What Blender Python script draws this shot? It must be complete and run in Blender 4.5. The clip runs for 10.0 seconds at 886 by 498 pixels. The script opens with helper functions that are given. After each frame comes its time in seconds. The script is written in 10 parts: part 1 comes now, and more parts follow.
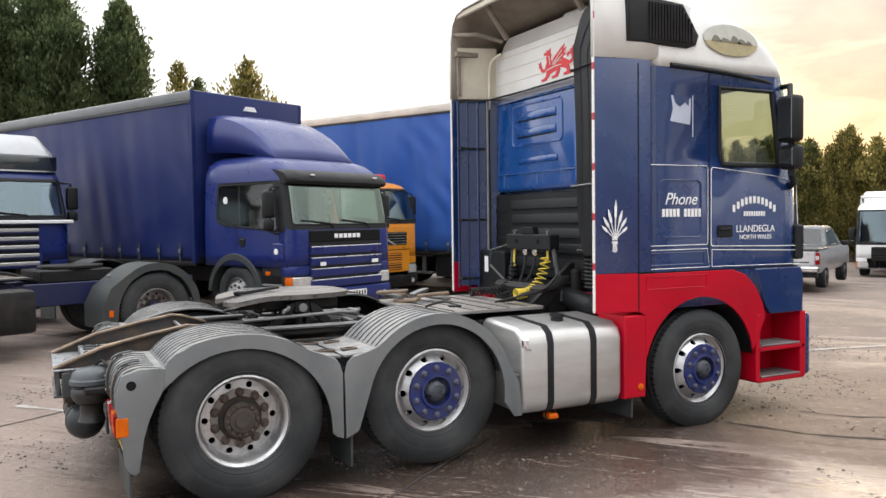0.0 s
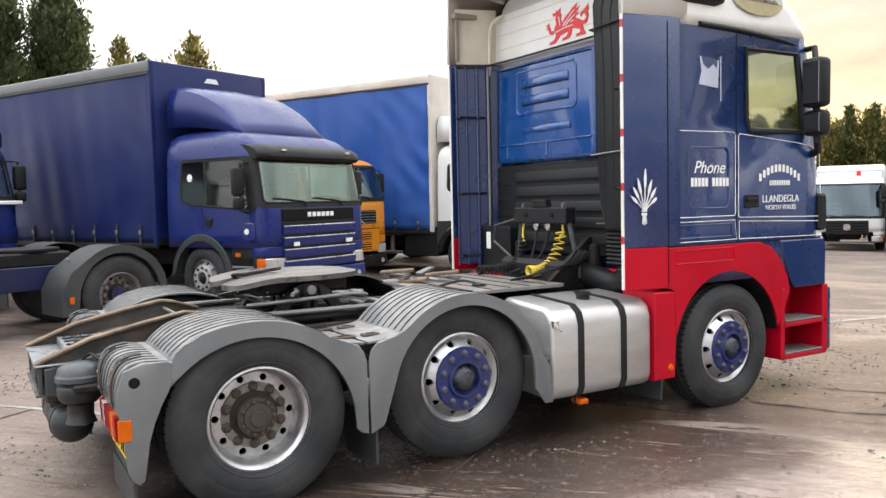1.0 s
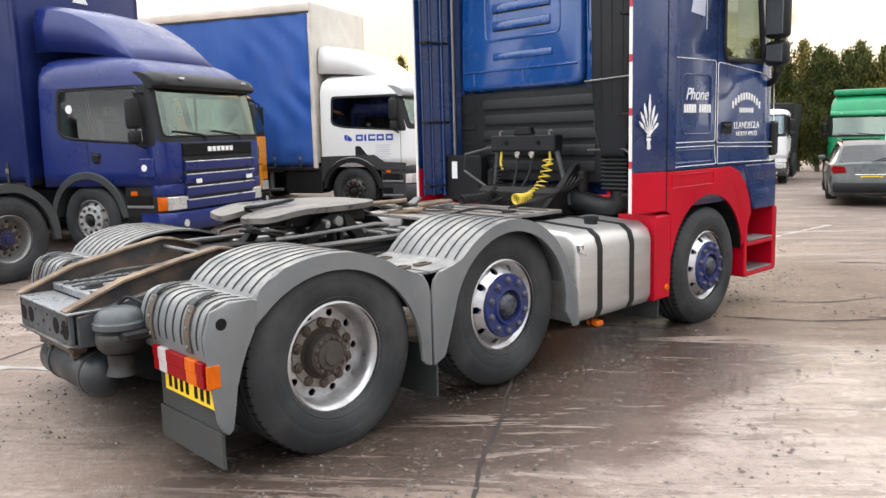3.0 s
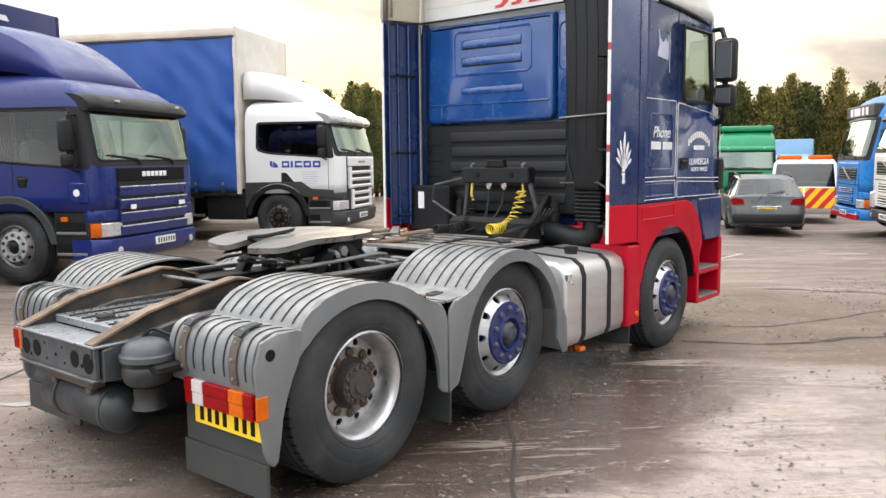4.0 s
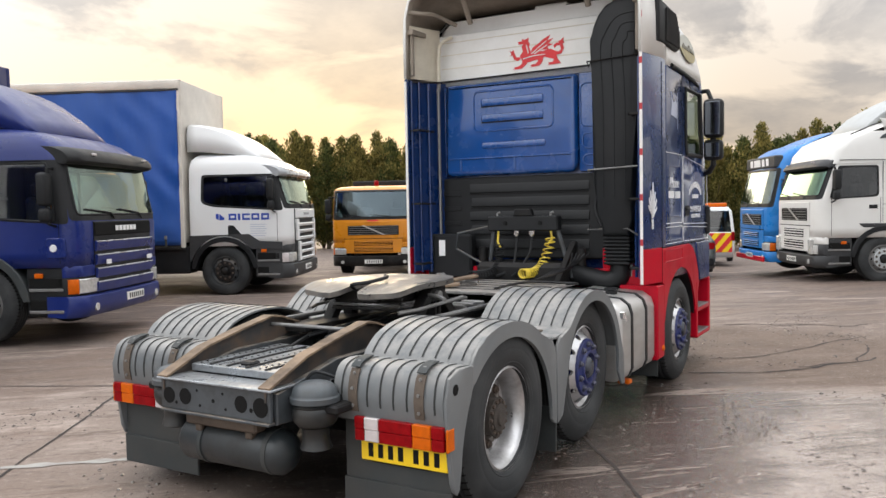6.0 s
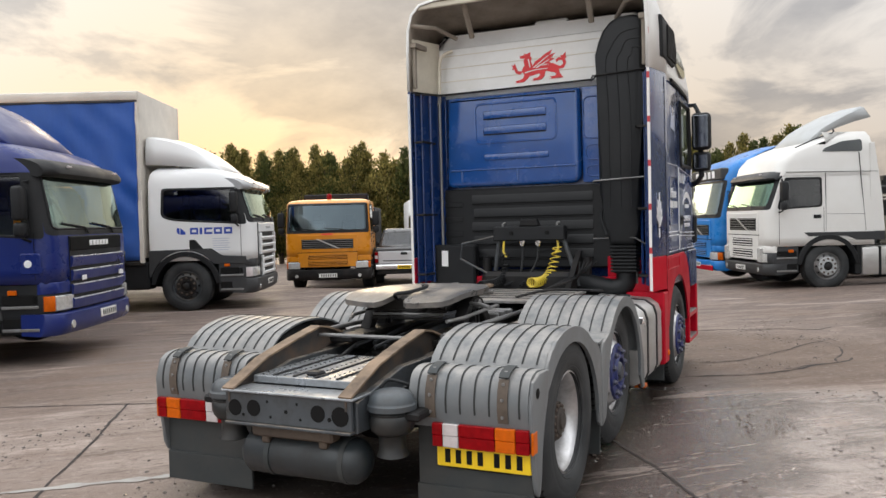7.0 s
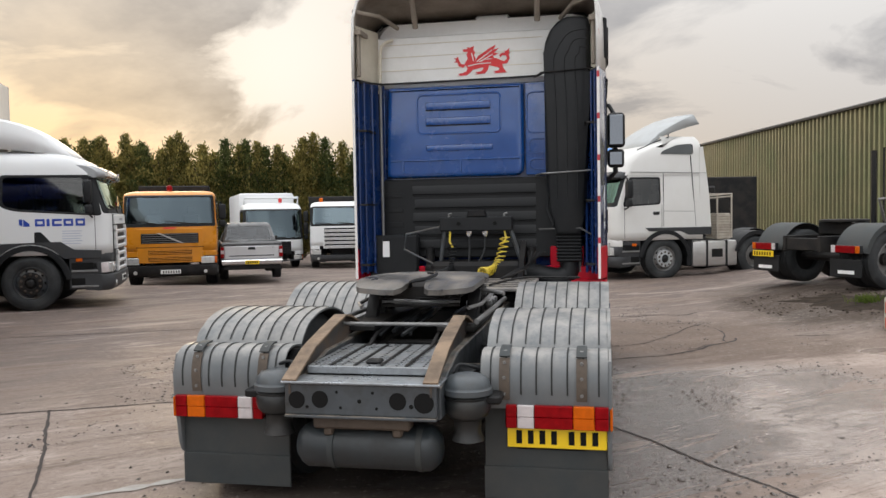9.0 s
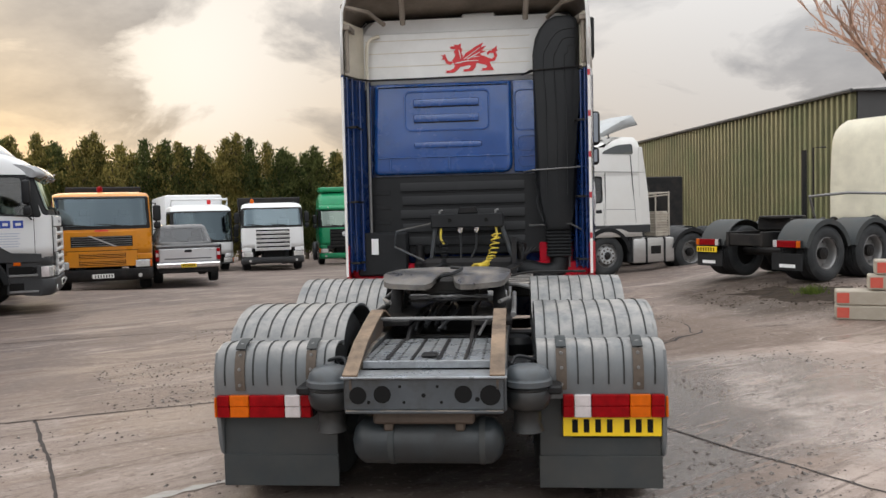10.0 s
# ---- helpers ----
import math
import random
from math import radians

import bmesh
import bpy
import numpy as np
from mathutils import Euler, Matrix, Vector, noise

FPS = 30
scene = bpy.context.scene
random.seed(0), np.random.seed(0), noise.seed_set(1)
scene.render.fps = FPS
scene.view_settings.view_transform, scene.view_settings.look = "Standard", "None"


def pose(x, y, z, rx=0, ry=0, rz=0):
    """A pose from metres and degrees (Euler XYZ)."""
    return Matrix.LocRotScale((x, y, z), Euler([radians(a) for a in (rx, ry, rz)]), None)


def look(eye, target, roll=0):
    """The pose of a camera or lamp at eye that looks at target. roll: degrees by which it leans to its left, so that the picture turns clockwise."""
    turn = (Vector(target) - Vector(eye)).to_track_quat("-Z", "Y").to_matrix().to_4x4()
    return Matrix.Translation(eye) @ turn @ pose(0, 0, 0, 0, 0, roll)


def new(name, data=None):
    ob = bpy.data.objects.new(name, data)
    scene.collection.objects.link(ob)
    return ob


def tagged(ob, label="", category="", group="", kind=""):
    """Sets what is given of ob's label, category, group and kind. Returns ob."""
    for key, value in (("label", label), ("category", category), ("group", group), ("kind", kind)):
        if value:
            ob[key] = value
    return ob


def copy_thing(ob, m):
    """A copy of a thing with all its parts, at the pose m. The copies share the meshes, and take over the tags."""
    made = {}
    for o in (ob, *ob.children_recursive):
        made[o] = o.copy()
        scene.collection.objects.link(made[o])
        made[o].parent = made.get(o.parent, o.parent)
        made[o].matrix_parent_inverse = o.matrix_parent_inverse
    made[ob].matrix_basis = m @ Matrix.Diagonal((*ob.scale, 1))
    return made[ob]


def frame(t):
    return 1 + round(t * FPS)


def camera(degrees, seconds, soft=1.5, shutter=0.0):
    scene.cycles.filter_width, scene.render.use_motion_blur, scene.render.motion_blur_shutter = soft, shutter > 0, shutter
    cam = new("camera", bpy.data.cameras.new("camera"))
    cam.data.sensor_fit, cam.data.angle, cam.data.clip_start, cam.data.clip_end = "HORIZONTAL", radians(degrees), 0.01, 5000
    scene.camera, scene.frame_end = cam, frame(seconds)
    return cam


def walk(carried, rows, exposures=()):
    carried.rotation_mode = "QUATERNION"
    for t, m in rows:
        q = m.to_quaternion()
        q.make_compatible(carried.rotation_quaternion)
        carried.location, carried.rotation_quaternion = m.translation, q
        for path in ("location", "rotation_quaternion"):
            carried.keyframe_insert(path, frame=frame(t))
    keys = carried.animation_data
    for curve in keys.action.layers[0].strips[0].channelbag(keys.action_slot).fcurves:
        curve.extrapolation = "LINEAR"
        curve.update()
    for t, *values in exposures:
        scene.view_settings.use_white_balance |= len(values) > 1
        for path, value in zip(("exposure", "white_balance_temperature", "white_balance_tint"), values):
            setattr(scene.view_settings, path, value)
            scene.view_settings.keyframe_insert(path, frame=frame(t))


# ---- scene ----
cam = camera(57.9, 10.0)
PATH = [
    (0, (6.168, -1.104, 1.728), (4.383, -0.205, 1.657), -0.7),
    (0.5, (5.803, -1.169, 1.717), (4.042, -0.224, 1.635), -1.0),
    (1, (5.473, -1.325, 1.68), (3.754, -0.311, 1.557), -1.3),
    (1.5, (5.148, -1.498, 1.639), (3.497, -0.387, 1.44), -1.0),
    (2, (4.88, -1.729, 1.617), (3.289, -0.539, 1.387), -1.0),
    (2.5, (4.704, -2.065, 1.622), (3.189, -0.789, 1.346), -1.5),
    (2.7, (4.637, -2.172, 1.608), (3.145, -0.869, 1.327), -1.8),
    (3.8, (4.211, -2.803, 1.685), (2.926, -1.291, 1.435), -0.1),
    (4, (4.102, -2.911, 1.673), (2.848, -1.368, 1.449), -0.5),
    (4.5, (3.872, -3.18, 1.687), (2.644, -1.606, 1.552), -1.0),
    (5, (3.67, -3.47, 1.69), (2.484, -1.861, 1.599), -1.3),
    (5.5, (3.446, -3.747, 1.687), (2.349, -2.078, 1.59), -1.2),
    (7, (2.548, -4.432, 1.67), (1.691, -2.627, 1.599), -1.5),
    (7.5, (2.212, -4.566, 1.664), (1.472, -2.709, 1.609), -2.0),
    (8, (1.887, -4.709, 1.662), (1.299, -2.799, 1.591), -2.1),
    (8.5, (1.559, -4.823, 1.634), (1.055, -2.889, 1.547), -1.2),
    (9, (1.22, -4.885, 1.634), (0.826, -2.926, 1.545), -1.0),
    (9.5, (0.859, -4.969, 1.627), (0.596, -2.989, 1.526), -1.1),
    (10, (0.49, -4.991, 1.601), (0.302, -3.002, 1.512), -1.4),
]
walk(cam, [(t, look(eye, target, roll)) for t, eye, target, roll in PATH], [(0, 0.32), (1.5, 0.54), (2.5, 0.56), (4.0, 0.53), (5.0, 0.37), (5.7, 0.20), (7.0, -0.05), (10.0, -0.16)])

# ---- world, sun ----
SUN_AZ, SUN_EL = 36.0, 9.0          # degrees left of +y, degrees up
world = bpy.data.worlds.new("sky")
scene.world = world
world.use_nodes = True
wn, wl = world.node_tree.nodes, world.node_tree.links
wn.clear()


def wnode(kind, **kw):
    n = wn.new(kind)
    for k, v in kw.items():
        n.inputs[k].default_value = v
    return n


def wmath(op, a, b=None, c=None):
    n = wn.new("ShaderNodeMath")
    n.operation = op
    for i, v in enumerate((a, b, c)):
        if v is None:
            continue
        if isinstance(v, (int, float)):
            n.inputs[i].default_value = v
        else:
            wl.new(v, n.inputs[i])
    return n.outputs[0]


def wmix(fac, a, b):
    n = wn.new("ShaderNodeMix")
    n.data_type = "RGBA"
    for sock, v in ((n.inputs[0], fac), (n.inputs[6], a), (n.inputs[7], b)):
        if isinstance(v, (int, float)):
            sock.default_value = v
        elif isinstance(v, tuple):
            sock.default_value = (*v, 1)
        else:
            wl.new(v, sock)
    return n.outputs[2]


def wramp(v, stops):
    n = wn.new("ShaderNodeValToRGB")
    el = n.color_ramp.elements
    while len(el) < len(stops):
        el.new(0.5)
    for e, (p, c) in zip(el, stops):
        e.position, e.color = p, (c, c, c, 1)
    wl.new(v, n.inputs[0])
    return n.outputs[0]


sky = wn.new("ShaderNodeTexSky")
sky.sky_type, sky.sun_disc = "NISHITA", False
sky.sun_elevation, sky.sun_rotation = radians(SUN_EL), radians(-SUN_AZ)
sky.air_density, sky.dust_density, sky.ozone_density = 1.0, 2.5, 1.0
coord = wn.new("ShaderNodeTexCoord").outputs["Generated"]
sep = wn.new("ShaderNodeSeparateXYZ")
wl.new(coord, sep.inputs[0])
up = wmath("MAXIMUM", sep.outputs[2], 0.0)
# cloud deck: direction projected on a flat layer
lift = wmath("ADD", up, 0.33)
flat = wn.new("ShaderNodeCombineXYZ")
wl.new(wmath("DIVIDE", sep.outputs[0], lift), flat.inputs[0])
wl.new(wmath("DIVIDE", sep.outputs[1], lift), flat.inputs[1])
big = wnode("ShaderNodeTexNoise", Scale=1.75, Detail=9.0, Roughness=0.56, Distortion=0.5)
wl.new(flat.outputs[0], big.inputs["Vector"])
# the cloud is thinner away to the left of the sun
side = wn.new("ShaderNodeVectorMath")
side.operation = "DOT_PRODUCT"
wl.new(coord, side.inputs[0])
side.inputs[1].default_value = (-0.966, 0.22, 0.10)
thin = wmath("POWER", wmath("MAXIMUM", side.outputs["Value"], 0.0), 3.0)

fine = wnode("ShaderNodeTexNoise", Scale=2.2, Detail=6.0, Roughness=0.6)
wl.new(flat.outputs[0], fine.inputs["Vector"])
# nearness to the sun
sd = Vector((-math.sin(radians(SUN_AZ)) * math.cos(radians(SUN_EL)), math.cos(radians(SUN_AZ)) * math.cos(radians(SUN_EL)), math.sin(radians(SUN_EL))))
dot = wn.new("ShaderNodeVectorMath")
dot.operation = "DOT_PRODUCT"
wl.new(coord, dot.inputs[0])
dot.inputs[1].default_value = sd
near = wmath("POWER", wmath("MAXIMUM", dot.outputs["Value"], 0.0), 9.0)
low = wmath("POWER", wmath("SUBTRACT", 1.0, up), 6.0)
glow = wmath("MULTIPLY", wmath("POWER", wmath("MAXIMUM", dot.outputs["Value"], 0.0), 6.0), wmath("POWER", wmath("SUBTRACT", 1.0, up), 4.5))
heavy = wmath("MULTIPLY", near, wmath("MINIMUM", wmath("MULTIPLY", wmath("MAXIMUM", wmath("SUBTRACT", up, 0.06), 0.0), 5.0), 1.0))


def toward(d_, power):
    """How near a direction of the sky is to d_, from 0 to 1."""
    n = wn.new("ShaderNodeVectorMath")
    n.operation = "DOT_PRODUCT"
    wl.new(coord, n.inputs[0])
    n.inputs[1].default_value = Vector(d_).normalized()
    return wmath("POWER", wmath("MAXIMUM", n.outputs["Value"], 0.0), power)


# a clear gap beside the sun, a heavy bank left of it, thinner cloud on the right
gap = toward((-0.37, 0.915, 0.165), 90.0)
bank = toward((-0.55, 0.81, 0.225), 60.0)
veil = toward((0.25, 0.95, 0.19), 14.0)
mass = wmath("MULTIPLY_ADD", gap, -0.17, wmath("MULTIPLY_ADD", bank, 0.15, wmath("MULTIPLY_ADD", veil, -0.05, big.outputs[0])))
cover = wramp(wmath("ADD", wmath("MULTIPLY_ADD", thin, -0.20, mass), wmath("MULTIPLY", heavy, 0.07)), [(0.445, 0.0), (0.525, 1.0)])
# the high side of the sky behind the sun's opposite is open and bright
back = wn.new("ShaderNodeVectorMath")
back.operation = "DOT_PRODUCT"
wl.new(coord, back.inputs[0])
back.inputs[1].default_value = (-0.25, -0.968, 0.0)
open_sky = wmath("MULTIPLY", wmath("MAXIMUM", back.outputs["Value"], 0.0), 0.95)
ahead = wmath("MULTIPLY", low, wmath("POWER", wmath("MAXIMUM", sep.outputs[1], 0.0), 3.0))
bright = wmix(glow, wmix(ahead, (0.86, 0.865, 0.87), (0.95, 0.84, 0.76)), (1.22, 0.78, 0.27))
bright = wmix(wmath("MULTIPLY", gap, 0.75), bright, (1.32, 1.26, 1.18))
dark = wmix(glow, wmix(ahead, (0.49, 0.50, 0.525), (0.60, 0.53, 0.49)), (0.42, 0.33, 0.23))
cloud = wmix(wmath("MULTIPLY", cover, wramp(fine.outputs[0], [(0.38, 0.50), (0.60, 1.0)])), bright, dark)
skyc = wn.new("ShaderNodeVectorMath")
skyc.operation = "SCALE"
skyc.inputs["Scale"].default_value = 0.10
wl.new(sky.outputs[0], skyc.inputs[0])
deck = wn.new("ShaderNodeVectorMath")      # an overcast sky is brighter overhead
deck.operation = "SCALE"
wl.new(cloud, deck.inputs[0])
wl.new(wmath("ADD", wmath("MULTIPLY_ADD", wmath("MULTIPLY", wmath("POWER", up, 1.5), wmath("MULTIPLY_ADD", near, -0.75, 1.0)), 3.1, 0.74), wmath("ADD", open_sky, wmath("MULTIPLY", thin, 0.35))), deck.inputs["Scale"])
total = wmix(0.955, skyc.outputs[0], deck.outputs[0])
bg = wn.new("ShaderNodeBackground")
bg.inputs[1].default_value = 1.0
wl.new(total, bg.inputs[0])
wl.new(bg.outputs[0], wn.new("ShaderNodeOutputWorld").inputs[0])

lamp = bpy.data.lights.new("sun", "SUN")
lamp.energy, lamp.angle, lamp.color = 0.75, radians(24), (1.0, 0.78, 0.52)
sun = new("sun", lamp)
sun.matrix_world = look(sd * 60, (0, 0, 0))


# ---- materials ----
def mat(name, col, rough=0.5, metal=0.0, var=0.12, scale=3.0, dirt=None, amount=0.0, dscale=2.0, bump=0.0, bscale=80.0, coat=0.0, stretch=(1, 1, 1), spread=0.0, spec=0.5, dust=None, settled=0.0):
    m = bpy.data.materials.new(name)
    m.use_nodes = True
    n, l = m.node_tree.nodes, m.node_tree.links
    b = n["Principled BSDF"]
    b.inputs["Metallic"].default_value = metal
    b.inputs["Coat Weight"].default_value = coat
    b.inputs["Specular IOR Level"].default_value = spec
    b.inputs["Coat Roughness"].default_value = 0.08
    tc = n.new("ShaderNodeTexCoord")
    mp = n.new("ShaderNodeMapping")
    mp.inputs["Scale"].default_value = stretch
    l.new(tc.outputs["Object"], mp.inputs[0])

    def noise_tex(s, detail, rough_):
        t = n.new("ShaderNodeTexNoise")
        t.inputs["Scale"].default_value, t.inputs["Detail"].default_value, t.inputs["Roughness"].default_value = s, detail, rough_
        l.new(mp.outputs[0], t.inputs["Vector"])
        return t.outputs[0]

    def mix(f, a, c):
        t = n.new("ShaderNodeMix")
        t.data_type = "RGBA"
        for s, v in ((t.inputs[0], f), (t.inputs[6], a), (t.inputs[7], c)):
            if isinstance(v, tuple):
                s.default_value = (*v, 1)
            elif isinstance(v, float):
                s.default_value = v
            else:
                l.new(v, s)
        return t.outputs[2]

    def ramp(v, p0, p1, c0=0.0, c1=1.0):
        t = n.new("ShaderNodeMapRange")
        t.inputs[1].default_value, t.inputs[2].default_value, t.inputs[3].default_value, t.inputs[4].default_value = p0, p1, c0, c1
        l.new(v, t.inputs[0])
        return t.outputs[0]

    broad = noise_tex(scale, 5.0, 0.6)
    grain = noise_tex(scale * 14, 4.0, 0.6)
    lo, hi = tuple(c * (1 - var) for c in col), tuple(min(1.0, c * (1 + var)) for c in col)
    c = mix(ramp(broad, 0.3, 0.7), lo, hi)
    c = mix(ramp(grain, 0.35, 0.75, 0.0, 0.5 * var), c, tuple(x * 0.5 for x in col))
    if spread:
        oi = n.new("ShaderNodeObjectInfo")
        c = mix(ramp(oi.outputs["Random"], 0.0, 1.0, 0.0, spread), c, tuple(x * 0.45 for x in col))
    r = ramp(broad, 0.3, 0.7, max(0.02, rough - 0.07), min(1.0, rough + 0.09))
    if dirt:
        d = noise_tex(dscale, 8.0, 0.68)
        f = ramp(d, 0.42, 0.68, 0.0, amount)
        c = mix(f, c, dirt)
        t = n.new("ShaderNodeMix")
        l.new(f, t.inputs[0])
        l.new(r, t.inputs[2])
        t.inputs[3].default_value = 0.85
        r = t.outputs[0]
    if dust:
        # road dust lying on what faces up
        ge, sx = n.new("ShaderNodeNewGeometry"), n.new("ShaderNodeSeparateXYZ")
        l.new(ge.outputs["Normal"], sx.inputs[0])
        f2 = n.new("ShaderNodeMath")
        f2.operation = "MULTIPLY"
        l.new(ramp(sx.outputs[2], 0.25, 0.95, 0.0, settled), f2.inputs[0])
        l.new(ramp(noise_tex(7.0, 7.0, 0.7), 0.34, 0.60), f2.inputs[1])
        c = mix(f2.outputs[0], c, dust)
    l.new(c, b.inputs["Base Color"])
    l.new(r, b.inputs["Roughness"])
    if bump:
        bp = n.new("ShaderNodeBump")
        bp.inputs["Strength"].default_value, bp.inputs["Distance"].default_value = 0.6, bump
        l.new(noise_tex(bscale, 4.0, 0.6), bp.inputs["Height"])
        l.new(bp.outputs[0], b.inputs["Normal"])
    return m


def glass(name, tint, opacity=0.25, rough=0.03, sheen=(1, 1, 1)):
    m = bpy.data.materials.new(name)
    m.use_nodes = True
    n, l = m.node_tree.nodes, m.node_tree.links
    n.clear()
    tr, gl, mx, fr = n.new("ShaderNodeBsdfTransparent"), n.new("ShaderNodeBsdfGlossy"), n.new("ShaderNodeMixShader"), n.new("ShaderNodeLayerWeight")
    tr.inputs[0].default_value = (*tint, 1)
    gl.inputs["Roughness"].default_value = rough
    gl.inputs[0].default_value = (*sheen, 1)
    pw = n.new("ShaderNodeMath")
    pw.operation = "POWER"
    pw.inputs[1].default_value = 4.0
    l.new(fr.outputs["Facing"], pw.inputs[0])
    a = n.new("ShaderNodeMath")
    a.operation = "MULTIPLY_ADD"
    a.inputs[1].default_value, a.inputs[2].default_value = 0.9, 0.04 + opacity
    a.use_clamp = True
    l.new(pw.outputs[0], a.inputs[0])
    l.new(a.outputs[0], mx.inputs[0])
    l.new(tr.outputs[0], mx.inputs[1])
    l.new(gl.outputs[0], mx.inputs[2])
    l.new(mx.outputs[0], n.new("ShaderNodeOutputMaterial").inputs[0])
    return m


DUST = (0.22, 0.19, 0.16)
BLUE = mat("navy paint", (0.005, 0.026, 0.112), 0.22, coat=0.6, var=0.10, dirt=(0.02, 0.03, 0.10), amount=0.25, dscale=1.3)
BACKBLUE = mat("cab back blue paint", (0.003, 0.062, 0.26), 0.17, coat=1.0, var=0.10, dirt=(0.03, 0.06, 0.16), amount=0.25)
RED = mat("red paint", (0.44, 0.0015, 0.016), 0.34, coat=0.06, var=0.10, dirt=(0.24, 0.006, 0.02), amount=0.25, spec=0.2)
WHITE = mat("white paint", (0.74, 0.74, 0.72), 0.36, coat=0.3, var=0.05, dirt=(0.42, 0.39, 0.33), amount=0.30, dscale=1.6)
CREAM = mat("aged cream paint", (0.66, 0.61, 0.50), 0.45, var=0.08, dirt=(0.30, 0.25, 0.18), amount=0.35)
UNDER = mat("grimy spoiler lining", (0.29, 0.25, 0.205), 0.7, var=0.2, dirt=(0.10, 0.08, 0.06), amount=0.6)
BLACK = mat("black plastic", (0.0095, 0.0105, 0.012), 0.48, var=0.2, dirt=(0.045, 0.045, 0.045), amount=0.18, spec=0.28, bump=0.001, bscale=200)
DARK = mat("chassis black", (0.009, 0.009, 0.010), 0.50, var=0.3, dirt=(0.045, 0.038, 0.031), amount=0.5, spec=0.25, dscale=3.0, bump=0.002, bscale=60)
CHASSIS = mat("grey chassis paint", (0.052, 0.060, 0.068), 0.42, var=0.3, dirt=(0.030, 0.026, 0.022), amount=0.85, dscale=4.0, bump=0.001, dust=(0.30, 0.245, 0.19), settled=0.75)
RUST = mat("rusted steel", (0.215, 0.150, 0.098), 0.66, var=0.4, dirt=(0.060, 0.043, 0.032), amount=0.9, dscale=5.0, bump=0.003, bscale=70)
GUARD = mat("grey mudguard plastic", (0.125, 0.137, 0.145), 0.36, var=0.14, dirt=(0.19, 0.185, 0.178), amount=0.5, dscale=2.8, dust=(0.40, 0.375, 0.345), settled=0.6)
RIB = mat("mudguard groove", (0.020, 0.021, 0.021), 0.75, var=0.2)
FLAP = mat("grey rubber flap", (0.035, 0.041, 0.043), 0.55, var=0.15, dirt=(0.085, 0.075, 0.065), amount=0.4, spec=0.35)
RUBBER = mat("tyre rubber", (0.024, 0.0265, 0.0285), 0.60, var=0.28, scale=2.2, dirt=(0.066, 0.066, 0.066), spec=0.3, amount=0.6, dscale=3.0, bump=0.002, bscale=90)
ALU = mat("polished alloy", (0.56, 0.56, 0.57), 0.32, metal=0.9, var=0.10, dirt=(0.16, 0.14, 0.12), amount=0.45, dscale=7.0)
TANKALU = mat("brushed aluminium", (0.56, 0.555, 0.545), 0.38, metal=0.8, var=0.07, dirt=(0.40, 0.37, 0.33), amount=0.32, dscale=1.8, stretch=(1, 1, 5))
STEEL = mat("worn grey steel", (0.24, 0.24, 0.24), 0.45, metal=0.6, var=0.2, dirt=(0.12, 0.10, 0.08), amount=0.5, dscale=6.0)
GREASE = mat("greasy worn steel", (0.13, 0.126, 0.122), 0.30, metal=0.4, var=0.55, scale=4.0, dirt=(0.27, 0.235, 0.20), amount=0.75, dscale=6.0, bump=0.006, bscale=30, stretch=(1.0, 0.45, 1.0))
RINGSHADE = mat("brown hub shadow", (0.026, 0.018, 0.013), 0.6, var=0.4, scale=14, bump=0.003, bscale=60)
HUBRUST = mat("rusty hub", (0.050, 0.041, 0.035), 0.8, var=0.35, scale=12, bump=0.004, bscale=60)
HUBNUT = mat("scuffed blue nut", (0.085, 0.095, 0.150), 0.28, metal=0.6, var=0.3, scale=30, dirt=(0.16, 0.14, 0.13), amount=0.5, dscale=40)
HUBBOLT = mat("rusty wheel bolt", (0.080, 0.058, 0.045), 0.55, metal=0.3, var=0.4, scale=30, bump=0.003, bscale=90)
HUBGRIME = mat("brake dust on alloy", (0.27, 0.255, 0.24), 0.5, metal=0.5, var=0.25, scale=9, dirt=(0.12, 0.092, 0.072), amount=0.75, dscale=11)
CAPBLUE = mat("scuffed dark hub cap", (0.012, 0.017, 0.030), 0.22, var=0.3, scale=12, dirt=(0.10, 0.105, 0.12), amount=0.6, dscale=18, bump=0.002, bscale=60)
HUBBLUE = mat("blue hub paint", (0.006, 0.017, 0.12), 0.36, var=0.25, dirt=(0.06, 0.055, 0.06), amount=0.5, dscale=9.0)
REDLENS = mat("red lens", (0.23, 0.0015, 0.004), 0.35, var=0.25, scale=20, spec=0.12)
ORANGE = mat("amber lens", (0.56, 0.105, 0.003), 0.35, var=0.15, scale=20, spec=0.15)
CLEAR = mat("clear lens", (0.55, 0.50, 0.50), 0.12, coat=0.6, var=0.12, scale=20)
YELLOWPLATE = mat("yellow plate", (0.86, 0.58, 0.012), 0.35, var=0.04)
INK = mat("black ink", (0.010, 0.010, 0.010), 0.7, var=0.1, spec=0.1)
INKW = mat("white vinyl", (0.80, 0.80, 0.80), 0.4, var=0.05)
INKR = mat("red vinyl", (0.62, 0.025, 0.03), 0.45, var=0.08)
TAPEW = mat("reflective white tape", (0.72, 0.70, 0.67), 0.35, var=0.08)
TAPER = mat("reflective red tape", (0.42, 0.03, 0.04), 0.35, var=0.08)
YHOSE = mat("yellow coil hose", (0.75, 0.56, 0.05), 0.4, var=0.12, dirt=(0.18, 0.15, 0.08), amount=0.4, dscale=15)
CHROME = mat("chrome", (0.75, 0.75, 0.76), 0.12, metal=1.0, var=0.05)
MIRROR = mat("mirror glass", (0.20, 0.215, 0.24), 0.02, metal=1.0, var=0.02)
TRIM = mat("cab interior trim", (0.05, 0.052, 0.056), 0.75, var=0.15)
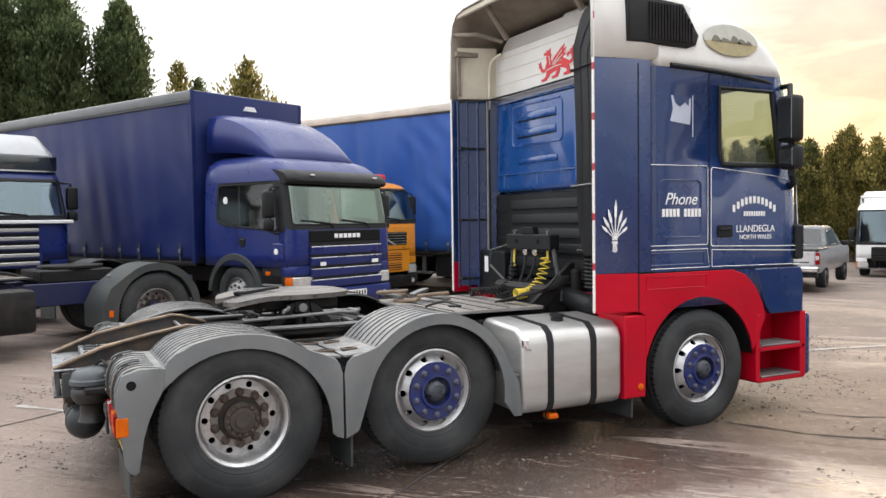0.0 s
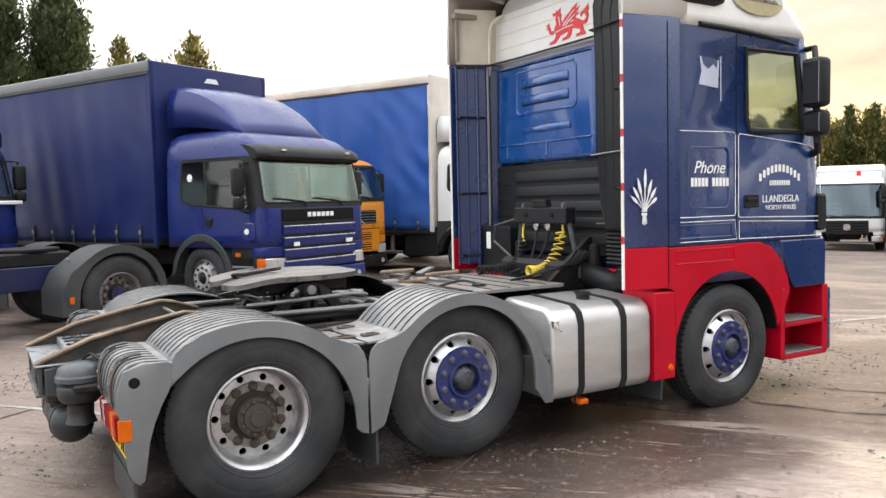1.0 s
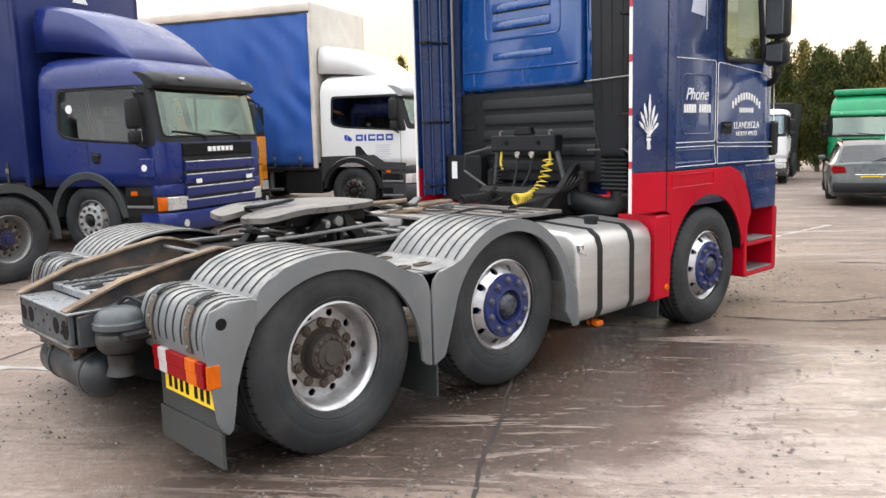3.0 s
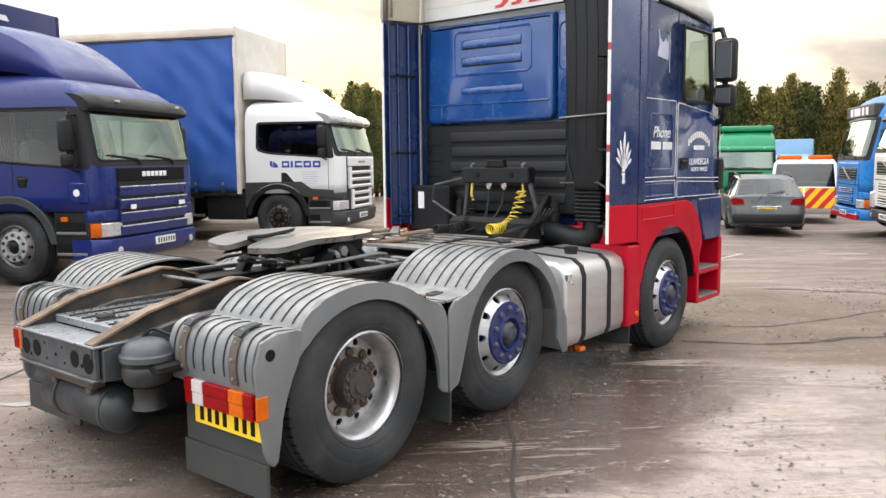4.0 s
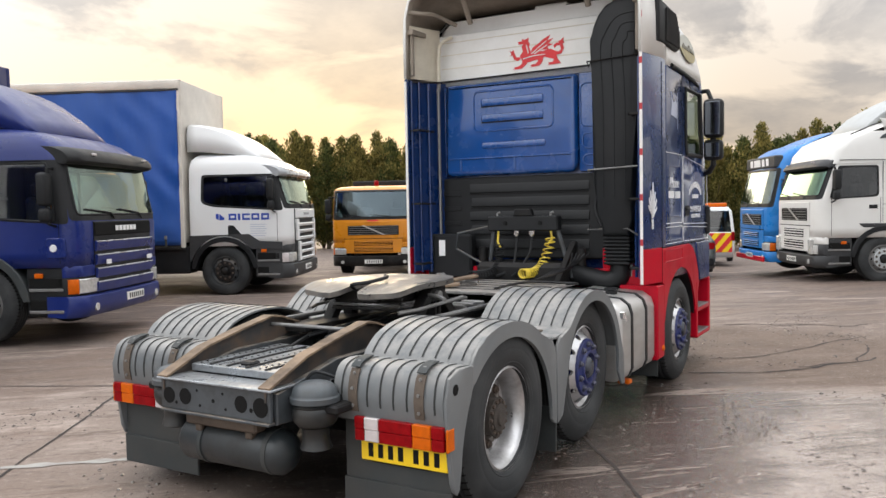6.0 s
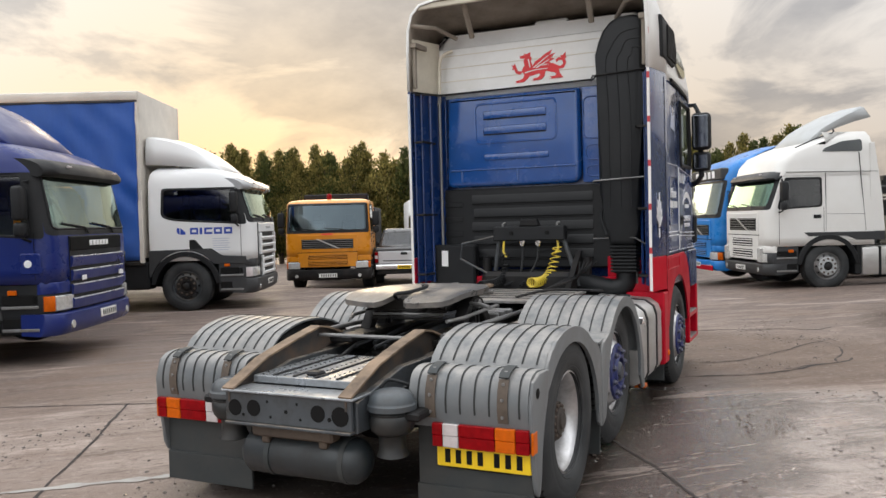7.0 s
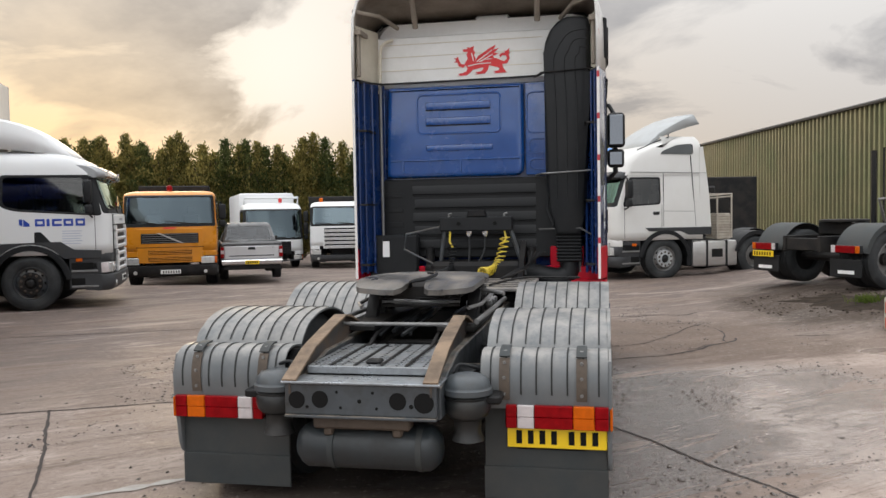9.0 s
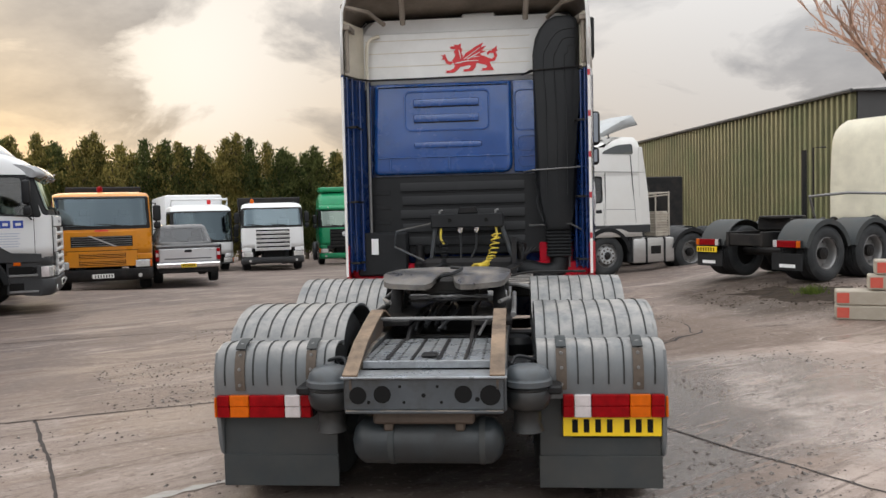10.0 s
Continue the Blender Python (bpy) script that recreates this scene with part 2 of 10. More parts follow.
SEATM = mat("seat cloth", (0.075, 0.08, 0.09), 0.9, var=0.2, scale=20)
GLASS = glass("window glass", (0.93, 0.96, 0.84), 0.02)
SCREEN = glass("windscreen glass", (0.36, 0.45, 0.42), 0.16, 0.05, (0.80, 0.97, 0.86))
DIMSCREEN = glass("clear windscreen glass", (0.34, 0.44, 0.50), 0.13, 0.05, (0.72, 0.90, 1.0))
MINTSCREEN = glass("mint windscreen glass", (0.34, 0.44, 0.40), 0.10, 0.06, (0.62, 0.95, 0.76))
SMOKE = glass("dark window glass", (0.22, 0.24, 0.25), 0.05)


# ---- shape helpers ----
def link(name, bm, mats, parent=None, label="", sharp=35.0, solid=0.0):
    me = bpy.data.meshes.new(name)
    bmesh.ops.recalc_face_normals(bm, faces=bm.faces)
    bm.to_mesh(me)
    bm.free()
    for m in mats if isinstance(mats, (list, tuple)) else (mats,):
        me.materials.append(m)
    for p in me.polygons:
        p.use_smooth = True
    me.set_sharp_from_angle(angle=radians(sharp))
    ob = new(name, me)
    if parent is not None:
        ob.parent = parent
    if label:
        ob["label"] = label
    if solid:
        s = ob.modifiers.new("thickness", "SOLIDIFY")
        s.thickness, s.offset = solid, -1.0
        s.material_offset = 1 if isinstance(mats, (list, tuple)) and len(mats) > 1 else 0
    return ob


def part(name, bm, mats, parent, label="", **kw):
    return link(name, bm, mats, parent, label, **kw)


def thing(name, label, category, m=None, group="", kind=""):
    ob = new(name)
    ob.empty_display_size = 0.2
    if m is not None:
        ob.matrix_world = m
    return tagged(ob, label, category, group, kind)


def BM():
    return bmesh.new()


def mark(bm, start, idx):
    bm.faces.ensure_lookup_table()
    for i in range(start, len(bm.faces)):
        bm.faces[i].material_index = idx


def box(bm, x0, x1, y0, y1, z0, z1, b=0.0, seg=1):
    v = [bm.verts.new((x, y, z)) for x in (x0, x1) for y in (y0, y1) for z in (z0, z1)]
    fs = [bm.faces.new([v[i] for i in q]) for q in ((0, 1, 3, 2), (4, 6, 7, 5), (0, 4, 5, 1), (2, 3, 7, 6), (0, 2, 6, 4), (1, 5, 7, 3))]
    if b:
        es = list({e for f in fs for e in f.edges})
        bmesh.ops.bevel(bm, geom=es, offset=b, segments=seg, profile=0.5, affect="EDGES")
    return bm


def prism(bm, pts, axis, a, c, b=0.0, seg=1):
    """A polygon in the plane across axis, pulled from a to c."""
    put = {"x": lambda p, t: (t, p[0], p[1]), "y": lambda p, t: (p[0], t, p[1]), "z": lambda p, t: (p[0], p[1], t)}[axis]
    lo, hi = [bm.verts.new(put(p, a)) for p in pts], [bm.verts.new(put(p, c)) for p in pts]
    n = len(pts)
    fs = [bm.faces.new(lo), bm.faces.new(hi)] + [bm.faces.new((lo[i], lo[(i + 1) % n], hi[(i + 1) % n], hi[i])) for i in range(n)]
    if b:
        es = list({e for f in fs[:2] for e in f.edges})
        bmesh.ops.bevel(bm, geom=es, offset=b, segments=seg, profile=0.5, affect="EDGES")
    return bm


def lathe(bm, prof, c=(0, 0, 0), axis="x", n=32, closed=False):
    """prof: (along, radius) pairs turned about an axis through c."""
    rings = []
    for a, r in prof:
        ring = []
        for i in range(n):
            t = 2 * math.pi * i / n
            u, v = r * math.cos(t), r * math.sin(t)
            p = {"x": (a, u, v), "y": (u, a, v), "z": (u, v, a)}[axis]
            ring.append(bm.verts.new((c[0] + p[0], c[1] + p[1], c[2] + p[2])))
        rings.append(ring)
    for r0, r1 in zip(rings, rings[1:] + ([rings[0]] if closed else [])):
        for i in range(n):
            bm.faces.new((r0[i], r0[(i + 1) % n], r1[(i + 1) % n], r1[i]))
    if not closed:
        bm.faces.new(rings[0])
        bm.faces.new(rings[-1])
    return bm


def tube(bm, pts, r, n=8, caps=True):
    pts = [Vector(p) for p in pts]
    rings, ref = [], None
    for i, p in enumerate(pts):
        d = (pts[min(i + 1, len(pts) - 1)] - pts[max(i - 1, 0)]).normalized()
        if ref is None:
            ref = d.orthogonal().normalized()
        ref = (ref - d * ref.dot(d)).normalized()
        s = d.cross(ref)
        rings.append([bm.verts.new(p + r * (math.cos(2 * math.pi * k / n) * ref + math.sin(2 * math.pi * k / n) * s)) for k in range(n)])
    for a, b in zip(rings, rings[1:]):
        for k in range(n):
            bm.faces.new((a[k], a[(k + 1) % n], b[(k + 1) % n], b[k]))
    if caps:
        bm.faces.new(rings[0])
        bm.faces.new(rings[-1])
    return bm


def smooth_path(pts, k=4):
    """Catmull-Rom points through pts."""
    pts = [Vector(p) for p in pts]
    out = []
    for i in range(len(pts) - 1):
        a, b, c, d = pts[max(i - 1, 0)], pts[i], pts[i + 1], pts[min(i + 2, len(pts) - 1)]
        for j in range(k):
            t = j / k
            out.append(0.5 * (2 * b + (c - a) * t + (2 * a - 5 * b + 4 * c - d) * t * t + (3 * b - a - 3 * c + d) * t ** 3))
    return out + [pts[-1]]


def sheet(bm, path, x0, x1, th):
    """A bent sheet: a path in y, z with thickness below it, pulled across x."""
    n = len(path)
    off = []
    for i in range(n):
        (ya, za), (yb, zb) = path[max(i - 1, 0)], path[min(i + 1, n - 1)]
        d = math.hypot(yb - ya, zb - za)
        off.append((path[i][0] + (zb - za) / d * th, path[i][1] - (yb - ya) / d * th))
    rows = [[bm.verts.new((x, y, z)) for y, z in (path if k == 0 else off)] for x in (x0, x1) for k in (0, 1)]
    a, b, c, d = rows
    for i in range(n - 1):
        for p, q in ((a, c), (d, b), (b, a), (c, d)):
            bm.faces.new((p[i], p[i + 1], q[i + 1], q[i]))
    for i in (0, n - 1):
        bm.faces.new((a[i], b[i], d[i], c[i]))
    return bm


def arc(cy, cz, r, a0, a1, n):
    """Points on a circle in y, z; 0 degrees is +y, 90 up."""
    return [(cy + r * math.cos(radians(a0 + (a1 - a0) * i / n)), cz + r * math.sin(radians(a0 + (a1 - a0) * i / n))) for i in range(n + 1)]


def oval_arc(cy, cz, a, b, t0, t1, n):
    return [(cy + a * math.cos(radians(t0 + (t1 - t0) * i / n)), cz + b * math.sin(radians(t0 + (t1 - t0) * i / n))) for i in range(n + 1)]


def rounded(pts, r, k=4):
    """A polygon with its corners rounded; r: one radius, or one for each corner."""
    out_, n = [], len(pts)
    for i in range(n):
        a, b, c = (Vector((*pts[j % n], 0)) for j in (i - 1, i, i + 1))
        q = r[i] if isinstance(r, (list, tuple)) else r
        q = min(q, 0.48 * (a - b).length, 0.48 * (c - b).length)
        p0, p1 = b + (a - b).normalized() * q, b + (c - b).normalized() * q
        for j in range(k + 1):
            t = j / k
            v = p0 * (1 - t) ** 2 + b * 2 * t * (1 - t) + p1 * t * t
            out_.append((v.x, v.y))
    return out_


def words(name, text, size, m, material, parent, shear=0.0, space=1.0, label=""):
    cu = bpy.data.curves.new(name, "FONT")
    cu.body, cu.size, cu.align_x, cu.align_y, cu.extrude, cu.shear, cu.space_character = text, size, "CENTER", "CENTER", 0.0015, shear, space
    tmp = bpy.data.objects.new(name, cu)
    scene.collection.objects.link(tmp)
    me = bpy.data.meshes.new_from_object(tmp.evaluated_get(bpy.context.evaluated_depsgraph_get()))
    bpy.data.objects.remove(tmp)
    me.materials.clear()
    me.materials.append(material)
    me.transform(m)
    ob = new(name, me)
    ob.parent = parent
    if label:
        ob["label"] = label
    return ob


RIGHT_FACE = lambda x, y, z: Matrix.Translation((x, y, z)) @ Euler((radians(90), 0, radians(90))).to_matrix().to_4x4()


# ---- wheels ----
def disc_with_holes(bm, x, r0, r1, rm, h, s, n=10, dx=0.0):
    """A wheel disc of n sectors, each with a round hand hole; dx: how far its inner edge stands out."""
    def at(t, r):
        f = (r1 - r) / (r1 - r0)
        return bm.verts.new((x + s * dx * f, r * math.cos(t), r * math.sin(t)))
    half = math.pi / n
    for k in range(n):
        t0 = 2 * half * k
        outer = [at(t0 + half * u, r0 + (r1 - r0) * v) for u, v in ((1, .5), (1, 1), (0, 1), (-1, 1), (-1, .5), (-1, 0), (0, 0), (1, 0))]
        inner = []
        deep = []
        for i in range(8):
            a = 2 * math.pi * i / 8
            lr, lt = rm + h * math.sin(a), h * math.cos(a) / rm
            f = (r1 - lr) / (r1 - r0)
            y, z = lr * math.cos(t0 + lt), lr * math.sin(t0 + lt)
            inner.append(bm.verts.new((x + s * dx * f, y, z)))
            deep.append(bm.verts.new((x + s * (dx * f - 0.02), y, z)))
        for i in range(8):
            j = (i + 1) % 8
            bm.faces.new((outer[i], outer[j], inner[j], inner[i]))
            bm.faces.new((inner[i], inner[j], deep[j], deep[i]))


NUT_MESH = {}


def nut(parent, x, y, z, s, material, big):
    key = (s, material.name, big)
    if key not in NUT_MESH:
        bm = BM()
        lathe(bm, [(0, 0.019 * big), (s * 0.006, 0.019 * big), (s * 0.007, 0.0155 * big), (s * 0.018, 0.015 * big), (s * 0.023, 0.010 * big), (s * 0.029, 0.009 * big)], n=8)
        o = part("wheel_nut", bm, material, parent)
        NUT_MESH[key] = o.data
    else:
        o = new("wheel_nut", NUT_MESH[key])
        o.parent = parent
    o.location = (x, y, z)


def wheel(parent, x, y, z, r, s, style, rimmat, hubmat, width=0.29, detail=True):
    """x: the outer face of the tyre; s: the side it faces. Styles: steer (disc stands out) and drive (deep dish)."""
    seg = 48 if detail else 28
    rim_r = 0.295
    bm = BM()
    lip = [(0.0, rim_r - 0.012), (-0.006, rim_r), (-0.02, rim_r), (-0.03, rim_r - 0.02)]
    if style == "steer":
        lathe(bm, [(s * a, q) for a, q in lip + [(-0.055, rim_r - 0.045), (-0.055, rim_r - 0.06)]], n=seg)
        fs = [f for f in bm.faces if len(f.verts) > 4]
        bmesh.ops.delete(bm, geom=fs, context="FACES")
        disc_with_holes(bm, -s * 0.05, 0.195, rim_r - 0.027, 0.234, 0.023, s, dx=0.075)
        st = len(bm.faces)
        lathe(bm, [(-s * 0.12, rim_r - 0.03), (-s * 0.12, 0.1)], n=seg)
        mark(bm, st, 1)
        face = 0.025
    else:
        deep = [(-0.05, rim_r - 0.035), (-0.12, rim_r - 0.048), (-0.155, rim_r - 0.052)]
        lathe(bm, [(s * a, q) for a, q in lip + deep], n=seg)
        bmesh.ops.delete(bm, geom=[f for f in bm.faces if len(f.verts) > 4], context="FACES")
        disc_with_holes(bm, -s * 0.150, 0.10, rim_r - 0.05, 0.214, 0.021, s, dx=0.02)
        st = len(bm.faces)
        lathe(bm, [(-s * 0.22, rim_r - 0.03), (-s * 0.22, 0.1)], n=seg)
        mark(bm, st, 1)
        face = -0.133
    bmesh.ops.remove_doubles(bm, verts=bm.verts, dist=0.0005)
    w = part("wheel", bm, [rimmat, DARK], parent, sharp=40)
    w.location = (x, y, z)
    bm = BM()
    q = width
    mid = (rim_r + r) / 2
    side = [(0.004, rim_r + 0.004), (0.015, rim_r + 0.022), (0.0135, rim_r + 0.027), (0.019, rim_r + 0.036), (0.0225, mid - 0.012), (0.0215, mid - 0.008), (0.0225, mid - 0.004), (0.020, mid + 0.02), (0.012, r - 0.060), (0.0095, r - 0.055), (0.008, r - 0.050), (-0.004, r - 0.03), (-0.022, r - 0.006)]
    prof = [(s * a, b) for a, b in [(-0.03, rim_r - 0.012)] + side]
    for k in range(4):
        c0 = -0.03 - (q - 0.06) * (k + 0.62) / 4.3
        prof += [(s * (c0 + 0.012), r), (s * c0, r - 0.014), (s * (c0 - 0.012), r - 0.014), (s * (c0 - 0.022), r)]
    prof += [(s * (-q - a), b) for a, b in reversed(side)] + [(s * -q, rim_r - 0.012)]
    lathe(bm, prof, n=seg + 12, closed=True)
    ty = part("tyre", bm, RUBBER, w, sharp=30)
    if detail:
        vs_, fs_ = [], []                       # slots in the shoulder of the tread
        for k in range(66):
            t = 2 * math.pi * k / 66
            for dt in (-0.010, 0.010):
                for a, q in ((-0.0175, r - 0.0125), (-0.0235, r - 0.0045), (-0.055, r + 0.0012)):
                    vs_.append((s * (a + 0.002), q * math.cos(t + dt), q * math.sin(t + dt)))
            b0 = len(vs_) - 6
            fs_ += [(b0, b0 + 1, b0 + 4, b0 + 3), (b0 + 1, b0 + 2, b0 + 5, b0 + 4)]
        me = bpy.data.meshes.new("tread_pattern")
        me.from_pydata(vs_, [], fs_)
        me.materials.append(INK)
        sl_ = new("tread_pattern", me)
        sl_.parent = ty
        sl_["kind"] = "stuff"
    bm = BM()
    if style == "steer":
        lathe(bm, [(s * a, b) for a, b in ((-0.05, 0.205), (face - 0.004, 0.205), (face + 0.008, 0.198), (face + 0.008, 0.126), (face + 0.026, 0.118), (face + 0.026, 0.104), (face - 0.01, 0.099))], n=24)
        nr, big = 0.163, 1.35
    else:
        lathe(bm, [(s * a, b) for a, b in ((-0.2, 0.11), (face - 0.005, 0.108), (face + 0.045, 0.106), (face + 0.048, 0.110), (face + 0.072, 0.110), (face + 0.074, 0.082), (face + 0.088, 0.078), (face + 0.092, 0.05), (face + 0.105, 0.046), (face + 0.108, 0.02))], n=24)
        nr, big = 0.163, 1.65
    part("hub", bm, hubmat, w, sharp=40)
    if style == "drive" and detail:
        bm = BM()
        lathe(bm, [(s * (face - 0.006), 0.186), (s * (face + 0.003), 0.184), (s * (face + 0.006), 0.10)], n=28)
        part("hub_face", bm, HUBGRIME, w, "grimy wheel centre", sharp=40)
        # dark ring painted on the disc for the shadow round the hub
        bm = BM()
        lathe(bm, [(s * (face + 0.0055), 0.139), (s * (face + 0.0085), 0.136), (s * (face + 0.0095), 0.10)], n=28)
        part("grease_ring", bm, RINGSHADE, w, "dark brown ring round the hub, a painted shadow", sharp=40)
        bm = BM()
        for k in range(14):
            t = 2 * math.pi * k / 14
            lathe(bm, [(s * (face + 0.04), 0.012), (s * (face + 0.082), 0.012), (s * (face + 0.086), 0.008)], c=(0, 0.092 * math.cos(t), 0.092 * math.sin(t)), n=6)
        part("flange_bolting", bm, HUBBOLT, w)["kind"] = "stuff"
    if style == "steer":
        bm = BM()
        lathe(bm, [(s * a, b) for a, b in ((face - 0.012, 0.10), (face - 0.005, 0.085), (face + 0.02, 0.07), (face + 0.035, 0.055), (face + 0.04, 0.02))], n=18)
        part("hub_cap", bm, CAPBLUE if hubmat is HUBBLUE else DARK, w, sharp=50)
    if detail:
        for k in range(10):
            t = 2 * math.pi * (k + 0.5) / 10
            nut(w, s * (face + (0.006 if style == 'steer' else 0.0)), nr * math.cos(t), nr * math.sin(t), s, HUBNUT if hubmat is HUBBLUE else HUBBOLT, big)
    return w


# ---- cab shell: outlines at several heights, joined; window openings left out and glazed ----
def cab_loft(levels, windows, rr=0.05, arcs=5):
    """levels: (z, rear y, front y, half width, corner radius, side breaks). windows: (name, low level, high level, segments).
    Segments of the right half: rear, rc, s0.., arc, front; the left half has the same names with an l."""
    rings, names = [], None
    for z, yr, yf, hw, rc, br in levels:
        half = [(0, yr), (hw - rr, yr), (hw, yr + rr)] + [(hw, y) for y in br]
        seg = ["rear", "rc"] + ["s%d" % i for i in range(len(br))]
        for i in range(arcs + 1):
            t = math.pi / 2 * i / arcs
            half.append((hw - rc + rc * math.cos(t), yf - rc + rc * math.sin(t)))
            seg.append("arc" if i else "s%d" % len(br))
        half.append((0, yf + 0.02))
        seg.append("front")
        names = seg + ["l" + s for s in reversed(seg)]
        rings.append([(x, y, z) for x, y in half] + [(-x, y, z) for x, y in reversed(half[1:-1])])
    n = len(rings[0])
    bm, panes = BM(), {}
    vs = [[bm.verts.new(p) for p in ring] for ring in rings]
    for i in range(len(rings) - 1):
        for k in range(n):
            hole = None
            for name, lo, hi, segs in windows:
                if lo <= i < hi and names[k] in segs:
                    hole = name
            j = (k + 1) % n
            if hole:
                panes.setdefault(hole, []).append([rings[i][k], rings[i][j], rings[i + 1][j], rings[i + 1][k]])
            else:
                bm.faces.new((vs[i][k], vs[i][j], vs[i + 1][j], vs[i + 1][k]))
    bm.faces.new(vs[-1])
    return bm, panes


def pane(bm, quads, inset=0.0):
    seen = {}
    for q in quads:
        f = []
        for p in q:
            key = tuple(round(c, 4) for c in p)
            if key not in seen:
                seen[key] = bm.verts.new((p[0] * (1 - inset), p[1] - inset * 0.3, p[2]))
            if seen[key] not in f:
                f.append(seen[key])
        if len(f) > 2:
            bm.faces.new(f)
    return bm


def seal(bm, quads, w=0.028, th=0.012):
    """A rubber seal round the border of a pane."""
    count = {}
    for q in quads:
        for a, b in zip(q, q[1:] + q[:1]):
            key = frozenset((tuple(round(c, 4) for c in a), tuple(round(c, 4) for c in b)))
            if len(key) < 2:
                continue
            count.setdefault(key, []).append((a, b))
    step = {}
    for pairs in count.values():
        if len(pairs) == 1:
            a, b = pairs[0]
            step[tuple(round(c, 4) for c in a)] = b
    while step:
        k0 = next(iter(step))
        loop, k = [], k0
        while k in step:
            b = step.pop(k)
            loop.append(b)
            k = tuple(round(c, 4) for c in b)
        tube(bm, [loop[-1]] + loop, w / 2, 6)
    return bm


# ---- the tractor unit in the middle of the yard ----
TRUCK = thing("tractor_unit", "blue, white and red three-axle lorry tractor unit standing on wet concrete", "lorry")
RZ = 0.49
for sx in (1, -1):
    wheel(TRUCK, sx * 1.215, 0.0, 0.495, 0.515, sx, "drive", ALU, HUBRUST)
    wheel(TRUCK, sx * 0.875, 0.0, 0.495, 0.515, sx, "drive", STEEL, HUBRUST, detail=False)
    wheel(TRUCK, sx * 1.165, 1.335, 0.54, 0.52, sx, "steer", ALU, HUBBLUE)
    wheel(TRUCK, sx * 1.22, 3.77, 0.475, 0.495, sx, "steer", ALU, HUBBLUE)


WETSTEEL = mat("wet steel plate", (0.34, 0.37, 0.40), 0.24, metal=0.5, var=0.25, dirt=(0.08, 0.07, 0.06), amount=0.55, dscale=5, dust=(0.30, 0.25, 0.19), settled=0.2)
RAMPSIDE = mat("dark rusty plate", (0.030, 0.029, 0.029), 0.5, var=0.35, scale=4, dirt=(0.115, 0.074, 0.048), amount=0.85, dscale=4.5, bump=0.002, bscale=60)
GRIMEB = mat("brown grimy steel", (0.085, 0.062, 0.045), 0.6, var=0.3, dirt=(0.04, 0.032, 0.027), amount=0.7, dscale=6)
RUBBERG = mat("grey spring rubber", (0.015, 0.017, 0.018), 0.45, var=0.2, dirt=(0.060, 0.052, 0.045), amount=0.4, dscale=6)
SPRINGLID = mat("grey lid paint", (0.066, 0.078, 0.088), 0.36, var=0.25, dirt=(0.060, 0.052, 0.045), amount=0.6, dscale=7)
TANKDARK = mat("grimy grey tank paint", (0.023, 0.029, 0.033), 0.34, var=0.3, dirt=(0.020, 0.018, 0.016), amount=0.7, dscale=3.5, bump=0.001)
STRAP = mat("rusty strap", (0.085, 0.065, 0.05), 0.75, var=0.3, dirt=(0.13, 0.10, 0.075), amount=0.5, dscale=12)


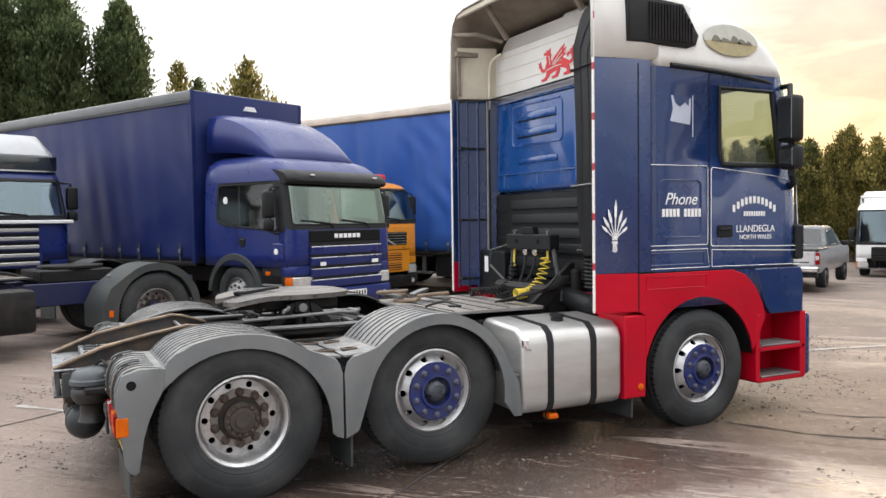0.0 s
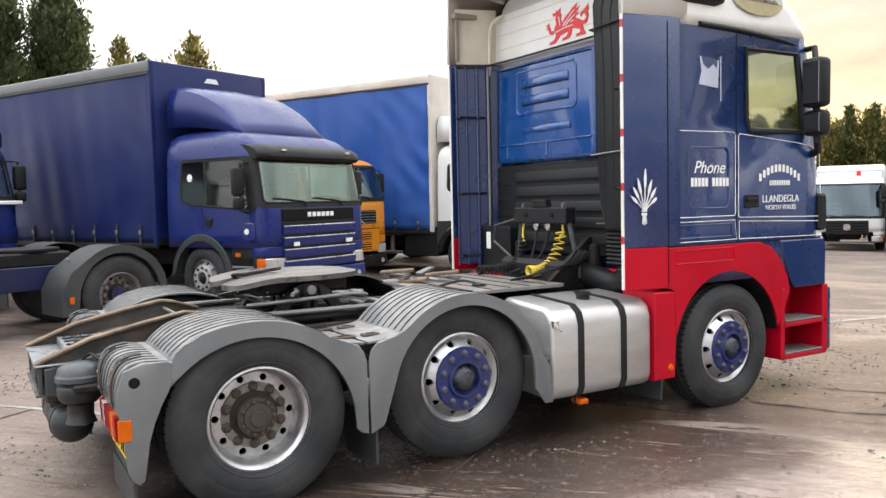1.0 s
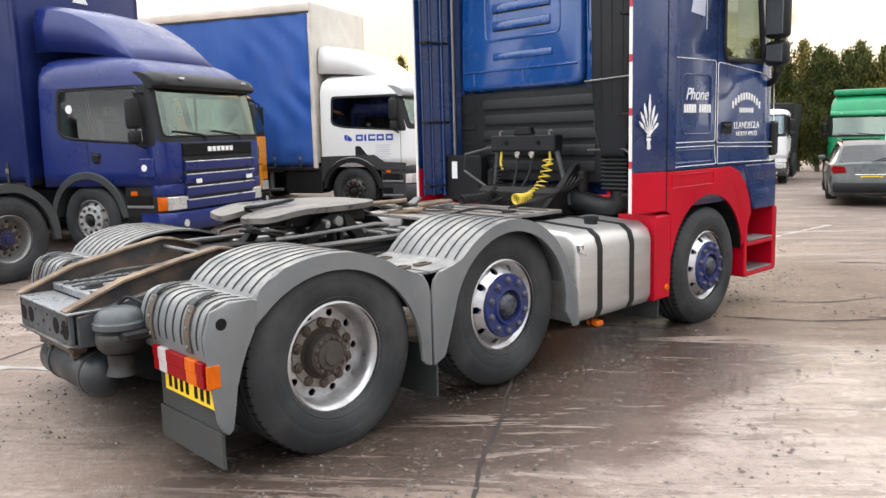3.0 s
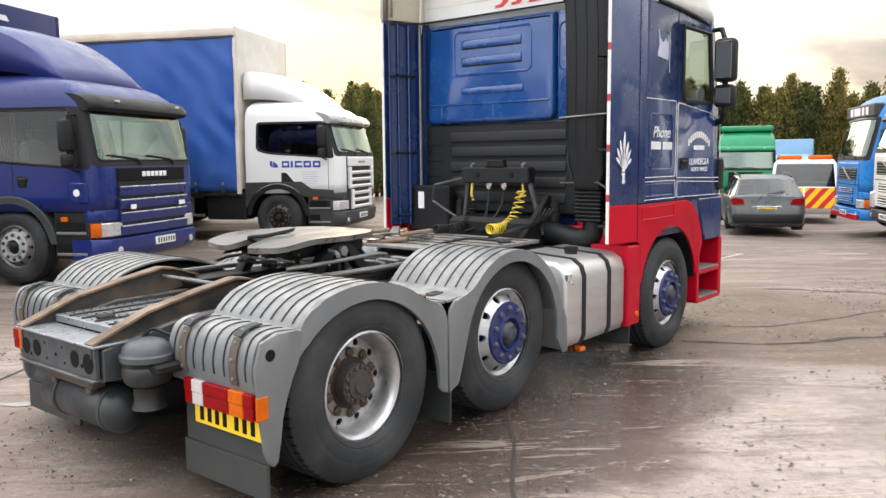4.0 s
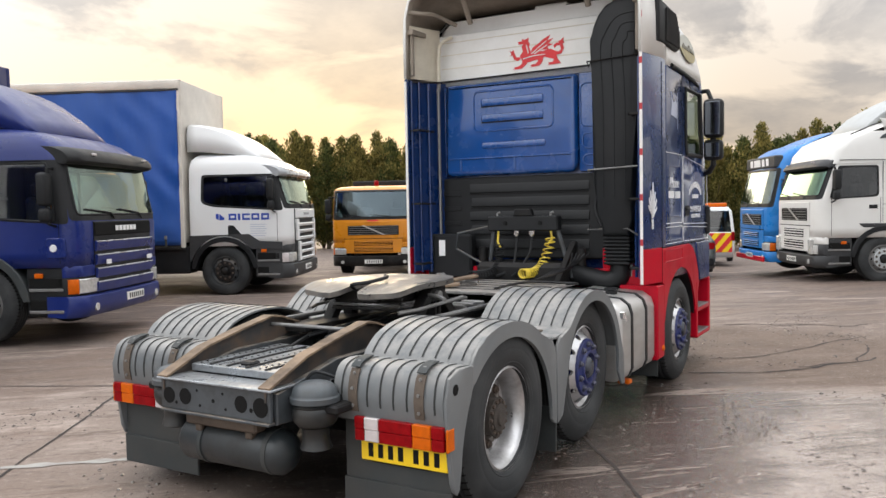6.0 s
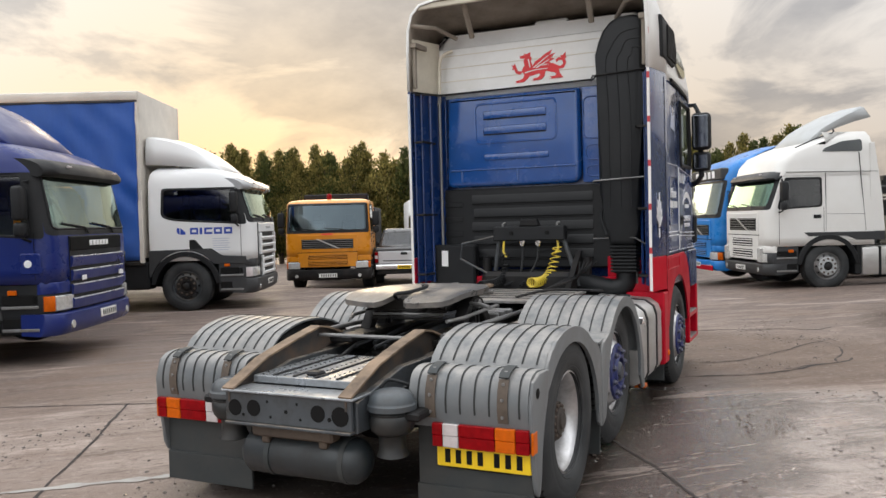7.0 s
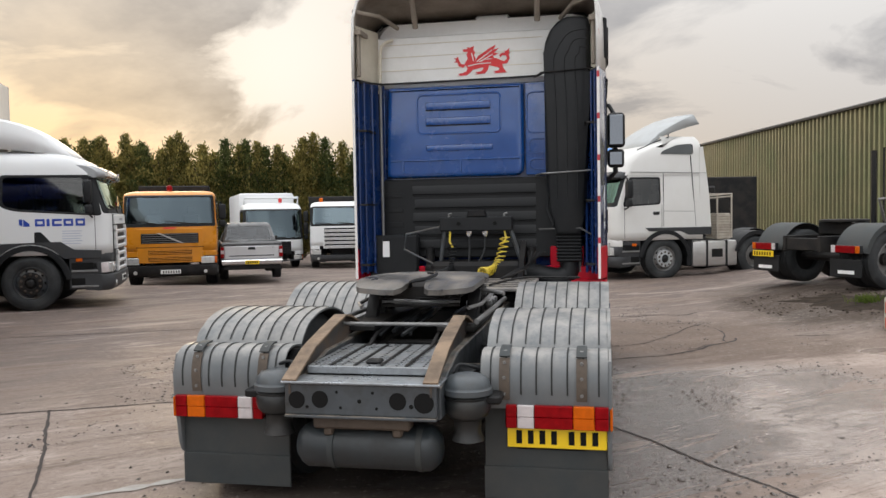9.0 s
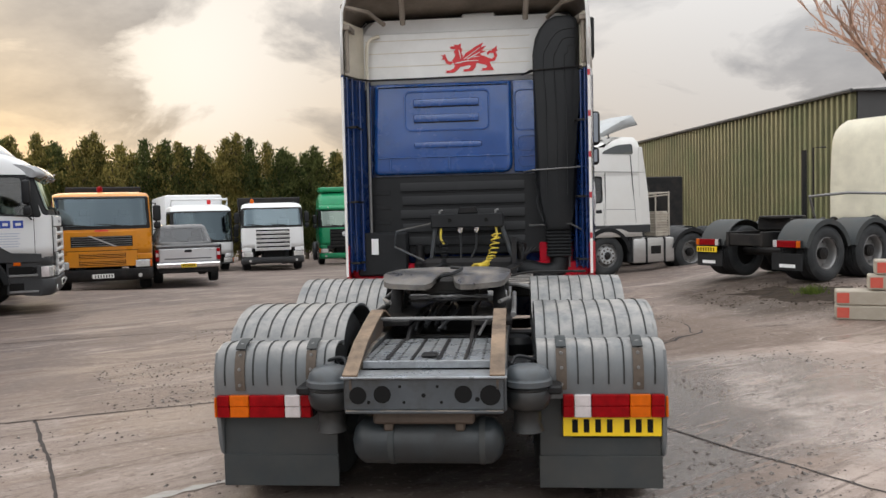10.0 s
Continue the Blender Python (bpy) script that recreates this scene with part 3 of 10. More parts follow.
def guard_pair(sx):
    """Mudguards of one side: rear, with the flap and lamp, and middle."""
    def X(a):
        return a if sx > 0 else 0.052 - a
    inner, outer = 0.575, 1.235
    crown = oval_arc(-0.04, 0.652, 0.60, 0.393, 37, 122, 16) + [(-0.40, 0.958), (-0.442, 0.924), (-0.470, 0.892), (-0.487, 0.860)]
    gpath = [(0.628, 0.856), (0.53, 0.866)] + crown
    bm = BM()
    sheet(bm, gpath, X(inner), X(outer), -0.012)
    lip = [(0.637, 0.74), (0.637, 0.315), (0.59, 0.33)] + oval_arc(-0.02, 0.40, 0.58, 0.557, -4, 142, 22)
    top = [(-0.482, 0.80)] + list(reversed(crown)) + [(0.53, 0.866), (0.585, 0.848), (0.62, 0.80)]
    prism(bm, [(y, z) for y, z in lip] + top, "x", X(outer - 0.006), X(outer + 0.018), 0.011, 2)
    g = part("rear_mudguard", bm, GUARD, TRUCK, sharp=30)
    for k in range(8):
        x = inner + 0.05 + k * 0.080
        bm = BM()
        rp = oval_arc(-0.04, 0.652, 0.6025, 0.3955, 42, 122, 14) + [(-0.402, 0.960), (-0.444, 0.926), (-0.466, 0.902)]
        sheet(bm, rp, X(x), X(x + 0.008), 0.003)
        part("groove", bm, RIB, g)
    # lower rear section with hinge straps
    lower = smooth_path([(-0.725, 0.60, 0), (-0.745, 0.74, 0), (-0.705, 0.860, 0), (-0.61, 0.897, 0), (-0.475, 0.885, 0)], 5)
    lower = [(p[0], p[1]) for p in lower]
    bm = BM()
    sheet(bm, list(reversed(lower)), X(inner), X(outer), -0.012)
    side = [(-0.47, 0.76), (-0.455, 0.885), (-0.50, 0.884), (-0.61, 0.892), (-0.705, 0.857), (-0.745, 0.74), (-0.730, 0.60), (-0.715, 0.50), (-0.700, 0.34), (-0.675, 0.285), (-0.645, 0.265), (-0.62, 0.285), (-0.607, 0.38), (-0.592, 0.48), (-0.565, 0.57), (-0.53, 0.655), (-0.487, 0.735)]
    prism(bm, side, "x", X(outer - 0.004), X(outer + 0.02), 0.011, 2)
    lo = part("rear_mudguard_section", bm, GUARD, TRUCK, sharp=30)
    for k in range(8):
        x = inner + 0.05 + k * 0.080
        bm = BM()
        rp = [(y - 0.0015, z + 0.002) for y, z in reversed(lower[3:-2])]
        sheet(bm, rp, X(x), X(x + 0.008), 0.003)
        part("groove", bm, RIB, lo)
    for x in (inner + 0.10, inner + 0.50):
        bm = BM()
        rp = [(y - 0.004, z + 0.005) for y, z in reversed(lower[2:11])]
        sheet(bm, rp, X(x), X(x + 0.055), 0.006)
        st_ = part("strap", bm, STRAP, lo, "rusty hinge strap")
        bm = BM()
        rp = [(y - 0.010, z + 0.013) for y, z in reversed(lower[10:17])]
        sheet(bm, rp, X(x), X(x + 0.055), 0.008)
        la = part("latch", bm, FLAP, lo, "dark rubber latch")
        bm = BM()
        rp = [(y - 0.0115, z + 0.0145) for y, z in reversed(lower[12:15])]
        sheet(bm, rp, X(x + 0.014), X(x + 0.041), 0.002)
        part("slot", bm, INK, la)
        for i_ in (3, 6, 9):
            bm = BM()
            lathe(bm, [(-0.006, 0.010), (-0.012, 0.008)], axis="y", n=8)
            o_ = part("bolt", bm, STEEL, st_)
            o_.location = (X(x + 0.0275), lower[i_][0] - 0.006, lower[i_][1] + 0.004)
        bm = BM()
        box(bm, min(X(x + 0.016), X(x + 0.040)), max(X(x + 0.016), X(x + 0.040)), -0.69, -0.655, 0.878, 0.905, 0.004)
        part("bolt", bm, STEEL, lo)
    bm = BM()
    lathe(bm, [(X(outer + 0.012), 0.001), (X(outer + 0.0225), 0.028)], c=(0, -0.655, 0.795), n=16)
    part("hole", bm, INK, lo, "round black hole")
    # flap
    bm = BM()
    box(bm, min(X(inner + 0.01), X(outer - 0.005)), max(X(inner + 0.01), X(outer - 0.005)), -0.665, -0.645, 0.26, 0.62, 0.003)
    f = part("mud_flap", bm, FLAP, TRUCK)
    bm = BM()
    prism(bm, [(X(inner + 0.005), 0.10), (X(outer), 0.10), (X(outer), 0.275), (X(inner + 0.005), 0.275)], "y", -0.678, -0.660, 0.003)
    part("lower_flap", bm, FLAP, f)
    # tail lamp
    bm = BM()
    a, c = sorted((X(0.70), X(1.245)))
    box(bm, a, c, -0.715, -0.655, 0.497, 0.632, 0.008)
    t = part("tail_lamp", bm, BLACK, TRUCK)
    cuts = [(0.708, 0.765, REDLENS), (0.768, 0.855, CLEAR), (0.858, 1.055, REDLENS), (1.058, 1.165, ORANGE), (1.168, 1.237, REDLENS)]
    for u, v, m in cuts:
        bm = BM()
        a, c = sorted((X(u), X(v)))
        box(bm, a, c, -0.750, -0.712, 0.503, 0.5635, 0.004)
        part("lens", bm, m, t)
        bm = BM()
        box(bm, a, c, -0.753, -0.712, 0.5645, 0.626, 0.004)
        part("lens", bm, m, t)
    bm = BM()
    box(bm, min(X(1.244), X(1.258)), max(X(1.244), X(1.258)), -0.742, -0.672, 0.50, 0.615, 0.006)
    part("lens", bm, ORANGE, t)
    # middle mudguard
    cy, cz = 1.335, 0.49
    gpath = [(1.985, 0.60)] + arc(cy, cz, 0.60, 12, 139, 22) + [(0.80, 0.868), (0.652, 0.856)]
    bm = BM()
    sheet(bm, gpath, X(inner), X(outer), -0.012)
    lip = [(2.005, 0.30), (1.94, 0.30)] + arc(cy, cz, 0.525, -8, 165, 26) + [(0.75, 0.37), (0.735, 0.345), (0.652, 0.31), (0.645, 0.74), (0.665, 0.81), (0.71, 0.855), (0.80, 0.868)]
    top = list(reversed(arc(cy, cz, 0.60, 12, 139, 20))) + [(1.985, 0.55)]
    prism(bm, lip + top, "x", X(outer - 0.006), X(outer + 0.018), 0.011, 2)
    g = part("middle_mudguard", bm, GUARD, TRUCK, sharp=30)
    for k in range(8):
        x = inner + 0.05 + k * 0.080
        bm = BM()
        sheet(bm, arc(cy, cz, 0.6025, 20, 138, 16), X(x), X(x + 0.008), 0.003)
        part("groove", bm, RIB, g)
    for x in (inner + 0.10, inner + 0.46):
        for y0_, y1_ in ((0.50, 0.64), (0.69, 0.80)):
            bm = BM()
            a, c = sorted((X(x), X(x + 0.055)))
            box(bm, a, c, y0_, y1_, 0.862, 0.878, 0.004)
            la = part("latch", bm, STRAP, g, "rusty latch strap")
            bm = BM()
            a, c = sorted((X(x + 0.014), X(x + 0.041)))
            box(bm, a, c, y0_ + 0.03, y1_ - 0.03, 0.8775, 0.8805)
            part("slot", bm, INK, la)
    # flap between the axles, and the one behind the front wheel
    for y, z0, z1 in ((0.70, 0.09, 0.40), (3.05, 0.13, 0.42)):
        bm = BM()
        prism(bm, [(X(0.70), z1), (X(1.22), z1), (X(1.215), z0 + 0.02), (X(0.78), z0)], "y", y - 0.008, y + 0.008, 0.002)
        part("mud_flap", bm, FLAP, TRUCK)


guard_pair(1)
guard_pair(-1)

# number plate, with bars for its characters
bm = BM()
box(bm, 0.709, 1.229, -0.698, -0.668, 0.388, 0.503, 0.004)
PL = part("number_plate", bm, YELLOWPLATE, TRUCK, "yellow plate under the tail lamp")
for i in range(7):
    bm = BM()
    x = 0.757 + i * 0.061 + (0.030 if i > 3 else 0)
    box(bm, x, x + 0.030, -0.7005, -0.697, 0.410, 0.481)
    part("bar", bm, INK, PL)
bm = BM()
box(bm, 0.76, 1.12, -0.675, -0.66, 0.374, 0.387, 0.002)
part("bar", bm, INK, PL)

# ---- chassis ----
for sx in (1, -1):
    bm = BM()
    a, c = sorted((sx * 0.345, sx * 0.415))
    prism(bm, [(-1.0, 0.60), (-1.0, 0.76), (-0.50, 0.86), (4.6, 0.86), (4.6, 0.58), (-0.4, 0.58)], "x", a, c, 0.006)
    part("chassis_rail", bm, CHASSIS, TRUCK)
    bm = BM()
    ramp = [(-1.04, 0.79), (-0.75, 0.908), (-0.46, 0.970), (-0.20, 1.017), (-0.12, 1.005), (0.05, 0.95), (0.05, 0.90), (-0.12, 0.87), (-0.9, 0.72), (-1.04, 0.72)]
    prism(bm, ramp, "x", sx * 0.366, sx * 0.378, 0.0)
    part("ramp_plate", bm, RAMPSIDE, TRUCK, "dark rusty ramp side")
    bm = BM()
    a, c = sorted((sx * 0.334, sx * 0.410))
    sheet(bm, [(0.06, 0.955), (-0.11, 1.012), (-0.20, 1.025), (-0.46, 0.978), (-0.75, 0.916), (-1.05, 0.797)], a, c, -0.012)
    part("ramp", bm, RUST, TRUCK, "rust-brown ramp plate for the trailer")
    # air springs and reservoirs beside the rear of the frame
    bm = BM()
    c = (sx * 0.52, -0.83, 0.0)
    lathe(bm, [(0.575, 0.09), (0.565, 0.072), (0.50, 0.070), (0.46, 0.085), (0.44, 0.03)], c=c, axis="z", n=24)
    lathe(bm, [(0.708, 0.120), (0.698, 0.112), (0.688, 0.121), (0.678, 0.114), (0.664, 0.122), (0.630, 0.121), (0.600, 0.112), (0.580, 0.095), (0.572, 0.072)], c=c, axis="z", n=24)
    spring = part("air_spring", bm, RUBBERG, TRUCK, "black rubber air spring with a grey domed lid", sharp=60)
    bm = BM()
    lathe(bm, [(0.806, 0.01), (0.803, 0.06), (0.792, 0.092), (0.770, 0.114), (0.745, 0.120), (0.735, 0.122), (0.731, 0.131), (0.704, 0.131), (0.700, 0.11)], c=c, axis="z", n=28)
    part("lid", bm, SPRINGLID, spring, sharp=60)
    bm = BM()
    tube(bm, smooth_path([(sx * 0.44, -0.80, 0.80), (sx * 0.47, -0.76, 0.835), (sx * 0.56, -0.72, 0.81), (sx * 0.64, -0.60, 0.74)], 4), 0.010, 6)
    tube(bm, smooth_path([(sx * 0.42, -0.74, 0.70), (sx * 0.52, -0.68, 0.78), (sx * 0.60, -0.50, 0.80)], 4), 0.014, 6)
    part("air_hose", bm, BLACK, TRUCK)
    bm = BM()
    box(bm, min(sx * 0.41, sx * 0.70), max(sx * 0.41, sx * 0.70), -0.88, -0.72, 0.655, 0.70, 0.01)
    part("spring_bracket", bm, DARK, TRUCK)
    bm = BM()
    tube(bm, [(sx * 0.40, -0.30, 0.72), (sx * 0.90, -0.30, 0.72)], 0.035, 12)
    part("guard_bracket", bm, CHASSIS, TRUCK)
    bm = BM()
    tube(bm, [(sx * 0.40, 0.67, 0.74), (sx * 1.20, 0.67, 0.74)], 0.03, 10)
    part("guard_bracket", bm, DARK, TRUCK)
bm = BM()
hole = [(-0.27, 0.045), (-0.19, 0.045), (0.17, 0.048), (0.30, 0.05)]
box(bm, -0.40, 0.40, -1.035, -1.01, 0.615, 0.775, 0.004)
BEAM = part("end_beam", bm, CHASSIS, TRUCK, "grey steel end beam with round holes")
bm = BM()
box(bm, -0.42, 0.42, -1.05, -0.865, 0.7755, 0.788, 0.003)
part("top_plate", bm, WETSTEEL, BEAM)
bm = BM()
box(bm, -0.40, 0.40, -1.05, -1.0, 0.600, 0.6145, 0.003)
part("lower_flange", bm, CHASSIS, BEAM)
for x, z, r in ((-0.335, 0.69, 0.045), (-0.21, 0.695, 0.045), (0.20, 0.695, 0.045), (0.335, 0.69, 0.052), (-0.12, 0.735, 0.008), (0.0, 0.69, 0.011), (0.07, 0.735, 0.008), (-0.1, 0.655, 0.008), (0.09, 0.655, 0.008), (-0.28, 0.655, 0.009), (0.27, 0.67, 0.012)):
    bm = BM()
    lathe(bm, [(-1.0365, r), (-1.0345, r * 0.97)], c=(x, 0, z), axis="y", n=16)
    part("hole", bm, INK, BEAM)
bm = BM()
box(bm, -0.27, 0.25, -0.99, -0.90, 0.530, 0.602, 0.012)
box(bm, -0.22, -0.17, -0.97, -0.92, 0.49, 0.54, 0.008)
box(bm, 0.15, 0.20, -0.97, -0.92, 0.49, 0.54, 0.008)
part("tank_bracket", bm, GRIMEB, TRUCK, "brown rusty bracket over the tank")
# deck between the ramps
bm = BM()
box(bm, -0.338, 0.338, -0.87, -0.14, 0.795, 0.835, 0.003)
DECK = part("tread_deck", bm, WETSTEEL, TRUCK, "dimpled steel deck plate")
for x in (-0.22, -0.09, 0.05, 0.19):
    bm = BM()
    box(bm, x, x + 0.02, -0.85, -0.18, 0.833, 0.843, 0.004)
    part("bead", bm, DARK, DECK)
DOT = None
for i in range(9):
    for k in range(14):
        x, y = -0.30 + i * 0.074, -0.83 + k * 0.05
        if DOT is None:
            bm = BM()
            lathe(bm, [(0, 0.008), (0.004, 0.006)], axis="z", n=6)
            o = part("dimple", bm, DARK, DECK)
            DOT = o.data
        else:
            o = new("dimple", DOT)
            o.parent = DECK
        o.location = (x, y, 0.8345)
bm = BM()
box(bm, -0.04, 0.05, -0.80, -0.72, 0.835, 0.857, 0.01)
part("fitting", bm, DARK, DECK)
# air tank across the back
bm = BM()
lathe(bm, [(-0.40, 0.01), (-0.385, 0.07), (-0.36, 0.10), (-0.33, 0.120), (0.33, 0.120), (0.36, 0.10), (0.385, 0.07), (0.40, 0.01)], c=(0.0, -0.86, 0.415), axis="x", n=28)
TANKR = part("air_tank", bm, TANKDARK, TRUCK, "long grey steel air tank", sharp=50)
for x in (-0.20, 0.27):
    bm = BM()
    lathe(bm, [(x, 0.125), (x + 0.03, 0.125)], c=(0, -0.86, 0.415), axis="x", n=28)
    part("strap", bm, FLAP, TANKR)
bm = BM()
lathe(bm, [(-0.02, 0.012), (0.0, 0.012)], c=(0.02, -0.82, 0.30), axis="z", n=8)
part("drain_valve", bm, STEEL, TANKR)
# axles, springs, crossmembers and gear under the deck
bm = BM()
tube(bm, [(-0.85, 0, RZ), (0.85, 0, RZ)], 0.075, 14)
lathe(bm, [(-0.16, 0.10), (-0.10, 0.20), (0.10, 0.20), (0.16, 0.10)], c=(0, 0.0, RZ), axis="x", n=20)
part("rear_axle", bm, DARK, TRUCK)
for y, z in ((1.355, 0.50), (3.755, 0.44)):
    bm = BM()
    tube(bm, [(-0.98, y, z), (-0.55, y, z - 0.06), (0.55, y, z - 0.06), (0.98, y, z)], 0.055, 10)
    part("axle", bm, DARK, TRUCK)
for y in (-0.55, 0.25, 1.05, 1.9, 2.75):
    bm = BM()
    box(bm, -0.35, 0.35, y - 0.05, y + 0.05, 0.62, 0.80, 0.01)
    part("crossmember", bm, DARK, TRUCK)
for sx in (1, -1):
    for y in (-0.42, 0.42):
        bm = BM()
        lathe(bm, [(0.52, 0.09), (0.56, 0.125), (0.62, 0.125), (0.64, 0.115), (0.66, 0.125), (0.72, 0.125), (0.76, 0.09)], c=(sx * 0.46, y, 0), axis="z", n=18)
        part("air_spring", bm, BLACK, TRUCK)
    bm = BM()
    tube(bm, [(sx * 0.25, -0.45, 0.55), (sx * 0.22, 0.3, 0.80), (sx * 0.24, 1.0, 0.78)], 0.03, 8)
    tube(bm, [(sx * 0.18, -0.7, 0.70), (sx * 0.20, 0.0, 0.88), (sx * 0.15, 0.9, 0.90), (sx * 0.2, 2.4, 0.9)], 0.014, 6)
    part("pipework", bm, DARK, TRUCK)
bm = BM()
tube(bm, [(-0.36, -0.18, 0.965), (0.36, -0.18, 0.965)], 0.011, 8)
tube(bm, [(0.30, -0.18, 0.965), (0.24, -0.16, 0.86)], 0.009, 8)
part("cross_rod", bm, STEEL, TRUCK)
rnd = random.Random(4)
for k in range(9):
    bm = BM()
    x0, y0 = rnd.uniform(-0.3, 0.3), rnd.uniform(-0.1, 0.2)
    tube(bm, smooth_path([(x0, y0, 0.88), (x0 + rnd.uniform(-.1, .1), y0 + 0.5, 0.92 + rnd.uniform(-.04, .04)), (x0 * 0.6, y0 + 1.2, 0.93), (x0 * 0.5, 2.3, 0.93)], 5), rnd.uniform(0.008, 0.016), 6)
    part("cable", bm, BLACK, TRUCK)

# ---- fifth wheel ----
out = [(-0.43, 0.66), (-0.435, 0.52), (-0.425, 0.36), (-0.395, 0.19), (-0.32, 0.115), (-0.12, 0.10), (-0.075, 0.15), (-0.05, 0.34), (-0.035, 0.50), (0, 0.53), (0.035, 0.50), (0.05, 0.34), (0.075, 0.15), (0.12, 0.10), (0.32, 0.115), (0.395, 0.19), (0.425, 0.36), (0.435, 0.52), (0.43, 0.66), (0.39, 0.86), (0.30, 1.01), (0.15, 1.07), (-0.15, 1.07), (-0.30, 1.01), (-0.39, 0.86)]
tri = BM()


def fw_z(y):
    return 1.193 + (0.0 if y > 0.40 else -0.050 * ((0.40 - y) / 0.30) ** 1.4)


half_r = [p for p in out if p[0] > 0.02]
for sx in (1, -1):
    # plate in strips along y
    def xs_at(y):
        hits = []
        for (xa, ya), (xb, yb) in zip(half_r, half_r[1:] + half_r[:1]):
            if (ya - y) * (yb - y) <= 0 and ya != yb:
                hits.append(xa + (xb - xa) * (y - ya) / (yb - ya))
        return min(hits), max(hits)
    rows = []
    for i in range(25):
        y = 0.105 + (1.065 - 0.105) * i / 24
        a, c = xs_at(y)
        if y > 0.53:
            a = 0.0
        rows.append([(sx * (a + (c - a) * k / 4), y) for k in range(5)])
    tv = [[tri.verts.new((x, y, fw_z(y))) for x, y in r] for r in rows]
    bv = [[tri.verts.new((x, y, fw_z(y) - 0.034)) for x, y in r] for r in rows]
    for i in range(24):
        for k in range(4):
            tri.faces.new((tv[i][k], tv[i][k + 1], tv[i + 1][k + 1], tv[i + 1][k]))
            tri.faces.new((bv[i][k], bv[i][k + 1], bv[i + 1][k + 1], bv[i + 1][k]))
        for k in (0, 4):
            tri.faces.new((tv[i][k], tv[i + 1][k], bv[i + 1][k], bv[i][k]))
    for i in (0, 24):
        for k in range(4):
            tri.faces.new((tv[i][k], tv[i][k + 1], bv[i][k + 1], bv[i][k]))
bmesh.ops.remove_doubles(tri, verts=tri.verts, dist=0.0008)
FW = part("fifth_wheel", tri, GREASE, TRUCK, "greasy worn steel coupling plate", sharp=40)
for sx in (1, -1):
    bm = BM()
    # pedestal: two legs, a saddle and a bearing pin, open between
    a, c = sorted((sx * 0.31, sx * 0.39))
    for leg in ([(0.36, 0.93), (0.44, 0.93), (0.56, 1.06), (0.58, 1.14), (0.52, 1.12), (0.44, 1.03)], [(0.90, 0.93), (0.82, 0.93), (0.70, 1.06), (0.68, 1.14), (0.74, 1.12), (0.82, 1.03)]):
        prism(bm, leg, "x", a, c, 0.006)
    box(bm, a, c, 0.57, 0.69, 1.05, 1.15, 0.012)
    box(bm, a, c, 0.60, 0.625, 0.93, 1.06, 0.004)
    box(bm, a, c, 0.655, 0.68, 0.93, 1.06, 0.004)
    part("pedestal", bm, DARK, FW)
    bm = BM()
    lathe(bm, [(sx * 0.38, 0.034), (sx * 0.415, 0.032), (sx * 0.418, 0.02)], c=(0, 0.63, 1.095), n=14)
    part("bearing_pin", bm, STEEL, FW)
    bm = BM()
    tube(bm, [(sx * 0.36, 0.20, 1.02), (sx * 0.42, 0.34, 1.03), (sx * 0.42, 0.92, 1.05), (sx * 0.38, 1.05, 1.03)], 0.013, 8)
    tube(bm, [(sx * 0.45, -0.05, 0.965), (sx * 0.45, 1.40, 0.955)], 0.017, 8)
    part("side_rod", bm, STEEL, FW)
    for y in (0.98, 1.12, 1.26):
        bm = BM()
        box(bm, min(sx * 0.22, sx * 0.40), max(sx * 0.22, sx * 0.40), y, y + 0.05, 0.935, 0.985, 0.008)
        part("clamp", bm, STEEL, FW)
    bm = BM()
    box(bm, min(sx * 0.20, sx * 0.44), max(sx * 0.20, sx * 0.44), -0.05, 1.35, 0.90, 0.935, 0.006)
    part("mounting_plate", bm, DARK, FW)
    bm = BM()
    prism(bm, [(0.16, 1.08), (0.30, 1.15), (1.02, 1.17), (0.9, 1.10), (0.4, 1.09)], "x", sx * 0.20, sx * 0.23, 0.004)
    part("skirt_rib", bm, DARK, FW)
bm = BM()
box(bm, -0.28, 0.28, 0.34, 0.95, 1.06, 1.165, 0.02)
part("lock_housing", bm, DARK, FW)
bm = BM()
tube(bm, [(0.10, 0.60, 1.12), (0.48, 0.50, 1.10), (0.56, 0.44, 1.09)], 0.014, 8)
part("release_handle", bm, STEEL, FW)
for i in range(4):
    bm = BM()
    tube(bm, [(-0.25, 0.30 + i * 0.02, 1.02 + i * 0.025), (0.28, 0.31 + i * 0.02, 1.025 + i * 0.02)], 0.01, 6)
    part("spring_rod", bm, STEEL if i % 2 else DARK, FW)
# rear cable loops on the plate
bm = BM()
tube(bm, smooth_path([(-0.05, 0.30, 1.15), (-0.02, 0.22, 1.19), (0.05, 0.30, 1.20), (0.10, 0.45, 1.222), (0.02, 0.55, 1.224)], 5), 0.012, 6)
part("cable", bm, BLACK, FW)

# catwalk behind the cab
CATWALK = mat("dusty catwalk plate", (0.26, 0.255, 0.25), 0.36, metal=0.3, var=0.25, scale=4, dirt=(0.12, 0.10, 0.085), amount=0.6, dscale=5, dust=(0.40, 0.35, 0.30), settled=0.7)
bm = BM()
box(bm, -0.62, 0.62, 1.62, 2.62, 0.985, 1.012, 0.004)
CW = part("catwalk", bm, CATWALK, TRUCK, "dusty grey steel catwalk plate")
for y in (1.78, 1.95, 2.12, 2.29, 2.46):
    bm = BM()
    box(bm, -0.60, 0.60, y, y + 0.015, 1.011, 1.018)
    part("tread_bar", bm, CHASSIS, CW)
rnd = random.Random(9)
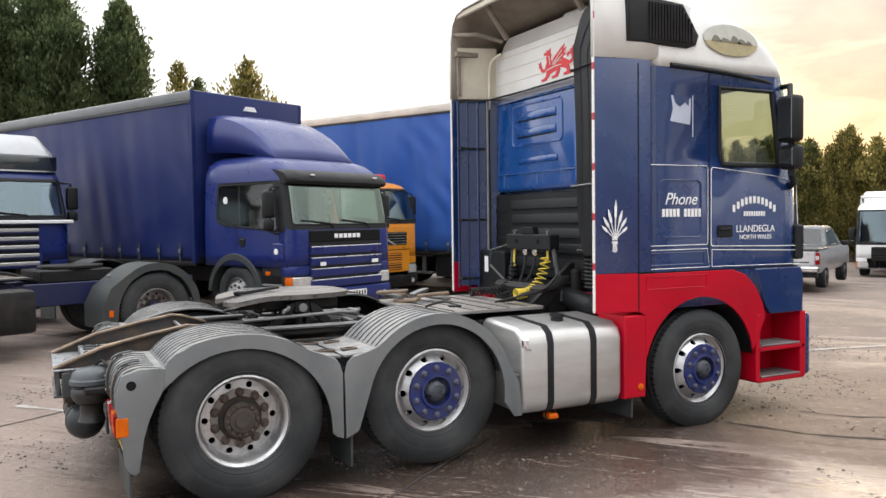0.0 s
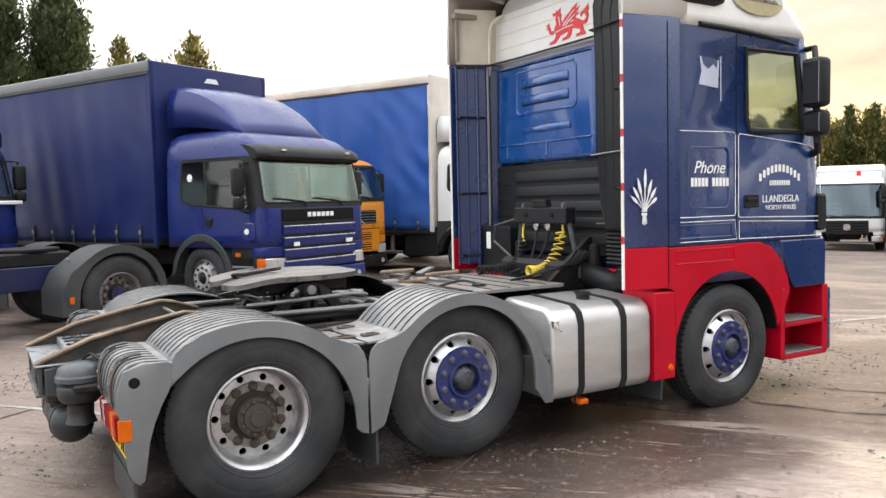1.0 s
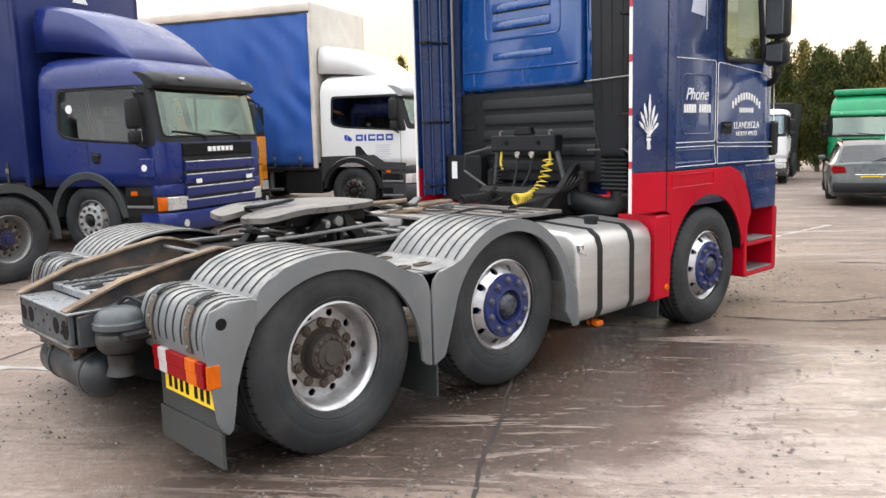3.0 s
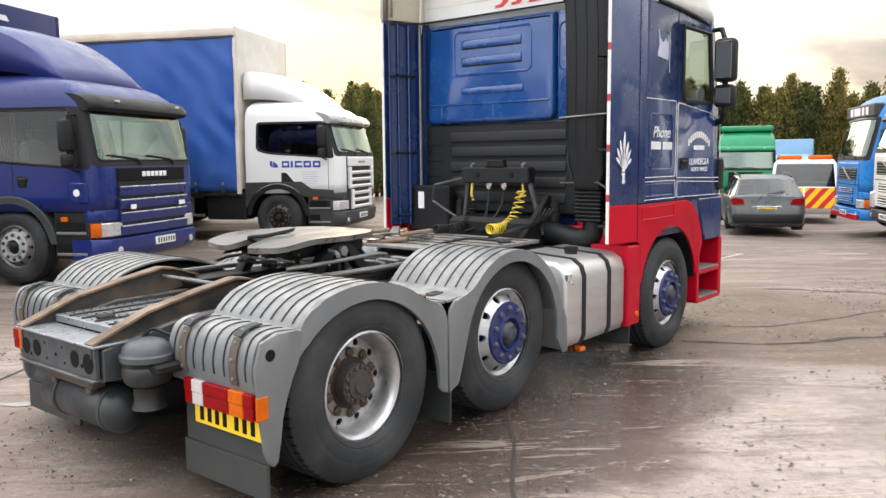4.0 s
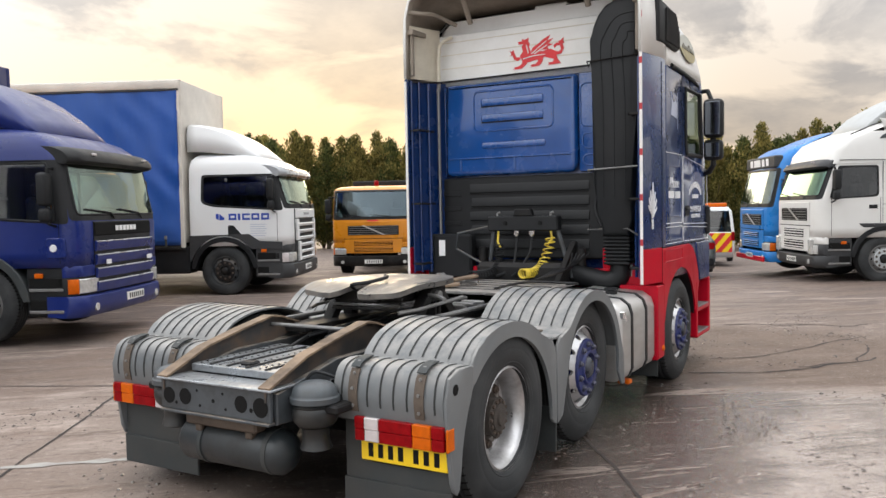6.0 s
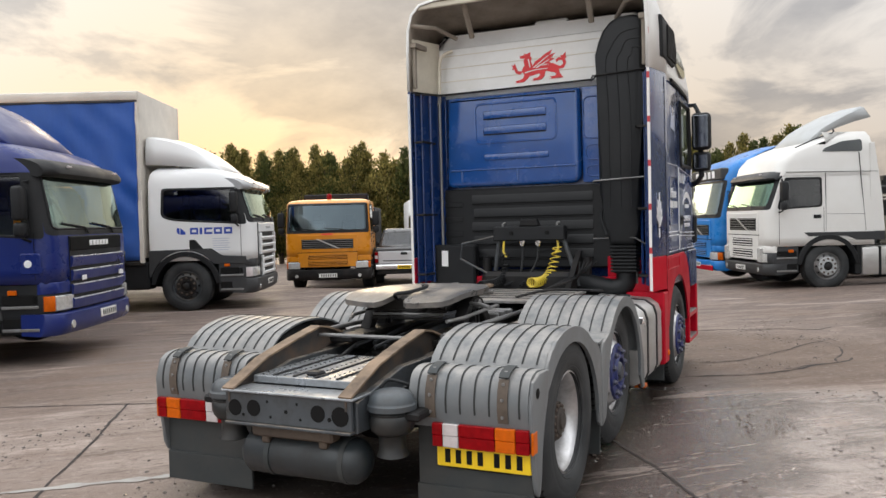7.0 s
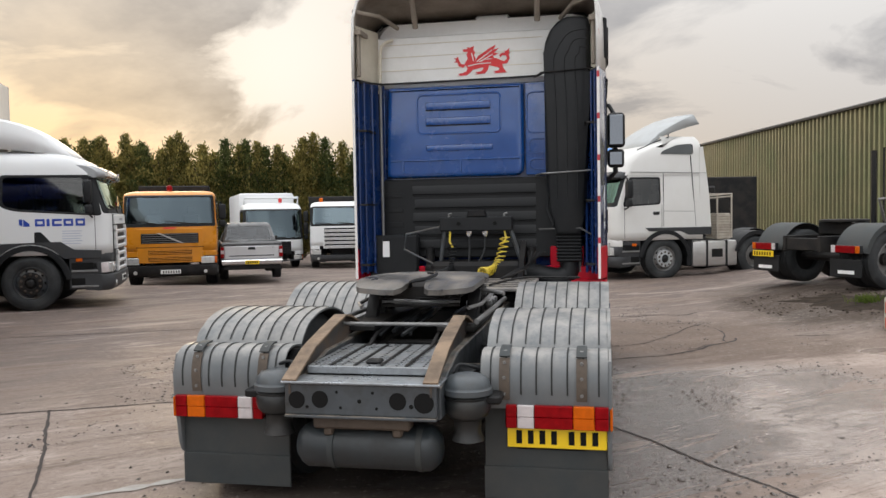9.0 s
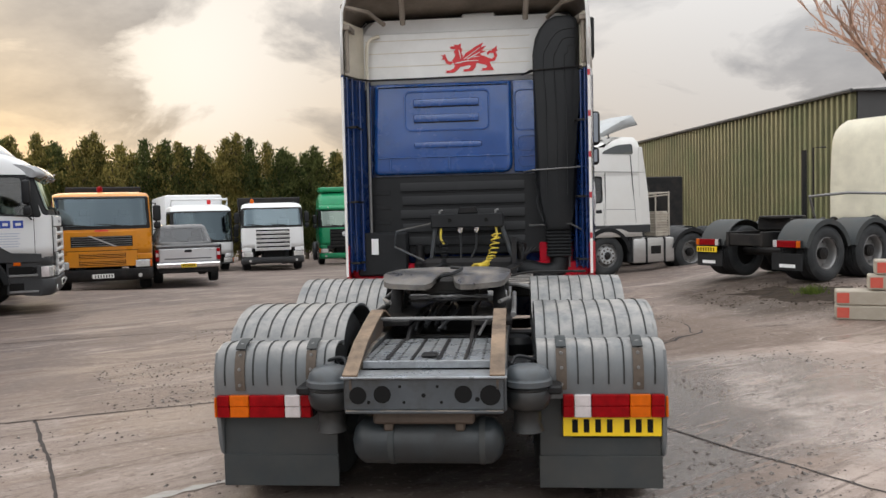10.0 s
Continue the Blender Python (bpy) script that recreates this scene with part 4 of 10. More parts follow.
for k in range(7):
    x, y, a = rnd.uniform(-0.5, 0.1), rnd.uniform(1.55, 2.1), rnd.uniform(0, 3.1)
    bm = BM()
    box(bm, -0.14, 0.14, -0.035, 0.035, 0, 0.025, 0.006)
    bmesh.ops.transform(bm, matrix=pose(x, y, 1.02 + 0.012 * k, rnd.uniform(-8, 8), rnd.uniform(-6, 6), math.degrees(a)), verts=bm.verts)
    part("loose_bracket", bm, STEEL if k % 2 else RUST, CW)
bm = BM()
tube(bm, smooth_path([(0.28, 1.7, 1.03), (0.55, 1.72, 1.09), (0.85, 1.66, 1.10), (1.02, 1.60, 1.105)], 5), 0.010, 6)
lathe(bm, [(1.096, 0.05), (1.108, 0.05)], c=(0.98, 1.6, 0), axis="z", n=14)
part("cable", bm, DARK, CW)

# ---- fuel tank (both sides) ----
for sx in (1, -1):
    bm = BM()
    pr = [(0.62, 0.30), (1.215, 0.30), (1.215, 0.865), (0.62, 0.90)]
    a = [(sx * 0.62, 0.33), (sx * 0.65, 0.30), (sx * 1.15, 0.285), (sx * 1.20, 0.31), (sx * 1.225, 0.37), (sx * 1.225, 0.80), (sx * 1.20, 0.875), (sx * 1.13, 0.925), (sx * 0.68, 0.955), (sx * 0.63, 0.92)]
    prism(bm, a, "y", 2.02, 2.945, 0.035, 3)
    FT = part("fuel_tank", bm, TANKALU, TRUCK, "silver aluminium fuel tank", sharp=50)
    b = [(sx * (abs(x) + (0.006 if abs(x) > 0.9 else -0.006)), z + (0.006 if z > 0.6 else -0.006)) for x, z in a]
    for y in (2.245, 2.64):
        bm = BM()
        prism(bm, b, "y", y, y + 0.055, 0.002)
        part("strap", bm, BLACK, FT, "black rubber strap")
    bm = BM()
    lathe(bm, [(0.93, 0.05), (0.965, 0.05), (0.972, 0.06), (0.985, 0.058), (0.99, 0.03)], c=(sx * 0.98, 2.50, 0), axis="z", n=16)
    part("filler_cap", bm, BLACK, FT)
    bm = BM()
    box(bm, min(sx * 1.20, sx * 1.24), max(sx * 1.20, sx * 1.24), 2.03, 2.075, 0.79, 0.85, 0.006)
    tube(bm, [(sx * 1.235, 2.035, 0.83), (sx * 1.25, 2.06, 0.78), (sx * 1.24, 2.085, 0.77)], 0.008, 6)
    part("latch", bm, CHROME, FT)
    bm = BM()
    box(bm, min(sx * 1.10, sx * 1.20), max(sx * 1.10, sx * 1.20), 2.28, 2.36, 0.225, 0.262, 0.008)
    part("side_marker", bm, ORANGE, TRUCK, "orange side marker lamp under the tank")
    bm = BM()
    tube(bm, [(sx * 1.12, 2.30, 0.29), (sx * 1.16, 2.26, 0.23), (sx * 1.16, 2.38, 0.22), (sx * 1.12, 2.36, 0.29)], 0.008, 6)
    part("lamp_bracket", bm, DARK, TRUCK)
bm = BM()
box(bm, -0.50, 0.62, 2.0, 2.95, 0.86, 0.93, 0.01)
part("cover_plate", bm, DARK, TRUCK)

# ---- cab ----
W = 1.245
LV = [  # z, rear, front, half width, corner radius, breaks
    (1.00, 3.20, 4.93, W, 0.16, (3.34, 3.93, 4.70)),
    (1.30, 3.20, 4.95, W, 0.16, (3.34, 3.93, 4.70)),
    (2.17, 3.20, 4.93, W, 0.14, (3.34, 3.985, 4.64)),
    (2.27, 3.20, 4.91, W, 0.14, (3.34, 3.955, 4.64)),
    (2.80, 3.20, 4.80, W, 0.12, (3.34, 3.95, 4.56)),
    (2.93, 3.21, 4.76, W, 0.13, (3.34, 3.88, 4.60)),
    (3.02, 3.21, 4.74, W, 0.16, (3.34, 3.86, 4.52)),
    (3.16, 3.22, 4.68, W - 0.012, 0.22, (3.34, 3.82, 4.42)),
    (3.30, 3.23, 4.56, W - 0.035, 0.30, (3.32, 3.78, 4.20)),
    (3.42, 3.24, 4.38, W - 0.075, 0.38, (3.31, 3.66, 3.95)),
    (3.52, 3.25, 4.12, W - 0.13, 0.42, (3.30, 3.50, 3.66)),
    (3.59, 3.26, 3.80, W - 0.21, 0.30, (3.30, 3.40, 3.48)),
]
bm, panes = cab_loft(LV[:6], [("window", 2, 4, ("s2", "ls2")), ("screen", 2, 5, ("arc", "front", "larc", "lfront"))], rr=0.07)
CAB = part("cab", bm, [BLUE, TRIM], TRUCK, "navy blue sleeper cab", sharp=32, solid=0.025)
for sx in (1, -1):
    bm = BM()
    pane(bm, [q for q in panes["window"] if q[0][0] * sx > 0])
    part("side_window", bm, GLASS, CAB).visible_shadow = False
bm = BM()
pane(bm, panes["screen"])
scr_ob = part("windscreen", bm, SCREEN, CAB)
scr_ob.visible_shadow = False
for sx in (1, -1):
    bm = BM()
    seal(bm, [q for q in panes["window"] if q[0][0] * sx > 0], 0.045)
    part("window_seal", bm, BLACK, CAB)
bm, _ = cab_loft([(2.932, *LV[5][1:])] + LV[6:], [], rr=0.10)
ROOF = part("high_roof", bm, [WHITE, TRIM], TRUCK, "white high roof", sharp=40, solid=0.02)
# sun visor strip over the door
for sx in (1, -1):
    bm = BM()
    tube(bm, smooth_path([(sx * 1.255, 3.42, 2.945), (sx * 1.252, 3.9, 2.93), (sx * 1.246, 4.4, 2.895), (sx * 1.20, 4.68, 2.855), (sx * 1.1, 4.79, 2.83)], 4), 0.020, 8)
    part("gutter", bm, BLACK, CAB)
    # roof air intake
    if sx == 1:
        bm = BM()
        prism(bm, [(2.99, 3.10), (2.98, 3.47), (3.55, 3.44), (3.72, 3.20), (3.69, 3.12), (3.60, 3.09)], "x", 1.19, 1.265, 0.02, 2)
        AI = part("air_intake", bm, BLACK, TRUCK, "black slatted air intake", sharp=45)
        for k in range(15):
            y = 3.19 + k * 0.031
            bm = BM()
            z1 = 3.42 if y < 3.52 else 3.42 - (y - 3.52) * 1.3
            box(bm, 1.262, 1.279, y, y + 0.013, 3.125, z1, 0.003)
            part("slat", bm, DARK, AI)
# landscape picture on the roof side, kept as plain colours
bm = BM()


def oval(bm, y0, z0, a, b, x, keep):
    ring = []
    for i in range(28):
        t = 2 * math.pi * i / 28
        y, z = y0 + a * math.cos(t), z0 + b * math.sin(t)
        z = max(keep[0], min(keep[1], z))
        ring.append((x - max(0, z - 3.05) * 0.16 - max(0, abs(y - 4.0) - 0.1) * 0.02, y, z))
    bm.faces.new([bm.verts.new(p) for p in ring])
    return bm


PICSKY = mat("picture sky", (0.45, 0.45, 0.40), 0.5, var=0.12, scale=9)
PICLAND = mat("picture field", (0.34, 0.29, 0.15), 0.5, var=0.2, scale=14)
PICDARK = mat("picture hills", (0.20, 0.19, 0.15), 0.5, var=0.3, scale=20)
oval(bm, 4.10, 3.20, 0.31, 0.135, 1.262, (3.0, 3.4))
PIC = part("picture", bm, PICSKY, ROOF, "oval painted landscape")
bm = BM()
oval(bm, 4.10, 3.20, 0.308, 0.133, 1.264, (3.0, 3.18))
part("field", bm, PICLAND, PIC)
for y, w_, h in ((3.93, 0.06, 0.05), (4.03, 0.07, 0.035), (4.14, 0.06, 0.06), (4.22, 0.06, 0.04), (4.30, 0.04, 0.03)):
    bm = BM()
    prism(bm, [(y - w_, 3.18), (y - w_ * 0.4, 3.18 + h), (y + w_ * 0.2, 3.18 + h * 0.8), (y + w_, 3.18)], "x", 1.238, 1.246)
    part("hill", bm, PICDARK, PIC)
# roof spoiler: arched shell open to the back, with lining and struts
bm = BM()


def spoiler(bm, grow):
    rows = []
    for y, zt in ((3.75, 3.56), (3.225, 3.72), (3.1, 3.76), (2.88, 3.81), (2.70, 3.84)):
        row = []
        zs = 2.96
        hw = 1.245 + grow
        zt += grow
        row.append((hw, y, 2.968))
        row.append((hw, y, 3.35))
        row.append((hw - 0.01, y, zt - 0.28))
        row.append((hw - 0.06, y, zt - 0.12))
        row.append((hw - 0.16, y, zt - 0.03))
        row.append((hw - 0.34, y, zt))
        row.append((0, y, zt + 0.015))
        rows.append(row + [(-x, yy, z) for x, yy, z in reversed(row[:-1])])
    return rows


rows = spoiler(bm, 0.0)
for rr_, hw_ in zip(rows, (1.215, 1.250, 1.250, 1.218, 1.189)):
    for i, (x, y, z) in enumerate(rr_):
        rr_[i] = (x * hw_ / 1.245, y, z)
for r in rows[:1]:
    for i in (0, 1, 11, 12):
        r[i] = (r[i][0] * 0.97, r[i][1], max(r[i][2], 3.25))
vs = [[bm.verts.new(p) for p in r] for r in rows]
for a, c in zip(vs, vs[1:]):
    for i in range(len(a) - 1):
        bm.faces.new((a[i], a[i + 1], c[i + 1], c[i]))
SP = part("roof_spoiler", bm, [WHITE, UNDER], TRUCK, "white roof spoiler with a grimy lining", sharp=40, solid=0.028)
for x in (-0.62, 0.60):
    bm = BM()
    tube(bm, [(x, 3.05, 3.50), (x + 0.02, 2.78, 3.82)], 0.028, 8)
    part("strut", bm, UNDER, SP)
bm = BM()
box(bm, -1.08, 1.08, 2.71, 2.745, 3.755, 3.81, 0.008)
part("edge_frame", bm, CREAM, SP)
for sx in (1, -1):
    bm = BM()
    tube(bm, [(sx * 1.17, 2.72, 3.62), (sx * 0.95, 2.9, 3.60), (sx * 0.82, 3.12, 3.52)], 0.022, 8)
    part("strut", bm, UNDER, SP)
    # inner cream face of the spoiler side
    bm = BM()
    box(bm, min(sx * 1.155, sx * 1.175), max(sx * 1.155, sx * 1.175), 2.82, 3.1, 2.98, 3.50, 0.006)
    part("side_lining", bm, CREAM, SP)
    bm = BM()
    box(bm, min(sx * 1.12, sx * 1.150), max(sx * 1.12, sx * 1.150), 2.76, 2.80, 3.0, 3.42, 0.004)
    box(bm, min(sx * 1.10, sx * 1.178), max(sx * 1.10, sx * 1.178), 2.74, 3.08, 3.40, 3.45, 0.004)
    part("bracket", bm, UNDER, SP)
# side extenders in three colours with reflective tape
for sx in (1, -1):
    a, c = sorted((sx * 1.222, sx * 1.252))
    EXP = [(sx * 1.252, 3.215), (sx * 1.252, 3.09), (sx * 1.192, 2.715), (sx * 1.162, 2.715), (sx * 1.222, 3.10), (sx * 1.222, 3.215)]
    bm = BM()
    prism(bm, EXP, "z", 1.30, 2.965, 0.006)
    EX = part("side_extender", bm, BLUE, TRUCK, "navy side extender")
    bm = BM()
    prism(bm, [(x, min(y, 3.10)) for x, y in EXP[1:5]], "z", 0.99, 1.297, 0.006)
    part("lower_extender", bm, RED, TRUCK, "red lower panel")
    z, k = 1.0, 0
    while z < (3.52 if sx == 1 else 2.94):
        h = 0.33 if k % 2 == 0 else 0.055
        bm = BM()
        z1 = min(z + h, 3.52 if sx == 1 else 2.94)
        box(bm, min(sx * 1.168, sx * 1.192), max(sx * 1.168, sx * 1.192), 2.706, 2.716, z, z1)
        part("reflective_tape", bm, TAPEW if k % 2 == 0 or sx == -1 else TAPER, EX)
        z, k = z1, k + 1
    for x, y in ((1.148, 2.77), (1.115, 2.86), (1.06, 2.95), (0.99, 3.03)):
        bm = BM()
        tube(bm, [(sx * x, y, 1.04), (sx * x, y, 2.95)], 0.011 if y < 2.9 else 0.014, 8)
        part("hinge_rod", bm, STEEL if y == 3.03 else BLUE, EX)
    for z in (1.12, 1.72, 2.45):
        bm = BM()
        box(bm, min(sx * 1.05, sx * 1.168), max(sx * 1.05, sx * 1.168), 2.76, 2.785, z, z + 0.022, 0.004)
        box(bm, min(sx * 1.05, sx * 1.07), max(sx * 1.05, sx * 1.07), 2.76, 3.04, z, z + 0.022, 0.004)
        part("stay", bm, DARK, EX)

    bm = BM()
    prism(bm, [(sx * 1.172, 2.80), (sx * 1.175, 2.83), (sx * 1.0, 3.19), (sx * 0.985, 3.17)], "z", 1.05, 2.955, 0.004)
    part("corner_panel", bm, BLUE, EX)
    bm = BM()
    prism(bm, [(sx * 1.165, 2.78), (sx * 1.17, 2.81), (sx * 1.06, 3.19), (sx * 1.045, 3.17)], "z", 2.975, 3.50, 0.004)
    part("corner_lining", bm, CREAM, SP)

# cab back: ribs on the white part, raised blue panel, ribbed black lower part
bm = BM()
box(bm, -1.06, 1.06, 3.085, 3.115, 2.97, 3.44, 0.012)
BW = part("upper_back_panel", bm, WHITE, CAB, "white ribbed panel with a red dragon emblem")
for z in (3.10, 3.235, 3.36):
    bm = BM()
    box(bm, -1.03, 0.64, 3.0815, 3.088, z, z + 0.008, 0.002)
    part("rib", bm, CREAM, BW)
bm = BM()
prism(bm, rounded([(-0.97, 2.0), (-0.94, 2.925), (0.45, 2.92), (0.45, 2.0)], (0.07, 0.03, 0.03, 0.10), 3), "y", 3.02, 3.135, 0.05, 4)
BP = part("back_panel", bm, BACKBLUE, CAB, "glossy blue pressed back panel", sharp=40)
bm = BM()
box(bm, 0.46, 1.10, 3.06, 3.118, 2.0, 2.92, 0.02, 2)
part("back_panel_side", bm, BACKBLUE, CAB, sharp=40).location.y = 0.085
bm = BM()
box(bm, -1.13, -0.98, 3.07, 3.118, 2.0, 2.92, 0.02, 2)
part("back_panel_side", bm, BACKBLUE, CAB, sharp=40).location.y = 0.085


def embossed(bm, x0, x1, z0, z1, y, w=0.014, d=0.010, r=0.05):
    pts = []
    for cx, cz, a in ((x1 - r, z1 - r, 0), (x0 + r, z1 - r, 90), (x0 + r, z0 + r, 180), (x1 - r, z0 + r, 270)):
        pts += [(cx + r * math.cos(radians(a + t)), y, cz + r * math.sin(radians(a + t))) for t in (0, 30, 60, 90)]
    tube(bm, pts + pts[:1], w / 2, 6, caps=False)


yb = 3.020
bm = BM()
embossed(bm, -0.63, 0.22, 2.44, 2.83, yb, 0.022)
part("pressing", bm, BACKBLUE, BP)
for z in (2.525, 2.68):
    bm = BM()
    box(bm, -0.54, 0.12, yb - 0.010, yb + 0.004, z, z + 0.075, 0.012, 2)
    part("pressing", bm, BACKBLUE, BP)
    # black strip painted below the pressing for the shadow under it
    bm = BM()
    box(bm, -0.54, 0.12, yb - 0.011, yb - 0.001, z - 0.008, z + 0.002, 0.002)
    part("groove", bm, INK, BP)
bm = BM()
box(bm, -0.54, 0.14, yb - 0.012, yb + 0.004, 2.265, 2.325, 0.012, 2)
part("pressing", bm, BACKBLUE, BP)
bm = BM()
box(bm, -0.92, 0.41, yb - 0.012, yb + 0.004, 2.165, 2.185, 0.006)
for x in (-0.80, -0.20):
    box(bm, x, x + 0.022, yb - 0.010, yb + 0.004, 2.05, 2.18, 0.006)
part("pressing", bm, BACKBLUE, BP)
bm = BM()
embossed(bm, 0.48, 0.92, 2.42, 2.82, 3.058)
embossed(bm, 0.50, 0.90, 2.22, 2.36, 3.058)
embossed(bm, 0.50, 0.90, 2.06, 2.16, 3.058)
part("pressing", bm, BACKBLUE, BP)
bm = BM()
box(bm, -1.13, 1.13, 3.05, 3.118, 1.18, 1.985, 0.015)
BK = part("lower_back_panel", bm, BLACK, CAB, "dark ribbed panel")
for i in range(5):
    z = 1.27 + i * 0.138
    bm = BM()
    prism(bm, [(3.052, z), (3.040, z + 0.012), (3.040, z + 0.080), (3.052, z + 0.100)], "x", -0.70 + 0.02 * (i % 2), 0.56)
    part("rib", bm, BLACK, BK)
    bm = BM()
    box(bm, -0.69, 0.55, 3.0465, 3.051, z - 0.012, z - 0.004)
    part("groove", bm, INK, BK)
for i in range(4):
    z = 1.35 + i * 0.15
    bm = BM()
    box(bm, -1.08, -0.80, 3.043, 3.052, z, z + 0.05, 0.004)
    part("rib", bm, BLACK, BK)
bm = BM()
box(bm, -1.13, -0.62, 2.98, 3.10, 0.98, 1.42, 0.02)
SB = part("storage_box", bm, BLACK, TRUCK, "black box with a white label")
bm = BM()
box(bm, -0.985, -0.915, 2.976, 2.982, 1.20, 1.36)
part("label", bm, INKW, SB)
bm = BM()
box(bm, -1.18, 1.18, 3.02, 3.10, 0.93, 1.10, 0.01)
part("rear_skirt", bm, RED, TRUCK, "red skirt behind the cab")

# white pipe and dark rail on the cab back
bm = BM()
tube(bm, smooth_path([(-1.005, 3.05, 2.86), (-1.0, 3.06, 2.95), (-0.995, 3.07, 3.28), (-0.96, 3.10, 3.37), (-0.88, 3.14, 3.41)], 5), 0.017, 8)
part("pipe", bm, CREAM, TRUCK, "cream pipe up the cab back")
bm = BM()
tube(bm, [(-1.0, 3.05, 1.05), (-1.0, 3.05, 2.0), (-1.005, 3.05, 2.87)], 0.014, 8)
part("pipe", bm, DARK, TRUCK)
bm = BM()
tube(bm, [(-1.17, 2.80, 2.945), (-0.96, 3.03, 2.95), (-0.5, 3.07, 2.957), (0.60, 3.07, 2.965), (0.66, 2.95, 2.97)], 0.010, 6)
part("rail", bm, DARK, TRUCK, "thin dark rail across the cab back")

for o in (BW, BP, BK):
    o.location.y = 0.085

# snorkel
bm = BM()
pr = [(0.665, 3.15), (0.685, 3.27), (0.73, 3.37), (0.80, 3.45), (0.89, 3.49), (1.02, 3.49), (1.09, 3.46), (1.11, 3.40), (1.11, 2.99), (1.075, 2.93), (1.07, 1.75), (1.03, 1.55), (1.01, 1.40), (0.76, 1.40), (0.735, 1.62), (0.675, 1.90)]
prism(bm, pr, "y", 2.80, 3.08, 0.05, 3)
SN = part("snorkel", bm, BLACK, TRUCK, "black air snorkel", sharp=50)
for k in range(8):
    bm = BM()
    z = 1.15 + k * 0.032
    box(bm, 0.765, 1.015, 2.815, 3.07, z, z + 0.022, 0.010)
    part("bellows_fold", bm, BLACK, SN)
bm = BM()
box(bm, 0.78, 1.0, 2.83, 3.055, 1.14, 1.42, 0.02)
part("bellows_core", bm, INK, SN)
bm = BM()
tube(bm, smooth_path([(0.89, 2.94, 1.16), (0.88, 2.93, 1.04), (0.78, 2.92, 0.99), (0.60, 2.90, 1.02), (0.42, 2.9, 1.05)], 5), 0.095, 14)
part("elbow_pipe", bm, BLACK, SN)
for x in (0.78, 0.88, 0.98):
    bm = BM()
    o_ = x - 0.68
    tube(bm, smooth_path([(x, 2.802, 1.75), (x, 2.802, 2.6), (x - 0.02, 2.802, 3.05), (x + 0.02, 2.802, 3.22 - o_ * 0.3), (0.86 + o_ * 0.5, 2.802, 3.40 - o_ * 0.7), (1.08, 2.802, 3.45 - o_ * 0.9)], 5), 0.008, 6)
    part("ridge", bm, BLACK, SN)
for z in (2.0, 2.965):
    bm = BM()
    tube(bm, [(0.56, 3.05, z), (0.64, 2.79, z), (1.12, 2.78, z + 0.02), (1.22, 2.85, z + 0.03)], 0.0075, 6)
    part("stay", bm, DARK if z > 2.5 else STEEL, SN)
bm = BM()
tube(bm, smooth_path([(0.66, 3.05, 1.93), (0.70, 2.9, 1.80), (0.68, 2.86, 1.66), (0.74, 2.84, 1.50)], 4), 0.014, 6)
part("cable", bm, BLACK, SN)
SN.location.y = 0.10
# suzie coils and their box
bm = BM()
box(bm, -0.37, 0.35, 2.86, 2.98, 1.455, 1.595, 0.012)
JB = part("connector_box", bm, BLACK, TRUCK, "black air and electric connector box")
bm = BM()
prism(bm, [(-0.10, 1.595), (0.10, 1.595), (0.08, 1.66), (-0.08, 1.66)], "y", 2.86, 2.93, 0.008)
part("work_lamp", bm, DARK, JB)
for x in (-0.28, 0.27):
    bm = BM()
    tube(bm, [(x, 2.90, 1.59), (x, 2.90, 1.62), (x + 0.03, 2.90, 1.63)], 0.012, 6)
    part("bolt", bm, STEEL, JB)
for x in (-0.18, 0.18):
    bm = BM()
    lathe(bm, [(2.852, 0.02), (2.861, 0.022)], c=(x, 0, 1.53), axis="y", n=10)
    part("hole", bm, INK, JB)
for x in (-0.08, 0.08):
    bm = BM()
    lathe(bm, [(1.40, 0.02), (1.43, 0.035), (1.455, 0.035)], c=(x, 2.90, 0), axis="z", n=12)
    part("socket", bm, CHROME, JB)
    bm = BM()
    tube(bm, smooth_path([(x, 2.90, 1.41), (x * 0.9, 2.86, 1.25), (x * 0.5 - 0.05, 2.80, 1.10), (x - 0.12, 2.70, 1.035)], 5), 0.012, 6)
    part("cable", bm, BLACK, JB)


def coil(p, q, sag, turns, r0, r1, wire, bm):
    pts = []
    n = turns * 12
    for i in range(n + 1):
        f = i / n
        c = Vector(p).lerp(Vector(q), f) + Vector((0, -1, -0.2)) * sag * math.sin(math.pi * f) * 0.6
        rad = r0 + (r1 - r0) * f
        t = 2 * math.pi * i / 12
        pts.append(c + Vector((rad * math.cos(t), rad * 0.9 * math.sin(t), 0.25 * rad * math.sin(t))))
    tube(bm, pts, wire, 6)


def hang(pts, turns, rad, wire, bm, tight=1.0):
    """An open coil round a hanging line; past 1, tight draws the turns together at its end."""
    line = smooth_path(pts, 24)
    n = turns * 12
    out_ = []
    for i in range(n + 1):
        f = (1 - (1 - i / n) ** tight) * (len(line) - 1)
        k = min(int(f), len(line) - 2)
        c = line[k].lerp(line[k + 1], f - k)
        d_ = (line[k + 1] - line[k]).normalized()
        u_ = Vector((1, 0, 0))
        v_ = d_.cross(u_).normalized()
        t = 2 * math.pi * i / 12
        out_.append(c + rad * (math.cos(t) * u_ + math.sin(t) * v_))
    tube(bm, out_, wire, 6)


